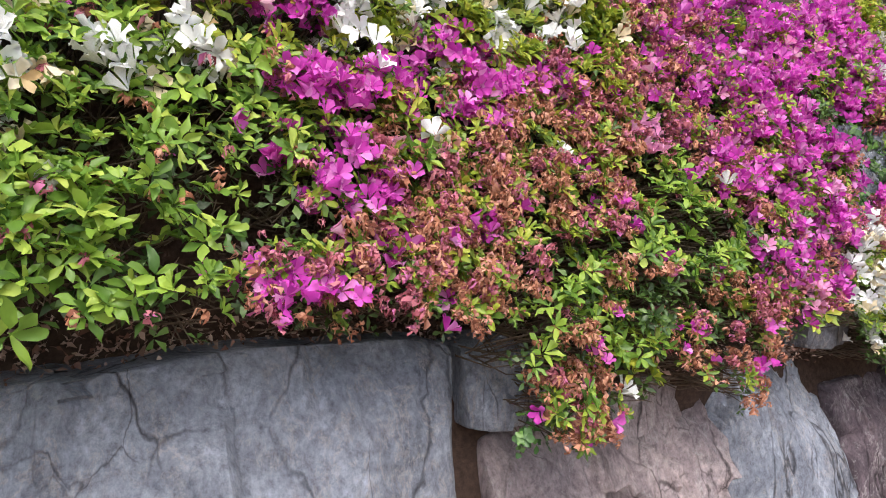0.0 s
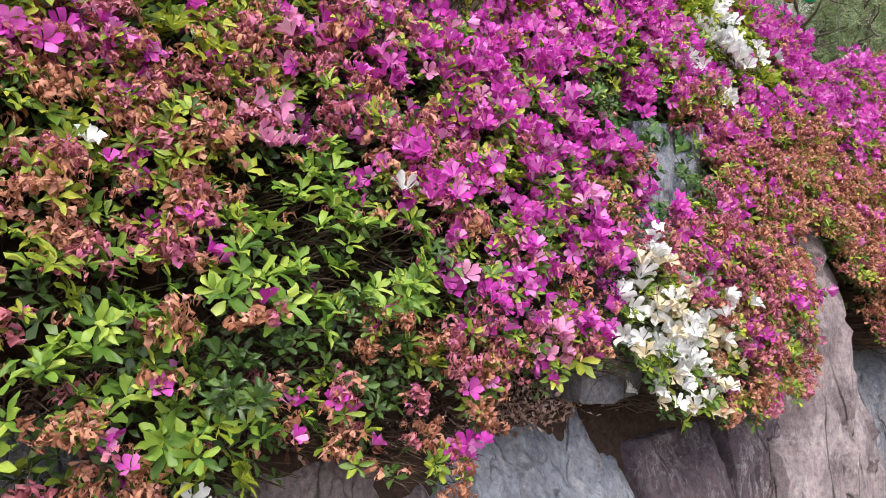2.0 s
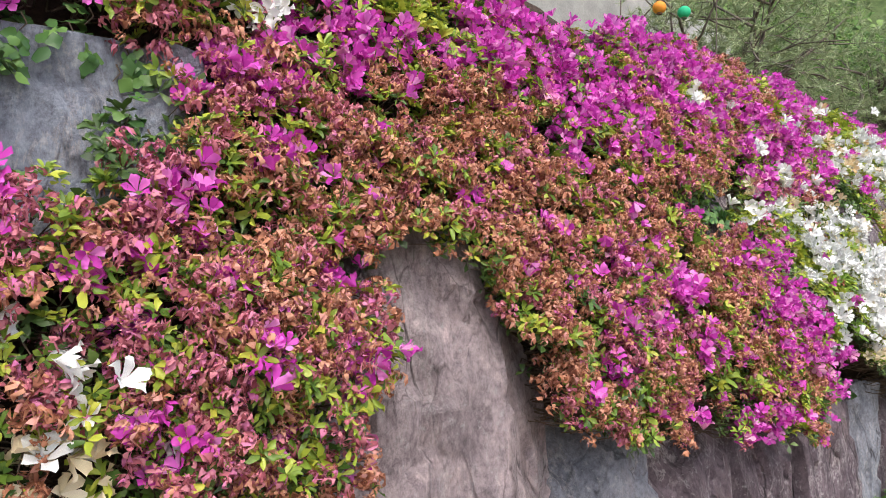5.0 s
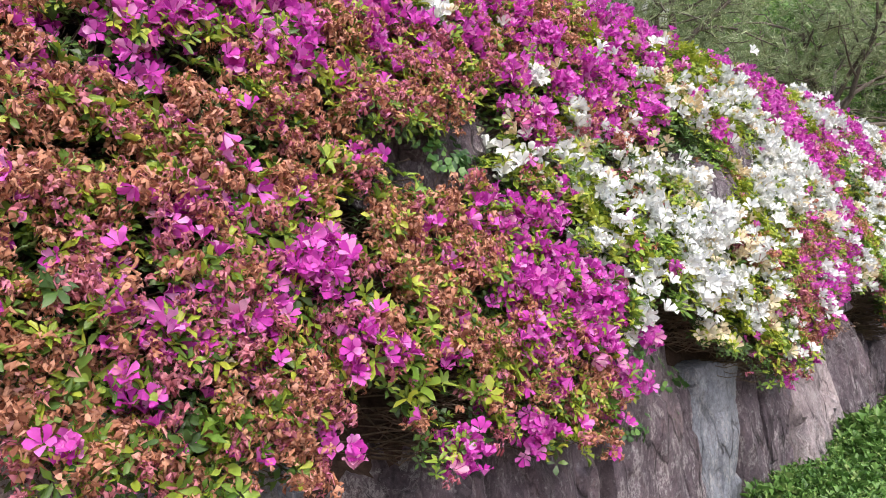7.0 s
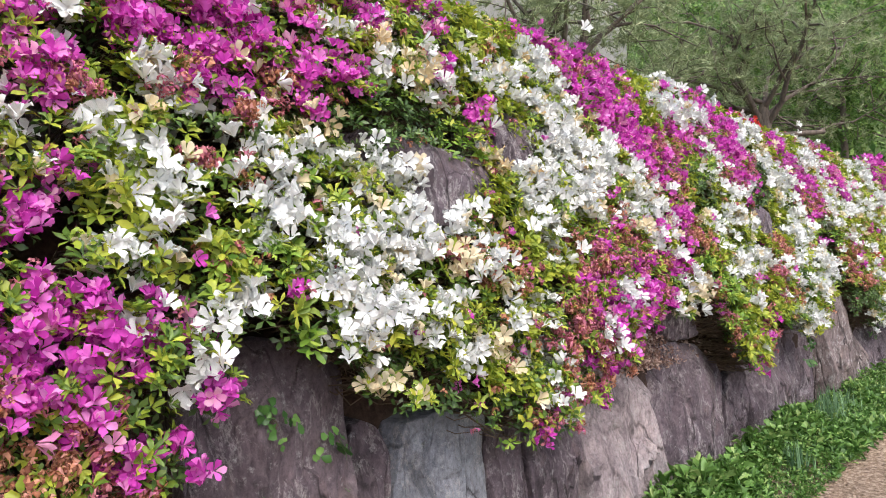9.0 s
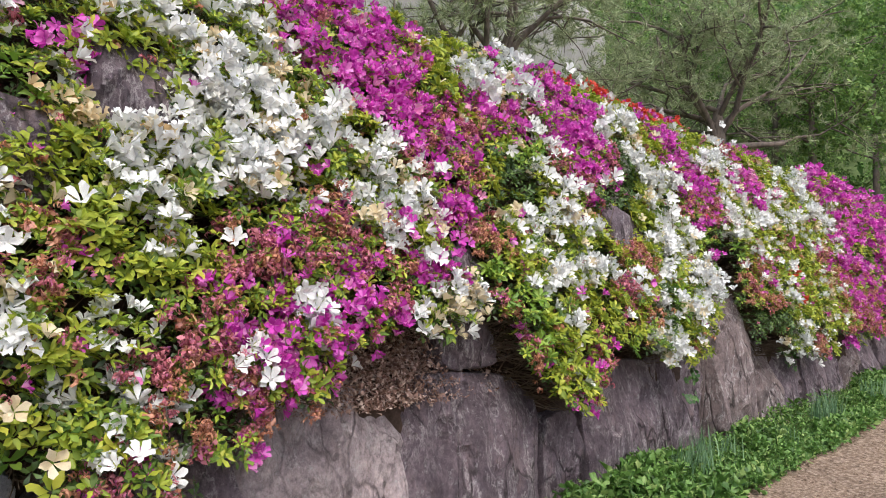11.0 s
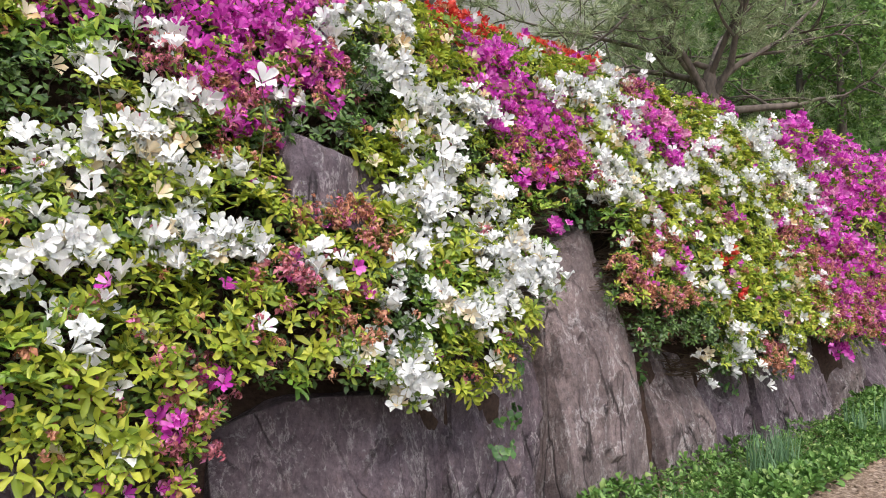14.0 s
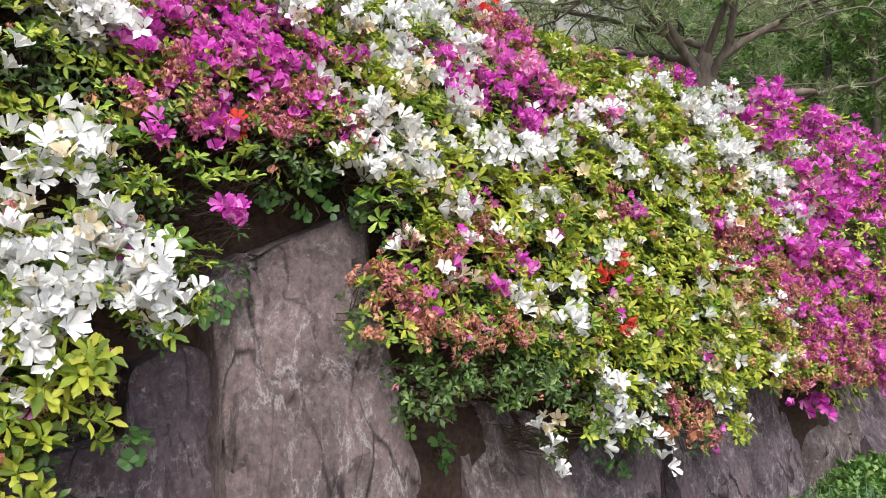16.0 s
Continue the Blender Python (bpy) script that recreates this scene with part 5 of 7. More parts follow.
azalea(4.91, -0.06, 1.34, 0.14, "W", ((4.88, 0.05, 1.64, 0.13), (4.73, 0.03, 1.55, 0.13), (4.72, -0.05, 1.36, 0.13), (4.69, -0.12, 1.18, 0.13), (4.71, 0.07, 1.70, 0.12), (4.95, -0.12, 1.14, 0.12), (4.52, -0.01, 1.47, 0.11), (4.81, 0.08, 1.74, 0.11), (4.99, 0.02, 1.55, 0.11), (4.55, -0.05, 1.38, 0.11), (4.83, -0.01, 1.49, 0.11), (4.83, -0.14, 0.91, 0.11), (4.82, -0.14, 0.82, 0.11), (4.29, -0.01, 1.48, 0.10), (4.46, -0.10, 1.27, 0.10), (4.50, -0.11, 1.22, 0.10),))
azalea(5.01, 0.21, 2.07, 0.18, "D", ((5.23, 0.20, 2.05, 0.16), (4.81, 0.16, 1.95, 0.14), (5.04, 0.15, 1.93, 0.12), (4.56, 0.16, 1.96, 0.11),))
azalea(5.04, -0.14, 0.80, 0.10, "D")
azalea(5.27, -0.13, 0.85, 0.18, "Y", ((5.56, -0.13, 0.95, 0.16), (5.12, -0.10, 1.11, 0.16), (5.63, -0.10, 1.11, 0.16), (5.43, -0.13, 0.86, 0.15), (4.97, -0.14, 0.95, 0.14), (4.71, -0.13, 1.04, 0.13), (5.66, -0.13, 0.69, 0.13), (5.44, -0.13, 1.07, 0.12),))
azalea(5.27, -0.13, 1.08, 0.13, "C", ((5.14, -0.04, 1.39, 0.12), (4.57, -0.13, 1.11, 0.10), (4.71, -0.14, 0.93, 0.10), (4.94, 0.08, 1.73, 0.09),))
azalea(5.29, 0.35, 2.41, 0.16, "C", ((5.61, 0.40, 2.52, 0.14), (5.08, 0.32, 2.36, 0.13), (4.87, 0.23, 2.16, 0.12), (5.63, 0.17, 1.99, 0.12), (5.22, 0.26, 2.23, 0.10),))
azalea(5.31, -0.00, 1.51, 0.09, "W")
azalea(5.46, 0.17, 1.91, 0.16, "G", ((4.95, 0.29, 2.23, 0.16), (5.12, 0.29, 2.23, 0.16), (5.46, 0.43, 2.55, 0.16),))
azalea(5.52, -0.07, 1.32, 0.16, "B", ((5.28, -0.06, 1.34, 0.15),))
azalea(5.57, -0.13, 0.59, 0.14, "G", ((5.19, -0.14, 0.78, 0.11), (5.35, -0.13, 0.61, 0.10),))
azalea(5.58, 0.56, 2.78, 0.18, "M", ((5.00, 0.44, 2.61, 0.16), (5.63, 0.29, 2.23, 0.16), (4.95, 0.66, 2.87, 0.16), (5.12, 0.66, 2.87, 0.16), (5.29, 0.66, 2.87, 0.16), (5.53, 0.32, 2.36, 0.14),))
azalea(5.73, -0.01, 1.47, 0.17, "Y", ((5.98, -0.08, 1.29, 0.17), (6.14, 0.00, 1.43, 0.16), (5.63, 0.12, 1.75, 0.16), (5.97, 0.12, 1.75, 0.16), (5.83, -0.04, 1.38, 0.15), (5.58, 0.05, 1.64, 0.13), (5.46, 0.06, 1.66, 0.11),))
azalea(5.75, -0.13, 0.80, 0.15, "W", ((5.41, -0.02, 1.46, 0.12), (5.96, 0.00, 1.51, 0.12), (5.85, -0.13, 0.73, 0.12), (5.35, -0.11, 1.24, 0.11), (6.29, -0.14, 0.97, 0.10), (5.22, -0.14, 0.98, 0.10), (5.11, -0.14, 1.01, 0.10), (5.50, -0.13, 1.18, 0.09), (5.80, -0.14, 1.02, 0.09), (6.07, -0.13, 0.49, 0.07),))
azalea(5.85, 0.50, 2.70, 0.23, "Y", ((6.14, 0.23, 2.07, 0.16), (5.80, 0.29, 2.23, 0.16), (5.97, 0.29, 2.23, 0.16), (6.14, 0.43, 2.55, 0.16), (5.12, 0.52, 2.71, 0.16), (5.29, 0.52, 2.71, 0.16), (6.14, 0.52, 2.71, 0.16), (5.97, 0.66, 2.87, 0.16), (6.14, 0.66, 2.87, 0.16), (6.31, 0.66, 2.87, 0.16), (6.48, 0.66, 2.87, 0.16),))
azalea(5.90, -0.14, 0.87, 0.13, "P", ((6.24, -0.13, 0.65, 0.12), (5.91, -0.13, 0.57, 0.12), (5.72, -0.13, 0.51, 0.09),))
azalea(5.91, 0.36, 2.45, 0.17, "W", ((5.21, 0.42, 2.57, 0.16), (6.38, 0.47, 2.68, 0.12), (5.82, 0.09, 1.75, 0.12), (5.43, 0.22, 2.15, 0.10),))
azalea(6.38, 0.06, 1.66, 0.15, "W", ((5.90, 0.04, 1.60, 0.12), (6.54, -0.07, 1.32, 0.11), (6.60, -0.11, 1.22, 0.11), (6.55, -0.14, 1.02, 0.11),))
azalea(6.42, -0.02, 1.42, 0.19, "P", ((6.24, -0.13, 0.78, 0.18), (6.08, -0.12, 1.13, 0.17), (7.14, -0.02, 1.44, 0.17), (6.77, 0.06, 1.65, 0.16), (6.14, -0.11, 0.95, 0.16), (6.31, -0.06, 1.27, 0.16), (6.65, 0.00, 1.43, 0.16), (6.82, 0.00, 1.43, 0.16), (6.36, -0.13, 0.90, 0.15), (7.06, -0.10, 1.25, 0.14), (6.62, -0.14, 0.81, 0.11),))
azalea(6.48, -0.11, 0.95, 0.16, "M", ((6.31, -0.10, 1.11, 0.16), (6.65, -0.10, 1.11, 0.16), (6.99, -0.10, 1.11, 0.16), (6.82, -0.06, 1.27, 0.16), (6.50, -0.13, 1.09, 0.15), (6.85, -0.13, 1.11, 0.14),))
azalea(6.65, -0.11, 0.95, 0.16, "Y")
azalea(6.65, 0.12, 1.75, 0.16, "Y", ((7.16, 0.17, 1.91, 0.16), (6.65, 0.23, 2.07, 0.16), (6.99, 0.23, 2.07, 0.16), (7.16, 0.23, 2.07, 0.16), (7.33, 0.03, 1.57, 0.12),))
azalea(6.65, 0.43, 2.55, 0.16, "Y", ((6.65, 0.52, 2.71, 0.16),))
azalea(6.79, 0.16, 1.92, 0.21, "W", ((6.49, 0.26, 2.18, 0.20), (6.55, 0.34, 2.39, 0.19), (6.27, 0.35, 2.41, 0.18), (6.50, 0.43, 2.59, 0.17), (6.25, 0.25, 2.18, 0.17), (6.84, 0.31, 2.32, 0.17), (6.87, 0.24, 2.16, 0.17), (6.27, 0.11, 1.79, 0.17), (7.02, 0.12, 1.82, 0.17), (7.13, 0.10, 1.75, 0.17), (7.10, 0.04, 1.59, 0.17), (6.12, 0.08, 1.71, 0.16), (6.37, 0.17, 1.98, 0.16), (6.51, 0.10, 1.78, 0.16), (6.54, 0.04, 1.60, 0.16), (6.09, 0.14, 1.88, 0.15),))
azalea(6.81, 0.60, 2.85, 0.13, "M")
azalea(7.12, 0.45, 2.59, 0.27, "M", ((6.86, 0.50, 2.72, 0.18), (7.24, 0.32, 2.35, 0.18), (7.43, 0.33, 2.37, 0.17), (7.67, 0.29, 2.23, 0.16), (6.99, 0.36, 2.39, 0.16), (6.82, 0.43, 2.55, 0.16), (7.50, 0.43, 2.55, 0.16), (7.33, 0.52, 2.71, 0.16), (7.50, 0.52, 2.71, 0.16), (7.67, 0.52, 2.71, 0.16), (6.65, 0.66, 2.87, 0.16), (6.99, 0.66, 2.87, 0.16), (7.16, 0.66, 2.87, 0.16), (7.33, 0.66, 2.87, 0.16), (7.50, 0.66, 2.87, 0.16), (7.67, 0.66, 2.87, 0.16),))
azalea(7.24, -0.05, 1.39, 0.09, "P")
azalea(7.28, -0.15, 1.05, 0.05, "C")
azalea(7.30, 0.13, 1.87, 0.10, "G")
azalea(7.33, 0.10, 1.78, 0.10, "W", ((7.60, -0.10, 1.26, 0.10), (7.27, 0.19, 2.06, 0.09), (7.47, 0.24, 2.19, 0.08), (7.53, 0.14, 1.91, 0.08), (7.31, -0.03, 1.44, 0.07), (7.66, -0.13, 1.20, 0.07), (7.63, -0.14, 1.13, 0.06),))
azalea(7.36, -0.08, 1.31, 0.11, "M", ((7.90, 0.08, 1.72, 0.10), (7.28, -0.07, 1.33, 0.09), (7.49, -0.09, 1.29, 0.09), (7.46, -0.05, 1.40, 0.07),))
azalea(7.41, 0.00, 1.51, 0.10, "Y")
azalea(7.45, 0.11, 1.80, 0.13, "C", ((7.40, -0.13, 1.12, 0.11), (7.23, 0.04, 1.61, 0.10), (7.43, 0.06, 1.67, 0.10), (7.50, -0.12, 1.22, 0.10), (7.34, -0.12, 1.20, 0.09), (7.51, -0.14, 1.09, 0.09), (7.54, 0.11, 1.81, 0.08), (7.28, -0.13, 1.10, 0.08),))
azalea(7.84, 0.23, 2.07, 0.16, "M", ((7.48, 0.28, 2.28, 0.14), (7.59, 0.18, 2.00, 0.14), (7.72, 0.18, 2.00, 0.14), (7.70, 0.13, 1.86, 0.14), (7.76, 0.08, 1.71, 0.14), (7.31, 0.27, 2.23, 0.13), (8.19, 0.38, 2.49, 0.13), (8.19, 0.32, 2.36, 0.13), (7.41, 0.20, 2.07, 0.13), (7.66, 0.40, 2.53, 0.12), (7.90, 0.24, 2.17, 0.12), (7.95, 0.18, 2.01, 0.12), (7.53, 0.01, 1.54, 0.12), (7.69, 0.22, 2.13, 0.11), (7.61, 0.08, 1.74, 0.11), (7.62, 0.05, 1.64, 0.11),))
azalea(7.88, 0.39, 2.51, 0.18, "Y", ((8.23, 0.27, 2.24, 0.16), (8.01, 0.17, 1.91, 0.16), (7.84, 0.52, 2.71, 0.16), (8.01, 0.52, 2.71, 0.16), (7.84, 0.66, 2.87, 0.16), (8.01, 0.66, 2.87, 0.16), (8.18, 0.66, 2.87, 0.16), (8.35, 0.66, 2.87, 0.16), (7.91, 0.32, 2.35, 0.15), (8.08, 0.19, 2.03, 0.15),))
azalea(7.95, 0.28, 2.27, 0.15, "P", ((7.85, 0.15, 1.91, 0.14), (7.75, 0.29, 2.31, 0.12), (7.59, 0.22, 2.13, 0.11), (7.44, 0.15, 1.95, 0.11), (7.66, 0.03, 1.60, 0.09),))
azalea(7.98, 0.03, 1.57, 0.14, "B", ((7.85, 0.03, 1.59, 0.10), (7.92, -0.13, 1.14, 0.09),))
azalea(8.00, -0.09, 1.26, 0.17, "G", ((8.30, -0.13, 0.98, 0.16), (8.07, -0.12, 1.19, 0.15), (8.25, -0.12, 1.19, 0.15), (7.92, -0.02, 1.44, 0.14), (8.15, -0.13, 1.06, 0.13), (7.84, -0.07, 1.31, 0.12),))
azalea(8.15, -0.14, 0.91, 0.10, "P", ((8.24, -0.14, 0.84, 0.09),))
azalea(8.20, 0.45, 2.64, 0.15, "W", ((7.67, 0.35, 2.44, 0.10),))
azalea(8.21, 0.20, 2.05, 0.19, "D", ((8.41, 0.19, 2.02, 0.19), (8.02, 0.09, 1.74, 0.12),))
azalea(8.35, 0.12, 1.75, 0.16, "Y", ((8.69, 0.17, 1.91, 0.16), (8.09, 0.00, 1.50, 0.14), (8.14, -0.05, 1.37, 0.14),))
azalea(8.39, 0.27, 2.21, 0.20, "G", ((8.63, 0.28, 2.26, 0.17),))
azalea(8.49, 0.36, 2.43, 0.17, "PM", ((8.35, 0.36, 2.39, 0.16),))
azalea(8.61, -0.13, 1.21, 0.06, "W")
azalea(8.61, 0.58, 2.81, 0.18, "MW")
azalea(8.63, -0.13, 0.52, 0.06, "M")
azalea(8.73, -0.02, 1.44, 0.15, "W", ((8.77, 0.11, 1.82, 0.14), (8.95, 0.13, 1.87, 0.14), (8.91, -0.00, 1.48, 0.14), (8.55, -0.01, 1.46, 0.13), (8.94, -0.06, 1.36, 0.13), (8.19, 0.06, 1.67, 0.11), (8.36, 0.02, 1.54, 0.11), (9.07, 0.11, 1.81, 0.11), (9.07, -0.06, 1.36, 0.10), (8.41, -0.01, 1.49, 0.09), (9.47, -0.04, 1.40, 0.09), (8.65, 0.17, 2.02, 0.08), (8.38, -0.09, 1.29, 0.08), (9.43, -0.13, 1.20, 0.07), (8.23, -0.08, 1.32, 0.06), (9.12, 0.06, 1.68, 0.06),))
azalea(8.80, 0.06, 1.66, 0.14, "C", ((8.54, 0.06, 1.67, 0.13), (8.69, 0.07, 1.68, 0.13), (8.24, 0.04, 1.59, 0.12), (8.46, -0.12, 1.18, 0.12),))
azalea(8.81, -0.13, 1.01, 0.19, "Y", ((8.74, -0.13, 0.84, 0.19), (8.51, -0.13, 1.05, 0.18), (9.36, -0.13, 1.07, 0.18), (9.09, -0.12, 1.17, 0.17), (9.03, -0.13, 1.06, 0.17), (8.48, -0.13, 0.86, 0.17), (8.64, -0.08, 1.29, 0.16), (8.79, -0.11, 1.18, 0.16), (9.27, 0.00, 1.49, 0.16), (8.91, 0.04, 1.60, 0.14), (8.66, -0.13, 0.71, 0.14), (8.26, -0.03, 1.43, 0.12), (8.41, -0.13, 0.73, 0.12), (8.55, -0.13, 0.61, 0.11), (8.78, -0.13, 0.58, 0.11),))
azalea(8.90, -0.13, 0.71, 0.11, "PM", ((8.86, -0.13, 0.51, 0.06),))
azalea(9.01, 0.77, 2.97, 0.22, "W", ((8.68, 0.45, 2.63, 0.16), (8.38, 0.46, 2.66, 0.14), (8.82, 0.41, 2.57, 0.10), (8.91, 0.27, 2.26, 0.08), (8.79, 0.31, 2.38, 0.06),))
azalea(9.20, 0.12, 1.75, 0.16, "Y")
azalea(9.25, -0.14, 0.92, 0.12, "G")
azalea(9.26, -0.09, 1.27, 0.14, "P", ((8.94, -0.13, 0.85, 0.13),))
azalea(9.31, 0.63, 2.86, 0.25, "M", ((8.97, 0.40, 2.51, 0.23), (9.43, 0.53, 2.75, 0.21), (9.67, 0.51, 2.72, 0.21), (9.40, 0.40, 2.53, 0.20), (9.55, 0.35, 2.40, 0.20), (9.20, 0.43, 2.55, 0.16), (8.97, 0.49, 2.71, 0.15), (9.16, 0.30, 2.32, 0.15), (9.34, 0.24, 2.17, 0.15),))
azalea(9.49, 0.22, 2.15, 0.07, "W")
azalea(9.53, 0.01, 1.50, 0.15, "B", ((9.62, -0.13, 1.10, 0.15), (9.73, -0.01, 1.48, 0.14),))
azalea(9.66, 0.30, 2.30, 0.21, "P", ((9.16, 0.21, 2.06, 0.19), (8.96, 0.23, 2.14, 0.18), (9.20, 0.17, 1.91, 0.16),))
azalea(9.71, -0.14, 0.90, 0.14, "W", ((9.94, -0.13, 0.85, 0.14), (10.00, -0.14, 0.76, 0.07),))
azalea(9.88, -0.06, 1.27, 0.16, "D", ((9.84, -0.13, 1.06, 0.15),))
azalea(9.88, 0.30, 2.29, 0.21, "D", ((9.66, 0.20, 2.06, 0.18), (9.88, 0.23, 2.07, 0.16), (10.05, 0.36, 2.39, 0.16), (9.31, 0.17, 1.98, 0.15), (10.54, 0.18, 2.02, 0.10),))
azalea(9.88, 0.66, 2.87, 0.16, "Y")
azalea(10.02, 0.12, 1.83, 0.17, "Y", ((9.88, 0.00, 1.43, 0.16), (10.22, 0.00, 1.43, 0.16), (10.39, 0.00, 1.43, 0.16), (9.88, 0.07, 1.59, 0.16), (9.37, 0.12, 1.75, 0.16), (9.88, 0.17, 1.91, 0.16), (10.22, 0.23, 2.07, 0.16), (9.63, -0.08, 1.30, 0.15), (9.37, 0.04, 1.60, 0.11), (10.49, 0.14, 1.91, 0.08),))
azalea(10.05, -0.10, 1.11, 0.16, "G", ((10.22, -0.06, 1.27, 0.16), (9.55, -0.14, 0.94, 0.11),))
azalea(10.05, -0.11, 0.95, 0.16, "Y", ((10.25, -0.13, 0.86, 0.14), (10.54, -0.12, 1.11, 0.14), (10.55, -0.14, 0.96, 0.12), (10.32, -0.14, 0.79, 0.10), (10.67, -0.14, 1.10, 0.09), (10.56, -0.14, 0.80, 0.09), (10.68, -0.15, 0.94, 0.06),))
azalea(10.15, 0.46, 2.65, 0.18, "W", ((10.21, 0.36, 2.43, 0.18), (9.87, 0.43, 2.59, 0.13), (10.75, 0.25, 2.20, 0.13), (9.89, 0.54, 2.78, 0.09), (10.34, 0.55, 2.79, 0.09),))
azalea(10.24, 0.07, 1.65, 0.21, "W", ((10.26, 0.30, 2.31, 0.18), (10.07, 0.07, 1.68, 0.17), (10.38, -0.10, 1.23, 0.17), (10.58, 0.25, 2.18, 0.17), (10.02, -0.00, 1.49, 0.16), (10.19, -0.14, 1.01, 0.14), (10.51, -0.05, 1.37, 0.14), (10.32, 0.15, 1.94, 0.13), (10.53, 0.09, 1.73, 0.13), (10.67, -0.03, 1.43, 0.12), (10.79, -0.07, 1.33, 0.12), (10.65, 0.07, 1.70, 0.09), (10.03, 0.17, 2.00, 0.08), (10.32, 0.19, 2.05, 0.08), (10.75, 0.07, 1.71, 0.08), (9.74, -0.13, 1.16, 0.07),))
azalea(10.39, -0.14, 1.00, 0.15, "C", ((10.12, -0.11, 1.23, 0.11), (10.59, 0.00, 1.53, 0.08),))
azalea(10.56, 0.36, 2.39, 0.16, "Y", ((10.73, 0.36, 2.39, 0.16), (10.39, 0.43, 2.55, 0.16), (10.56, 0.43, 2.55, 0.16), (10.73, 0.43, 2.55, 0.16), (10.39, 0.52, 2.71, 0.16), (10.56, 0.52, 2.71, 0.16), (10.05, 0.66, 2.87, 0.16), (10.22, 0.66, 2.87, 0.16), (10.56, 0.66, 2.87, 0.16),))
azalea(10.75, 0.01, 1.54, 0.10, "Y", ((10.85, 0.05, 1.65, 0.06),))
azalea(10.90, 0.12, 1.75, 0.16, "G", ((11.08, 0.09, 1.76, 0.12), (10.67, 0.13, 1.87, 0.10), (11.24, 0.08, 1.74, 0.10), (10.91, -0.00, 1.50, 0.08),))
azalea(10.92, -0.07, 1.32, 0.11, "W", ((10.86, -0.12, 1.21, 0.07), (11.02, -0.04, 1.41, 0.07), (10.54, -0.10, 1.26, 0.07),))
azalea(10.94, 0.05, 1.64, 0.07, "C")
azalea(11.11, 0.04, 1.62, 0.05, "M", ((11.16, 0.01, 1.55, 0.05),))
azalea(11.17, 0.35, 2.39, 0.22, "M", ((11.19, 0.26, 2.19, 0.19), (11.57, 0.35, 2.43, 0.16), (11.46, 0.28, 2.26, 0.16), (10.90, 0.29, 2.23, 0.16), (10.90, 0.36, 2.39, 0.16), (11.41, 0.36, 2.39, 0.16), (10.90, 0.43, 2.55, 0.16), (11.07, 0.43, 2.55, 0.16), (10.90, 0.52, 2.71, 0.16), (11.07, 0.52, 2.71, 0.16), (11.24, 0.52, 2.71, 0.16), (11.64, 0.27, 2.25, 0.11), (11.01, 0.26, 2.24, 0.09), (11.07, 0.15, 1.96, 0.07), (10.93, 0.11, 1.85, 0.05),))
azalea(11.18, 0.17, 2.00, 0.05, "R")
azalea(11.37, 0.21, 2.08, 0.17, "P", ((10.99, 0.19, 2.05, 0.14), (11.24, 0.17, 1.96, 0.14), (11.55, 0.16, 1.97, 0.13), (10.80, 0.18, 2.02, 0.11), (11.65, 0.15, 1.94, 0.09),))
azalea(11.41, 0.13, 1.88, 0.11, "D", ((10.88, 0.16, 1.96, 0.09),))
azalea(11.41, 0.52, 2.71, 0.16, "Y", ((11.58, 0.52, 2.71, 0.16), (11.75, 0.52, 2.71, 0.16), (11.92, 0.52, 2.71, 0.16), (12.09, 0.52, 2.71, 0.16), (11.41, 0.66, 2.87, 0.16), (11.58, 0.66, 2.87, 0.16), (11.75, 0.66, 2.87, 0.16), (11.92, 0.66, 2.87, 0.16), (12.09, 0.66, 2.87, 0.16),))
azalea(11.75, -0.06, 1.27, 0.16, "B", ((12.30, -0.12, 1.19, 0.12), (11.82, -0.05, 1.39, 0.10), (12.05, -0.13, 1.17, 0.10), (11.91, -0.13, 1.19, 0.09),))
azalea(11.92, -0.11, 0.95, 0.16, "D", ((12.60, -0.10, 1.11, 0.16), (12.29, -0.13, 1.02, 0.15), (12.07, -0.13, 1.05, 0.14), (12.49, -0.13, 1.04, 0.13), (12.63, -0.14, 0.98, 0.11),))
azalea(12.00, 0.41, 2.52, 0.24, "W", ((12.23, 0.45, 2.63, 0.17), (12.36, 0.22, 2.12, 0.17), (12.12, 0.27, 2.25, 0.15), (11.81, 0.39, 2.50, 0.14), (11.87, 0.22, 2.11, 0.14), (12.50, 0.22, 2.11, 0.13), (11.51, 0.40, 2.54, 0.11), (11.73, 0.22, 2.14, 0.11), (11.96, 0.16, 1.97, 0.11), (11.80, 0.13, 1.89, 0.10), (12.02, 0.10, 1.79, 0.10), (12.11, 0.09, 1.78, 0.08), (11.90, 0.09, 1.78, 0.08), (11.62, 0.21, 2.11, 0.07),))
azalea(12.08, 0.21, 2.10, 0.12, "G", ((11.79, 0.06, 1.67, 0.10),))
azalea(12.25, 0.04, 1.56, 0.23, "YB", ((12.26, 0.12, 1.75, 0.16), (12.11, 0.06, 1.65, 0.14), (11.96, 0.01, 1.51, 0.13), (12.03, -0.06, 1.35, 0.13),))
azalea(12.26, 0.11, 1.82, 0.06, "M", ((12.60, 0.06, 1.69, 0.06), (12.75, 0.05, 1.65, 0.06), (12.28, -0.07, 1.34, 0.06), (12.64, -0.02, 1.47, 0.05),))
azalea(12.26, 0.66, 2.87, 0.16, "Y")
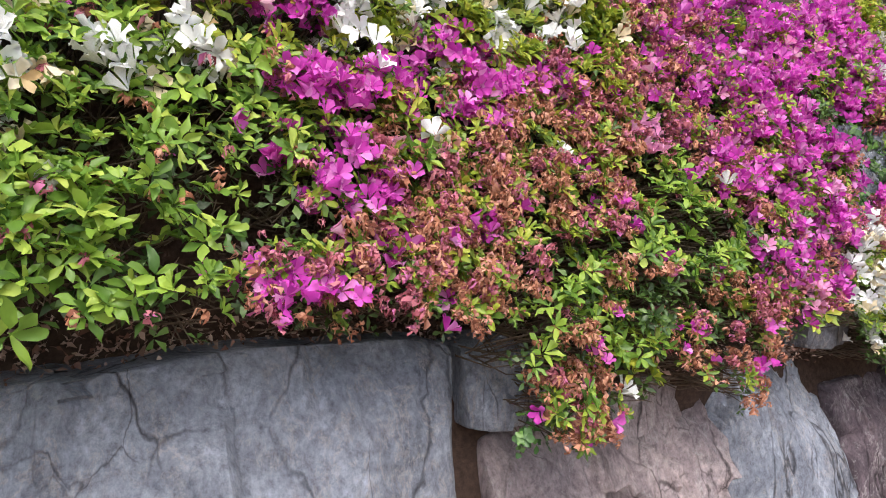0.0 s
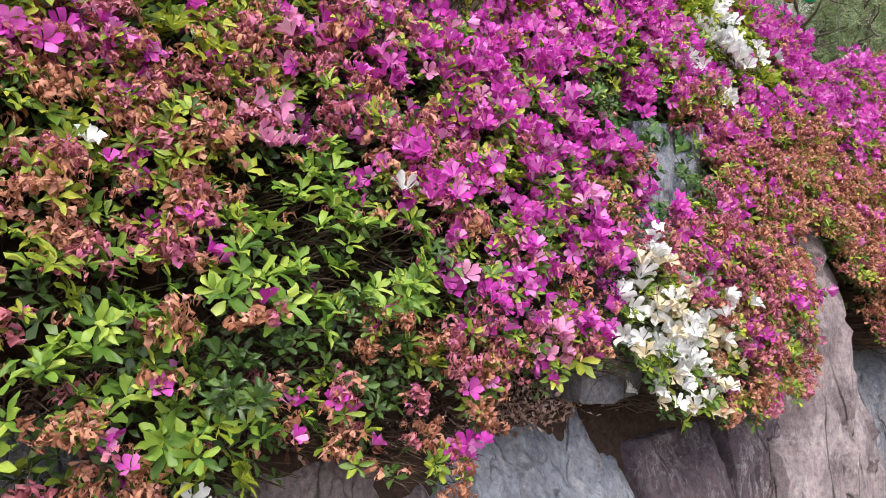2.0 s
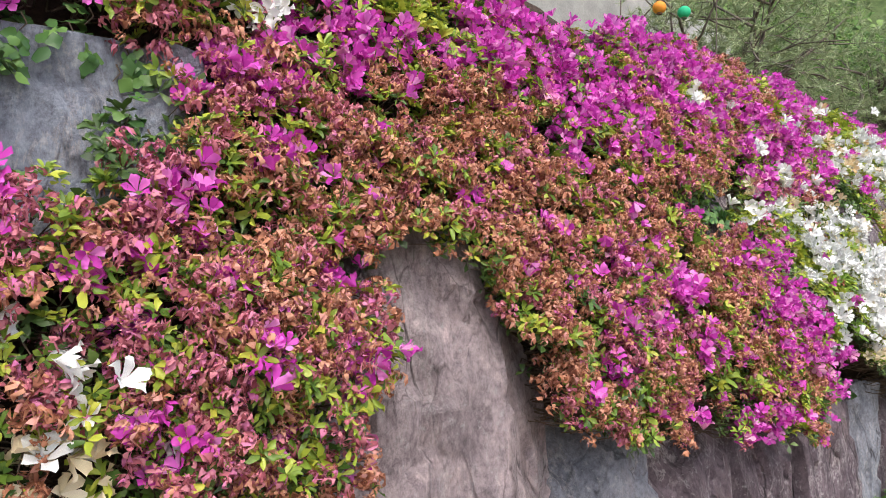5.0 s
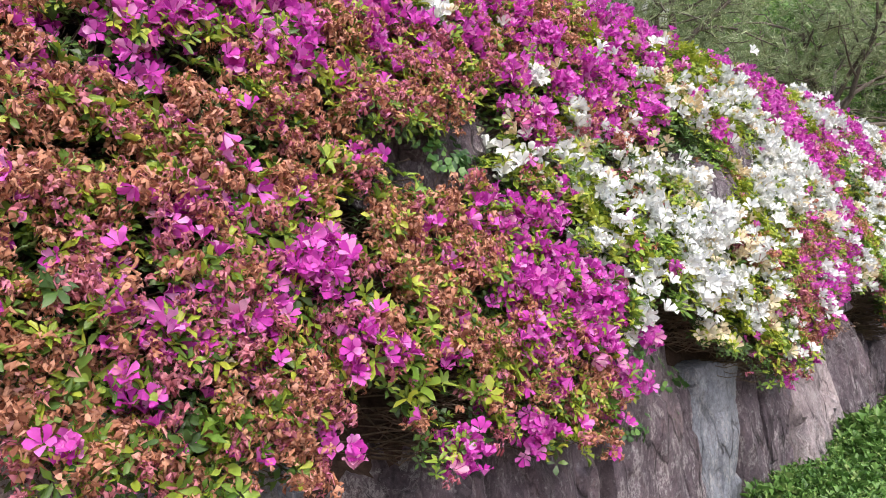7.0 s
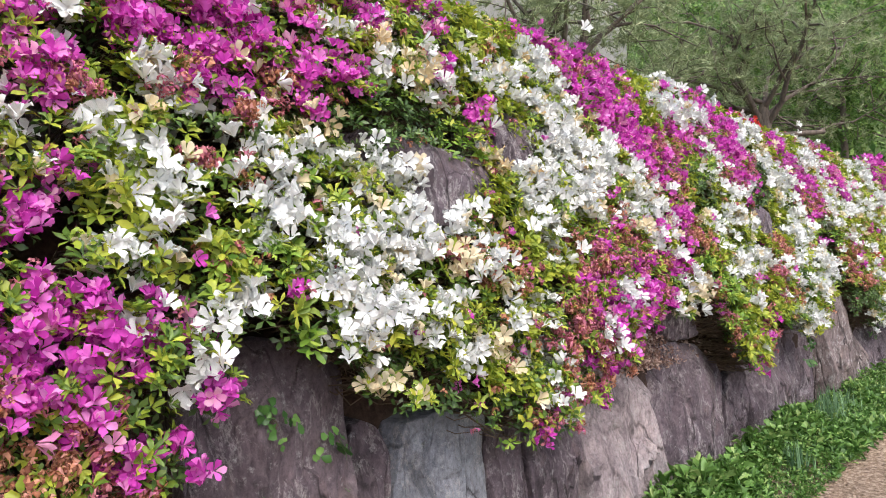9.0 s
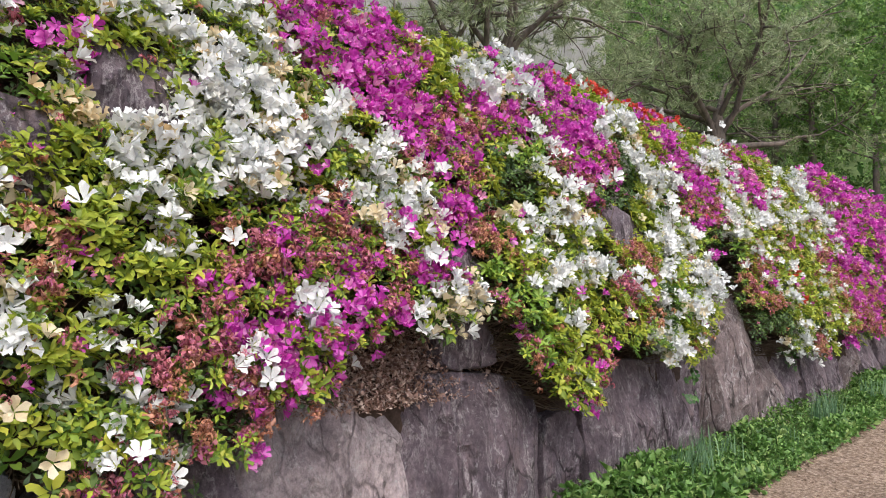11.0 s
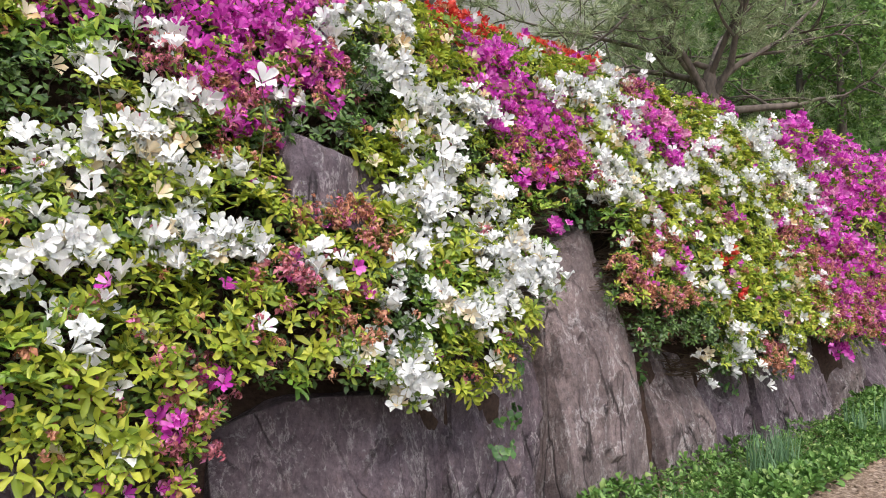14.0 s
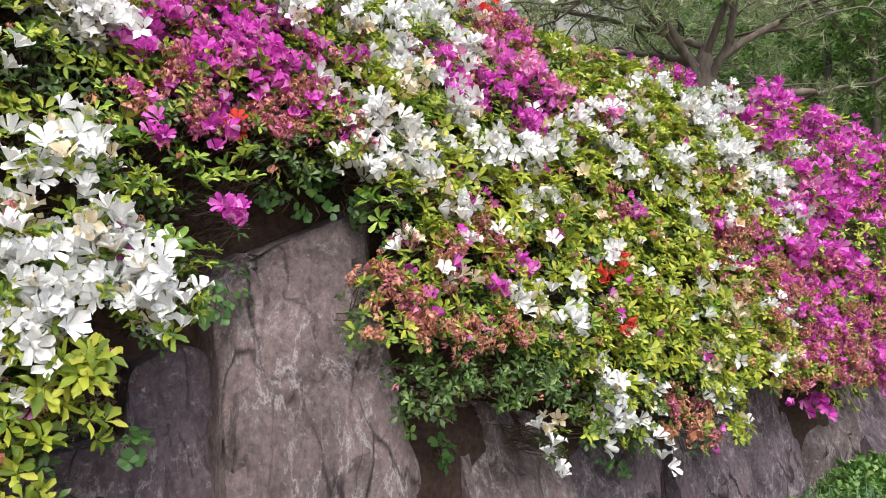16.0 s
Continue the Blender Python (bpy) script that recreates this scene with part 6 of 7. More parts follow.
azalea(12.35, 0.16, 1.94, 0.16, "Y", ((12.43, -0.06, 1.27, 0.16), (12.60, 0.07, 1.59, 0.16), (12.94, 0.07, 1.59, 0.16), (12.60, 0.12, 1.75, 0.16), (12.09, 0.17, 1.91, 0.16), (12.77, 0.17, 1.91, 0.16), (12.94, 0.29, 2.23, 0.16), (12.47, 0.09, 1.73, 0.15), (12.91, 0.14, 1.90, 0.15), (12.38, -0.02, 1.44, 0.14), (11.76, 0.28, 2.28, 0.13), (11.94, 0.29, 2.30, 0.13), (12.82, 0.05, 1.62, 0.13), (12.24, 0.24, 2.18, 0.12), (12.86, -0.03, 1.43, 0.12), (12.57, -0.04, 1.39, 0.12),))
azalea(12.37, 0.09, 1.78, 0.05, "K")
azalea(12.41, -0.08, 1.34, 0.05, "W")
azalea(12.43, 0.43, 2.55, 0.16, "WK", ((12.43, 0.66, 2.87, 0.16), (12.60, 0.66, 2.87, 0.16), (12.50, 0.47, 2.67, 0.15),))
azalea(12.59, 0.43, 2.59, 0.15, "KM")
azalea(12.65, -0.14, 0.68, 0.07, "C")
azalea(12.77, -0.11, 0.95, 0.16, "D", ((13.28, -0.11, 0.95, 0.16), (13.40, -0.14, 0.92, 0.13),))
azalea(12.77, 0.66, 2.87, 0.16, "P", ((12.94, 0.66, 2.87, 0.16), (13.11, 0.66, 2.87, 0.16),))
azalea(12.80, -0.08, 1.29, 0.12, "G", ((12.16, -0.10, 1.26, 0.11),))
azalea(12.84, 0.35, 2.41, 0.17, "M", ((12.65, 0.31, 2.33, 0.16), (12.26, 0.36, 2.39, 0.16), (12.47, 0.32, 2.36, 0.13), (12.35, 0.36, 2.46, 0.09), (12.77, 0.26, 2.23, 0.09),))
azalea(12.90, 0.22, 2.12, 0.13, "W", ((12.67, 0.19, 2.05, 0.12), (13.17, 0.05, 1.65, 0.09), (12.77, 0.09, 1.78, 0.07), (12.65, 0.11, 1.85, 0.06), (12.99, 0.08, 1.76, 0.06),))
azalea(13.03, 0.46, 2.64, 0.18, "K", ((13.48, 0.37, 2.48, 0.15), (12.75, 0.43, 2.60, 0.14), (13.10, 0.34, 2.40, 0.14),))
azalea(13.04, -0.14, 0.73, 0.11, "W", ((13.18, -0.13, 1.13, 0.09), (12.52, -0.10, 1.26, 0.08), (12.68, -0.13, 1.16, 0.08), (12.88, -0.14, 0.73, 0.08), (12.99, -0.11, 1.24, 0.07), (12.90, -0.15, 1.00, 0.07), (12.99, -0.14, 0.89, 0.07), (13.17, -0.15, 0.85, 0.07), (13.27, -0.14, 0.64, 0.07), (12.69, -0.14, 0.62, 0.05),))
azalea(13.11, -0.11, 0.95, 0.16, "Y", ((12.77, -0.10, 1.11, 0.16), (12.94, -0.10, 1.11, 0.16), (13.28, -0.10, 1.11, 0.16), (13.11, -0.06, 1.27, 0.16), (13.28, -0.06, 1.27, 0.16), (13.43, -0.01, 1.48, 0.14), (13.42, -0.12, 1.12, 0.13),))
azalea(13.11, 0.12, 1.75, 0.16, "Y", ((13.79, 0.12, 1.75, 0.16), (13.62, 0.17, 1.91, 0.16), (13.28, 0.23, 2.07, 0.16), (13.62, 0.23, 2.07, 0.16), (13.28, 0.29, 2.23, 0.16), (13.20, 0.17, 1.97, 0.14), (13.56, 0.06, 1.65, 0.14), (13.74, 0.23, 2.15, 0.11), (13.18, 0.27, 2.27, 0.11), (12.60, 0.16, 1.95, 0.11), (13.39, 0.08, 1.73, 0.10),))
azalea(13.15, -0.04, 1.41, 0.09, "R", ((13.04, -0.12, 1.21, 0.05),))
azalea(13.36, 0.13, 1.89, 0.10, "P")
azalea(13.51, -0.13, 0.77, 0.13, "B", ((13.78, -0.13, 0.65, 0.12),))
azalea(13.63, 0.74, 2.96, 0.17, "Y", ((13.65, 0.47, 2.67, 0.16), (13.28, 0.43, 2.55, 0.16), (13.79, 0.43, 2.55, 0.16), (14.13, 0.43, 2.55, 0.16), (13.45, 0.52, 2.71, 0.16), (13.79, 0.52, 2.71, 0.16), (13.96, 0.52, 2.71, 0.16), (14.13, 0.52, 2.71, 0.16), (14.30, 0.52, 2.71, 0.16), (13.28, 0.66, 2.87, 0.16), (13.45, 0.66, 2.87, 0.16), (13.79, 0.66, 2.87, 0.16), (13.96, 0.66, 2.87, 0.16), (14.13, 0.66, 2.87, 0.16), (14.30, 0.66, 2.87, 0.16), (13.70, 0.29, 2.29, 0.12),))
azalea(13.71, -0.14, 0.94, 0.13, "CY")
azalea(13.71, 0.34, 2.41, 0.15, "W", ((13.47, 0.23, 2.14, 0.14), (13.99, 0.25, 2.19, 0.14), (13.89, 0.13, 1.88, 0.12), (13.31, 0.48, 2.71, 0.11), (13.07, 0.21, 2.12, 0.10), (13.36, 0.30, 2.34, 0.10),))
azalea(13.96, -0.06, 1.27, 0.16, "G")
azalea(13.96, 0.07, 1.68, 0.19, "Y", ((14.17, -0.13, 0.98, 0.19), (14.01, 0.35, 2.42, 0.18), (14.34, 0.19, 2.04, 0.17), (13.48, -0.07, 1.30, 0.17), (13.84, -0.01, 1.47, 0.17), (14.23, 0.25, 2.18, 0.16), (13.78, -0.12, 1.15, 0.16), (13.96, -0.11, 0.95, 0.16), (13.62, -0.10, 1.11, 0.16), (13.96, -0.10, 1.11, 0.16), (14.30, -0.10, 1.11, 0.16), (13.28, 0.00, 1.43, 0.16), (13.62, 0.00, 1.43, 0.16), (13.28, 0.07, 1.59, 0.16), (14.13, 0.07, 1.59, 0.16), (13.28, 0.12, 1.75, 0.16),))
azalea(14.00, -0.14, 0.83, 0.08, "W", ((13.80, -0.09, 1.31, 0.06),))
azalea(14.06, -0.13, 0.69, 0.15, "Y")
azalea(14.11, -0.10, 1.24, 0.10, "C")
azalea(14.13, 0.12, 1.75, 0.16, "Y", ((14.13, 0.17, 1.91, 0.16), (14.13, 0.23, 2.07, 0.16), (14.30, 0.36, 2.39, 0.16), (13.90, 0.19, 2.02, 0.15),))
azalea(14.30, 0.43, 2.55, 0.16, "Y", ((14.81, 0.66, 2.87, 0.16),))
azalea(14.49, 0.08, 1.71, 0.16, "P", ((14.64, 0.07, 1.59, 0.16), (14.30, 0.12, 1.75, 0.16), (14.64, 0.12, 1.75, 0.16), (14.81, 0.12, 1.75, 0.16), (14.88, 0.02, 1.55, 0.15),))
azalea(14.56, 0.52, 2.73, 0.25, "W", ((14.73, 0.40, 2.51, 0.25), (15.04, 0.54, 2.76, 0.22), (14.79, 0.30, 2.30, 0.20), (15.09, 0.30, 2.30, 0.18), (13.85, 0.44, 2.64, 0.07),))
azalea(14.57, -0.09, 1.25, 0.20, "YB", ((14.53, 0.15, 1.91, 0.19), (14.32, -0.01, 1.45, 0.18), (14.47, -0.10, 1.11, 0.16), (14.30, -0.06, 1.27, 0.16), (14.13, 0.00, 1.43, 0.16), (14.47, 0.00, 1.43, 0.16), (14.64, 0.00, 1.43, 0.16),))
azalea(14.64, -0.11, 0.95, 0.16, "BY", ((14.50, -0.14, 0.94, 0.15),))
azalea(14.64, 0.23, 2.07, 0.16, "YB")
azalea(14.73, -0.13, 1.10, 0.16, "Y")
azalea(14.81, -0.11, 0.95, 0.16, "P")
azalea(15.00, 0.21, 2.08, 0.18, "Y", ((15.48, 0.46, 2.65, 0.17), (14.98, 0.12, 1.75, 0.16), (14.81, 0.17, 1.91, 0.16), (14.98, 0.17, 1.91, 0.16), (15.32, 0.17, 1.91, 0.16), (15.49, 0.17, 1.91, 0.16), (14.81, 0.23, 2.07, 0.16), (14.47, 0.29, 2.23, 0.16), (15.32, 0.29, 2.23, 0.16), (14.47, 0.36, 2.39, 0.16), (15.32, 0.36, 2.39, 0.16), (15.49, 0.36, 2.39, 0.16), (14.98, 0.43, 2.55, 0.16), (15.15, 0.43, 2.55, 0.16), (15.32, 0.43, 2.55, 0.16), (14.81, 0.52, 2.71, 0.16),))
azalea(15.05, 0.10, 1.79, 0.08, "W")
azalea(15.25, -0.05, 1.33, 0.24, "PM", ((15.83, 0.08, 1.68, 0.24), (15.15, -0.10, 1.11, 0.16),))
azalea(15.32, 0.52, 2.71, 0.16, "Y", ((15.32, 0.66, 2.87, 0.16), (15.49, 0.66, 2.87, 0.16),))
azalea(15.51, 1.25, 3.29, 0.23, "M", ((15.10, 1.25, 3.26, 0.16),))
azalea(15.62, -0.07, 1.25, 0.32, "P", ((15.52, -0.12, 1.01, 0.25), (16.29, 0.03, 1.52, 0.25), (16.02, -0.11, 1.09, 0.24), (14.91, -0.03, 1.40, 0.21), (14.95, -0.13, 1.06, 0.17), (15.24, 0.05, 1.60, 0.16), (15.15, -0.11, 0.95, 0.16), (15.32, -0.11, 0.95, 0.16), (15.32, -0.10, 1.11, 0.16), (15.49, 0.07, 1.59, 0.16), (15.15, 0.12, 1.75, 0.16), (15.32, 0.12, 1.75, 0.16),))
azalea(15.73, 0.36, 2.44, 0.19, "W", ((15.45, 0.23, 2.13, 0.18), (16.00, 0.35, 2.43, 0.15), (15.17, 0.16, 1.97, 0.13), (15.53, 0.09, 1.76, 0.08),))
# shrubs that carry on before the start of the walk
for k, kind in ((0, "G"), (1, "G"), (2, "WG"), (3, "WG")):
    row = [(x, float(np.interp(z, (1.2, 1.6, 2.0, 2.7), (-0.12, 0.02, 0.16, 0.48))), z, 0.24) for z in (1.2 + 0.45 * k, 1.4 + 0.45 * k) for x in np.arange(-6.2, -4.6, 0.3)]
    azalea(*row[0], kind, tuple(row[1:]))


# the magenta bed that goes on past the end of the white shrubs
for i in range(24):
    xa = 15.6 + (i % 8) * 0.95 + rng.uniform(-0.15, 0.15)
    row = i // 8
    za = (1.2, 1.95, 2.62)[row] + rng.uniform(-0.12, 0.12)
    ya = bank_depth(xa, za) - 0.38
    azalea(xa, ya, za, 0.6, "PM" if row == 0 else "M", (), 0.5, 1.6, "magenta azalea bed")
for i in range(10):
    azalea(15.8 + i * 0.8, 1.15 + 0.3 * (i % 2) + rng.uniform(-0.1, 0.1), 2.86 + 0.04 * (i % 3), 0.55, "M", (), 0.45, 1.7, "magenta azalea bed", (0, -0.5, 0.87))
# red azaleas above the crest
for i in range(12):
    xa = 11.5 + i * 0.21
    azalea(xa, 1.75 + 0.35 * (i % 2), 3.48 + 0.14 * (i % 2), 0.36, "R" if i % 4 else "RY", (), 0.8, 1.3, "red azaleas above the bank", (0, -0.6, 0.8))


# ---- foot of the wall ----
def weeds():
    n = 9500
    x = rng.uniform(4.6, 20, n)
    y = -0.74 * rng.uniform(0, 1, n) ** 0.85 + 0.02
    keep = np.array([noise.noise((a * 1.3, b * 2.5, 7)) > -0.60 - 0.4 * (b + 0.4) + max(0.0, 5.6 + b - a) * 1.5 for a, b in zip(x, y)])
    x, y = x[keep], y[keep]
    n = len(x)
    tall = 0.03 + 0.21 * rng.uniform(0, 1, n) * np.clip((y + 0.80) / 0.5, 0.15, 1)
    lush = np.array([0.8 + 0.9 * noise.noise((a * 0.9, b * 2.0, 21)) for a, b in zip(x, y)])
    p = np.stack([x, y, tall * np.clip(lush, 0.5, 1.5) + np.array([ground_height(a, b) for a, b in zip(x, y)])], 1)
    q = rng.normal(0, 0.4, (n, 3)) + (0, -0.15, 1)
    V, F = scatter(WEED, p, q, np.clip(lush, 0.55, 1.35) * rng.uniform(0.045, 0.10, n), None, 0.08)
    tagged(piece("weeds", V, F, WEED_LEAF), "low green weeds along the foot of the wall", "weeds", kind="stuff")


weeds()


def blade_tuft(x, y, h, count=26):
    bits_v, bits_f, o = [], [], 0
    for i in range(count):
        a, s = rng.uniform(0, 2 * math.pi), rng.uniform(0.05, 0.32)
        hh = h * rng.uniform(0.6, 1.05)
        bx, by = rng.normal(0, 0.055, 2)
        w = 0.006
        px, py = -math.sin(a) * w, math.cos(a) * w
        for k, (t, wid) in enumerate(((0, 1.0), (0.5, 0.9), (1.0, 0.1))):
            cx, cy, cz = bx + math.cos(a) * s * h * t * t, by + math.sin(a) * s * h * t * t, hh * t * (1 - 0.15 * t * s)
            bits_v += [(cx - px * wid, cy - py * wid, cz), (cx + px * wid, cy + py * wid, cz)]
        bits_f += [(o, o + 1, o + 3, o + 2), (o + 2, o + 3, o + 5, o + 4)]
        o += 6
    ob = piece("grass_tuft", bits_v, bits_f, BLADE)
    ob.location = (x, y, ground_height(x, y) - 0.01)
    tagged(ob, "upright blue-green tuft of iris leaves", "grass tuft", "tufts by the wall")


for x, y, h in ((9.9, -0.28, 0.27), (10.1, -0.34, 0.25), (10.35, -0.25, 0.28), (10.6, -0.33, 0.22), (12.9, -0.35, 0.27), (13.1, -0.42, 0.28), (13.3, -0.33, 0.24), (14.6, -0.4, 0.28), (15.0, -0.5, 0.26), (16.4, -0.5, 0.3), (8.6, -0.45, 0.2), (11.6, -0.4, 0.18)):
    blade_tuft(x, y, 1.5 * h, 44)


def litter():
    n = 15000
    x = np.concatenate([rng.uniform(-5.5, 14.5, 8000), rng.normal(7.3, 0.45, 5000), rng.normal(-1.35, 0.4, 2000)])
    z0 = np.where(np.arange(n) < 8000, rng.uniform(0.78, 0.98, n), rng.uniform(0.60, 0.98, n))
    y = np.array([bank_depth(a, b) for a, b in zip(x, z0)]) + rng.normal(-0.02, 0.05, n)
    p = np.stack([x, y - 0.05, z0 + 0.0], 1)
    V, F = scatter(plain_whorl(2), p, rng.normal(0, 0.6, (n, 3)) + (0, -0.5, 0.8), rng.uniform(0.015, 0.036, n), None, 0.12)
    tagged(piece("leaf_litter", V, F, LITTER), "dry brown fallen leaves on the ledge", "leaf litter", kind="stuff")


litter()


# ---- beyond the bank: pine, trees, walls ----
def branch(bits, ends, p, d, length, radius, level, levels, droop=0.0):
    pts, rad = [np.array(p)], [radius]
    d = np.array(d, float)
    for i in range(4):
        d = d + rng.normal(0, 0.26 if level else 0.12, 3) + (0, 0, -droop)
        d /= np.linalg.norm(d)
        pts.append(pts[-1] + d * length / 4)
        rad.append(radius * (1 - 0.18 * (i + 1)))
    bits.append(tube(pts, rad, 6 if level < 2 else 4))
    if level >= levels:
        ends.append((pts[-1], d))
        ends.append((pts[2], d))
        return
    for k in range(4 if level else 9):
        t = rng.uniform(0.3, 1.0)
        j = min(int(t * 4), 3)
        base = pts[j] + (pts[j + 1] - pts[j]) * (t * 4 - j)
        nd = d * 0.6 + rng.normal(0, 0.75, 3)
        nd[2] = abs(nd[2]) * 0.4 if level == 0 else nd[2] * 0.5 + 0.1
        branch(bits, ends, base, nd / np.linalg.norm(nd), length * rng.uniform(0.5, 0.72), radius * 0.5, level + 1, levels, droop * 1.2)


def needle_tuft():
    V, F = [], []
    for i in range(28):
        a, e = i * 2.4, 0.05 + 0.9 * ((i * 29) % 28) / 28
        c = math.sqrt(1 - (e * 0.8) ** 2)
        dx, dy, dz = math.cos(a) * c, math.sin(a) * c, e * 0.9
        o = len(V)
        V += [(0.011 * -math.sin(a), 0.011 * math.cos(a), 0), (-0.011 * -math.sin(a), -0.011 * math.cos(a), 0), (dx, dy, dz)]
        F += [(o, o + 1, o + 2)]
    return V, F


def pine(x, y, z, height, spread, seed, label):
    """A low pine that forks near the ground into fanning, twisted stems."""
    global rng
    keep, rng = rng, np.random.default_rng(seed)
    tree = new("pine_tree")
    tree.location = (x, y, z)
    tagged(tree, label, "pine tree", "pines on the hillside")
    tv, tf = tube([(0, 0, -0.9), (0.03, 0.01, 0.0), (0.10, 0.0, 0.45), (0.06, 0.02, 0.95), (0.12, 0.03, 1.3)], [0.25, 0.20, 0.17, 0.14, 0.09], 12)
    piece("trunk", tv, tf, PINE_BARK, tree)
    ends = []
    for k in range(10):
        limb_bits = []
        a = k * 2.4 + rng.uniform(-0.3, 0.3)
        low = k % 3 == 0
        base = np.array([0.08, 0.02, 0.45 + 0.09 * k])
        branch(limb_bits, ends, base, (math.cos(a), math.sin(a), 0.30 if low else rng.uniform(0.7, 1.9)), (spread if low else height * 0.62) * rng.uniform(0.8, 1.05), 0.085 - 0.003 * k, 1, 3)
        V, F = joined(limb_bits)
        piece("limb", V, F, PINE_BARK, tree)
    ends = [e for e in ends if e[0][2] > 1.3 or math.hypot(e[0][0], e[0][1]) > 1.8]
    P0 = np.array([e[0] for e in ends])
    D0 = np.array([e[1] for e in ends])
    pick = np.repeat(np.arange(len(P0)), 5)
    pts = P0[pick] + rng.normal(0, 0.22, (len(pick), 3))
    nor = D0[pick] * 0.6 + rng.normal(0, 0.4, (len(pick), 3)) + (0, 0, 0.4)
    V, F = scatter(needle_tuft(), pts, nor, rng.uniform(0.14, 0.27, len(pts)), None, 0.03)
    piece("crown", V, F, NEEDLE, tree, kind="stuff")
    rng = keep


pine(19.6, 3.55, 4.0, 5.2, 4.0, 3, "spreading pine with bare twisted lower limbs")
pine(14.0, 5.2, 4.1, 4.8, 3.0, 8, "pine on the grassy hillside")
pine(27.0, 9.0, 4.8, 5.5, 3.4, 5, "dense pine standing behind the bank")


def broadleaf(x, y, z, height, radius, seed, mat, label):
    global rng
    keep, rng = rng, np.random.default_rng(seed)
    tree = new("broadleaf_tree")
    tree.location = (x, y, z)
    tagged(tree, label, "tree", "trees on the hillside")
    bits, ends = [], []
    tv, tf = tube([(0, 0, -0.3), (0.05, 0.02, height * 0.4), (-0.05, 0.04, height * 0.85)], [0.13, 0.09, 0.03], 8)
    piece("trunk", tv, tf, PINE_BARK, tree)
    for k in range(9):
        t = 0.3 + 0.06 * k
        a = k * 2.4
        branch(bits, ends, np.array([0, 0, t * height]), (math.cos(a), math.sin(a), 0.5), radius * 0.9, 0.04, 1, 3)
    V, F = joined(bits)
    piece("branch_system", V, F, PINE_BARK, tree)
    cl = np.array([e[0] for e in ends])
    n = 3000
    pick = rng.integers(0, len(cl), n)
    p = cl[pick] + rng.normal(0, 0.26, (n, 3))
    V, F = scatter(plain_whorl(4), p, rng.normal(0, 0.6, (n, 3)) + (0, -0.3, 0.7), rng.uniform(0.10, 0.18, n), None, 0.06)
    piece("crown", V, F, mat, tree, kind="stuff")
    rng = keep


for i, (x, y, h, r) in enumerate(((25, 3.2, 5.0, 2.3), (26, 4.5, 6.0, 2.6), (27, 9, 7.0, 3.0), (31, 3, 6.5, 3.0), (31, -0.5, 5.5, 2.6), (5, 11, 5.0, 2.4), (34, 8, 8.0, 3.4), (3.0, 7.0, 5.0, 2.5))):
    broadleaf(x, y, top_height(x, y) if y > 1.3 else 2.6, h, r, 20 + i, TREE_LEAF, "leafy green tree on the hillside")

# pale masonry retaining wall up the hillside
V = []
for k in range(2):
    for x in np.linspace(-2, 34, 61):
        for z in np.linspace(0, 1, 7):
            y = 14.0 + 0.06 * (x - 15) + 0.5 * k
            V.append((x, y + 0.03 * noise.noise((x * 2, z * 9, k)), 4.8 + z * (10.5 - 0.02 * x)))
F = []
for k in range(2):
    for i in range(60):
        for j in range(6):
            o = k * 427 + i * 7 + j
            F.append((o, o + 7, o + 8, o + 1))
for i in range(60):
    F.append((i * 7 + 6, i * 7 + 13, 427 + i * 7 + 13, 427 + i * 7 + 6))
tagged(piece("retaining_wall", V, F, CONCRETE), "pale grey masonry wall on the hillside", "wall", kind="structure")

# wooded hill that closes the place all round
def hill_point(u, v):
    """u: along the arc, v: up the slope."""
    a = radians(150 - 200 * u)
    reach = 38 + 34 * v + 3 * noise.noise((u * 14, v * 3, 1))
    return (8 + reach * math.cos(a), -2 + reach * math.sin(a), 1.5 + 42 * v + 2.5 * noise.noise((u * 22, v * 4, 4)))


V = [hill_point(i / 99, j / 9) for j in range(10) for i in range(100)]
F = [(j * 100 + i, j * 100 + i + 1, (j + 1) * 100 + i + 1, (j + 1) * 100 + i) for j in range(9) for i in range(99)]
tagged(piece("backdrop", V, F, HILL), "wooded green hill in the distance", "hill", kind="structure")
n = 11000
P = np.array([hill_point(a, b) for a, b in zip(rng.uniform(0.1, 0.95, n), rng.uniform(0, 0.75, n))]) + rng.normal(0, 0.7, (n, 3))
V, F = scatter(plain_whorl(4), P, rng.normal(0, 0.5, (n, 3)) + (-0.5, -0.6, 0.6), rng.uniform(0.4, 0.95, n), None, 0.1)
tagged(piece("distant_woods", V, F, TREE_LEAF), "distant woods covering the hill", "woods", kind="stuff")


def pebbles():
    n = 5200
    V0 = [(1, 0, 0), (0, 1, 0), (-1, 0, 0), (0, -1, 0), (0, 0, 0.7), (0.6, 0.6, 0.35), (-0.6, 0.6, 0.35), (-0.6, -0.6, 0.35), (0.6, -0.6, 0.35)]
    F0 = [(0, 5, 8), (5, 1, 6), (6, 2, 7), (7, 3, 8), (4, 5, 6), (4, 6, 7), (4, 7, 8), (4, 8, 5), (0, 1, 5), (1, 2, 6), (2, 3, 7), (3, 0, 8)]
    x, y = rng.uniform(6, 17, n), rng.uniform(-2.4, -0.5, n)
    P = np.stack([x, y, np.array([ground_height(a, b) for a, b in zip(x, y)]) - 0.001], 1)
    V, F = scatter((V0, F0), P, np.tile((0, 0, 1.0), (n, 1)), rng.uniform(0.005, 0.02, n), None, 0.15)
    tagged(piece("pebbles", V, F, PATH_DIRT, smooth=False), "loose small pebbles on the footpath", "pebbles", kind="stuff")


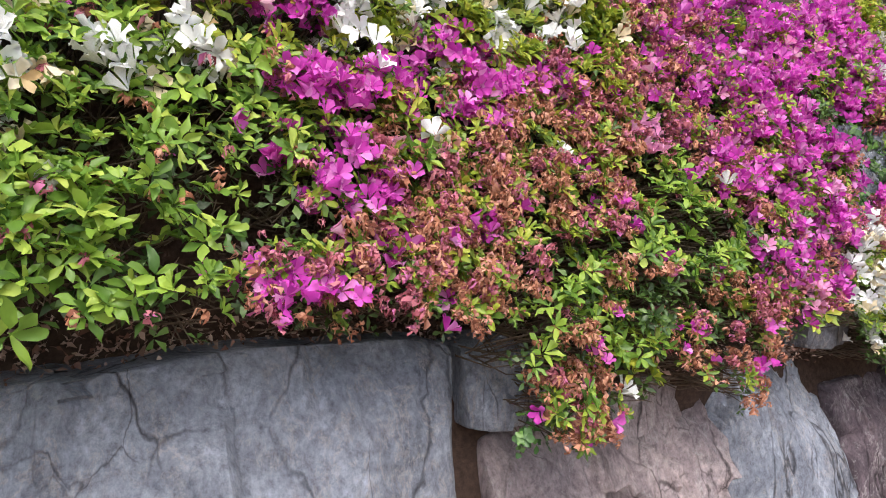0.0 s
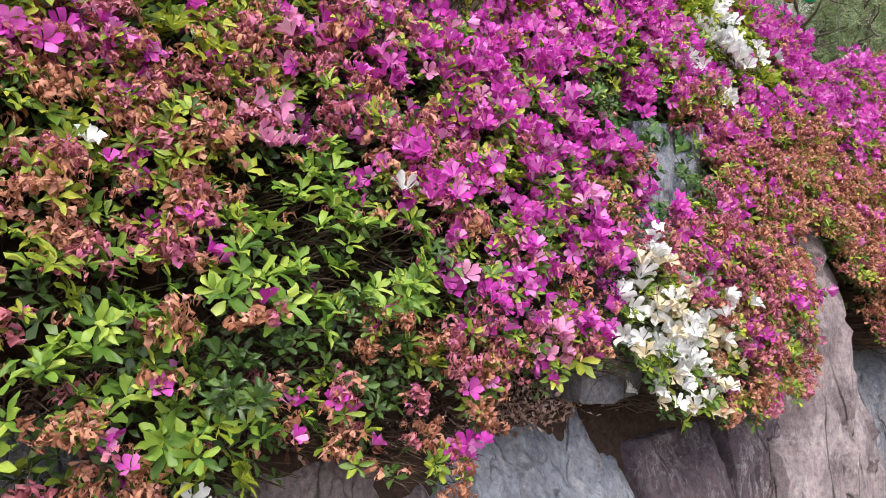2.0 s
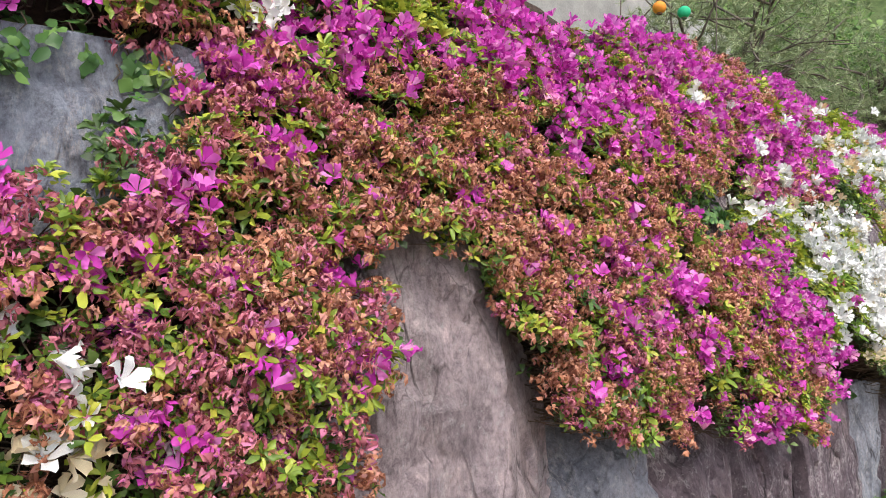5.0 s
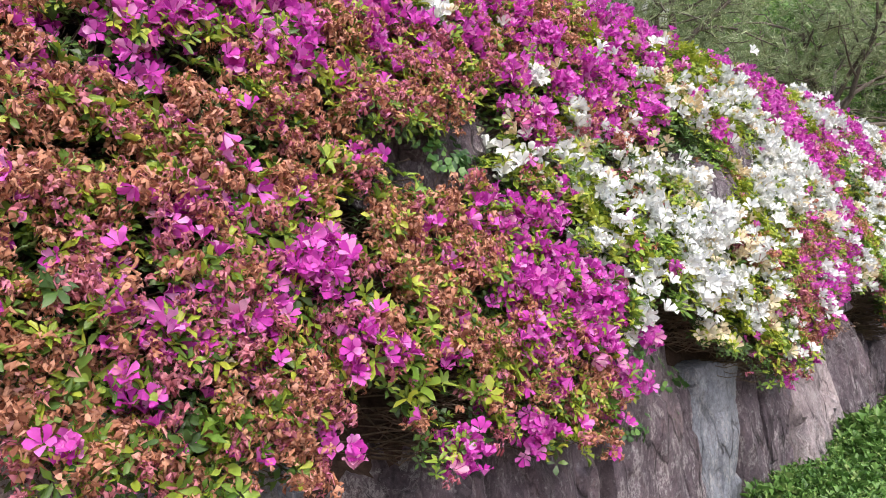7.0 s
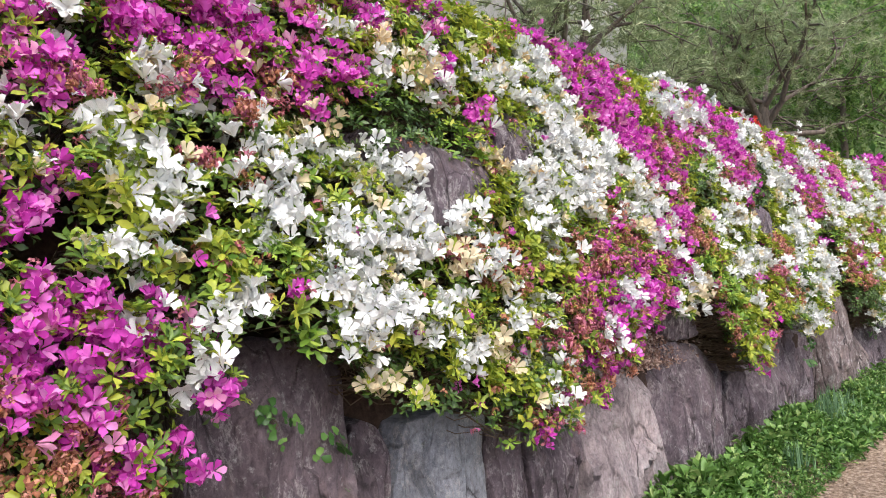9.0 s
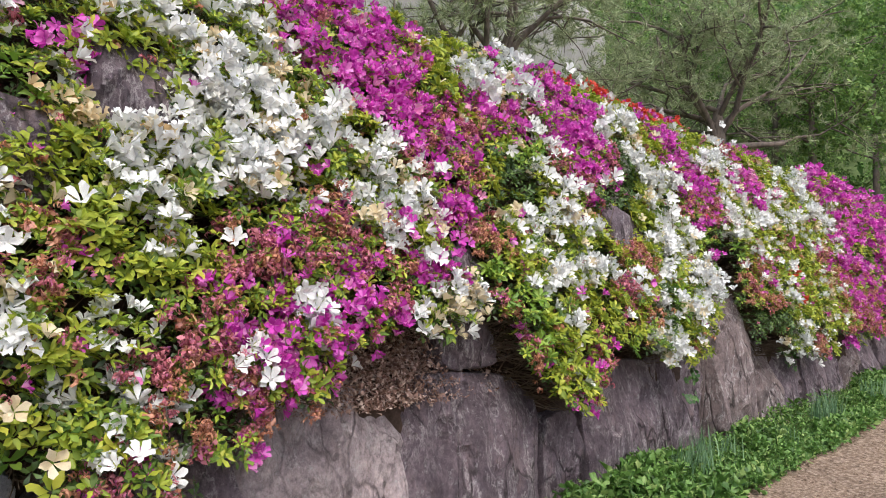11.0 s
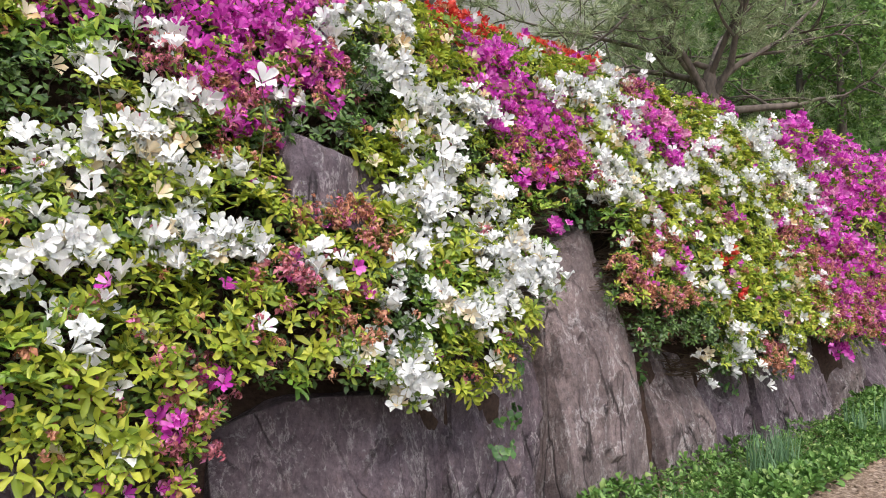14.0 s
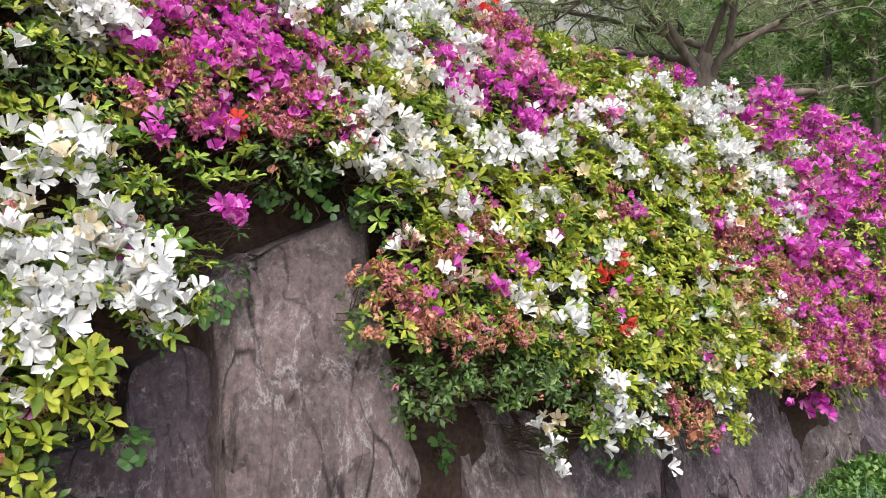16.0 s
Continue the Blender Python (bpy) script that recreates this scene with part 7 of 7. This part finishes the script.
pebbles()


# single white blossoms that stand out on long stalks
def sprig(x, y, z, drop):
    plant = new("white_sprig")
    plant.location = (x, y, z)
    tagged(plant, "single white blossom on a thin bare stalk", "blossom", "white sprigs above the shrubs")
    v, f = tube([(0.02, 0.06, -drop), (0.03, 0.02, -drop * 0.5), (0, 0.02, 0)], [0.003, 0.0025, 0.002], 4)
    piece("stalk", v, f, TWIG, plant)
    v, f = scatter(STAR, np.zeros((1, 3)), np.array([[-0.3, -0.9, 0.3]]), [0.058], None, 0.04)
    piece("blossom", v, f, WHITE, plant)
    v, f = scatter(WHORL, np.array([[0.02, 0.03, -drop * 0.6]]), np.array([[0, -0.4, 0.8]]), [0.035], None, 0.04)
    piece("leaf_ring", v, f, LEAF_YELLOW, plant)


for x, y, z, drop in ((7.48, 0.68, 3.22, 0.4), (9.86, 0.77, 3.19, 0.4), (13.71, 1.02, 3.45, 0.45), (8.61, 0.07, 2.01, 0.4), (9.18, -0.1, 2.06, 0.35), (10.07, 0.10, 2.02, 0.3), (10.19, -0.04, 1.91, 0.3), (10.25, 0.02, 2.03, 0.35)):
    sprig(x, y, z, drop)


# coloured lanterns on a line above the hillside
def lantern(x, y, z, colour, word):
    m, n, l, b = material("lantern_" + word, 0.6, 0.2)
    f = noise_tex(n, l, 30, 4)
    l.new(ramp(n, l, f, [(0.3, tuple(c * 0.85 for c in colour)), (0.7, colour)]), b.inputs["Base Color"])
    thing = new("paper_lantern")
    thing.location = (x, y, z)
    tagged(thing, word + " round ribbed paper lantern hanging from a line", "lantern", "lanterns on the line")
    V, F = [], []
    for j in range(13):
        t = math.pi * (0.08 + 0.84 * j / 12)
        for i in range(20):
            a = 2 * math.pi * i / 20
            r = 0.105 * math.sin(t) * (1 + 0.03 * (j % 2))
            V.append((r * math.cos(a), r * math.sin(a), 0.10 * math.cos(t)))
    F = [(j * 20 + i, j * 20 + (i + 1) % 20, (j + 1) * 20 + (i + 1) % 20, (j + 1) * 20 + i) for j in range(12) for i in range(20)]
    piece("shade", V, F, m, thing)
    for name, zz in (("top_ring", 0.095), ("bottom_ring", -0.11)):
        v, f = tube([(0, 0, zz), (0, 0, zz + 0.02)], [0.045, 0.045], 12)
        piece(name, v, f, TWIG, thing)
    v, f = tube([(0, 0, 0.11), (0, 0, 0.26)], [0.004, 0.004], 4)
    piece("cord", v, f, TWIG, thing)


line = new("lantern_line")
line.location = (7.7, 4.02, 3.7)
tagged(line, "slack cord strung between two thin posts", "line")
v, f = tube([(0, 0, 2.15), (0.8, 0, 2.2), (1.8, 0, 2.4), (2.9, 0, 2.75)], [0.006] * 4, 4)
piece("cord", v, f, TWIG, line)
for px, hz in ((0, 2.2), (2.9, 2.8)):
    v, f = tube([(px, 0, -0.4), (px, 0, hz)], [0.012, 0.01], 8)
    piece("post", v, f, PINE_BARK, line)
lantern(8.75, 4.02, 5.72, (0.75, 0.28, 0.04), "orange")
lantern(9.5, 4.02, 5.86, (0.03, 0.45, 0.22), "green")


# small creepers on the wall stones
for x, y, z, r in ((4.30, -0.02, 0.72, 0.07), (4.18, -0.02, 0.40, 0.08), (4.55, -0.02, 0.60, 0.06), (4.62, -0.02, 0.36, 0.06), (10.86, 0.02, 0.78, 0.06), (10.80, 0.02, 0.52, 0.07), (10.74, 0.0, 0.34, 0.06), (12.2, 0.12, 0.62, 0.06), (13.3, 0.0, 0.55, 0.13), (11.15, 0.1, 1.32, 0.10), (11.75, 0.22, 1.78, 0.13), (11.5, 0.24, 1.76, 0.13)):
    ivy(x, y, z, r)
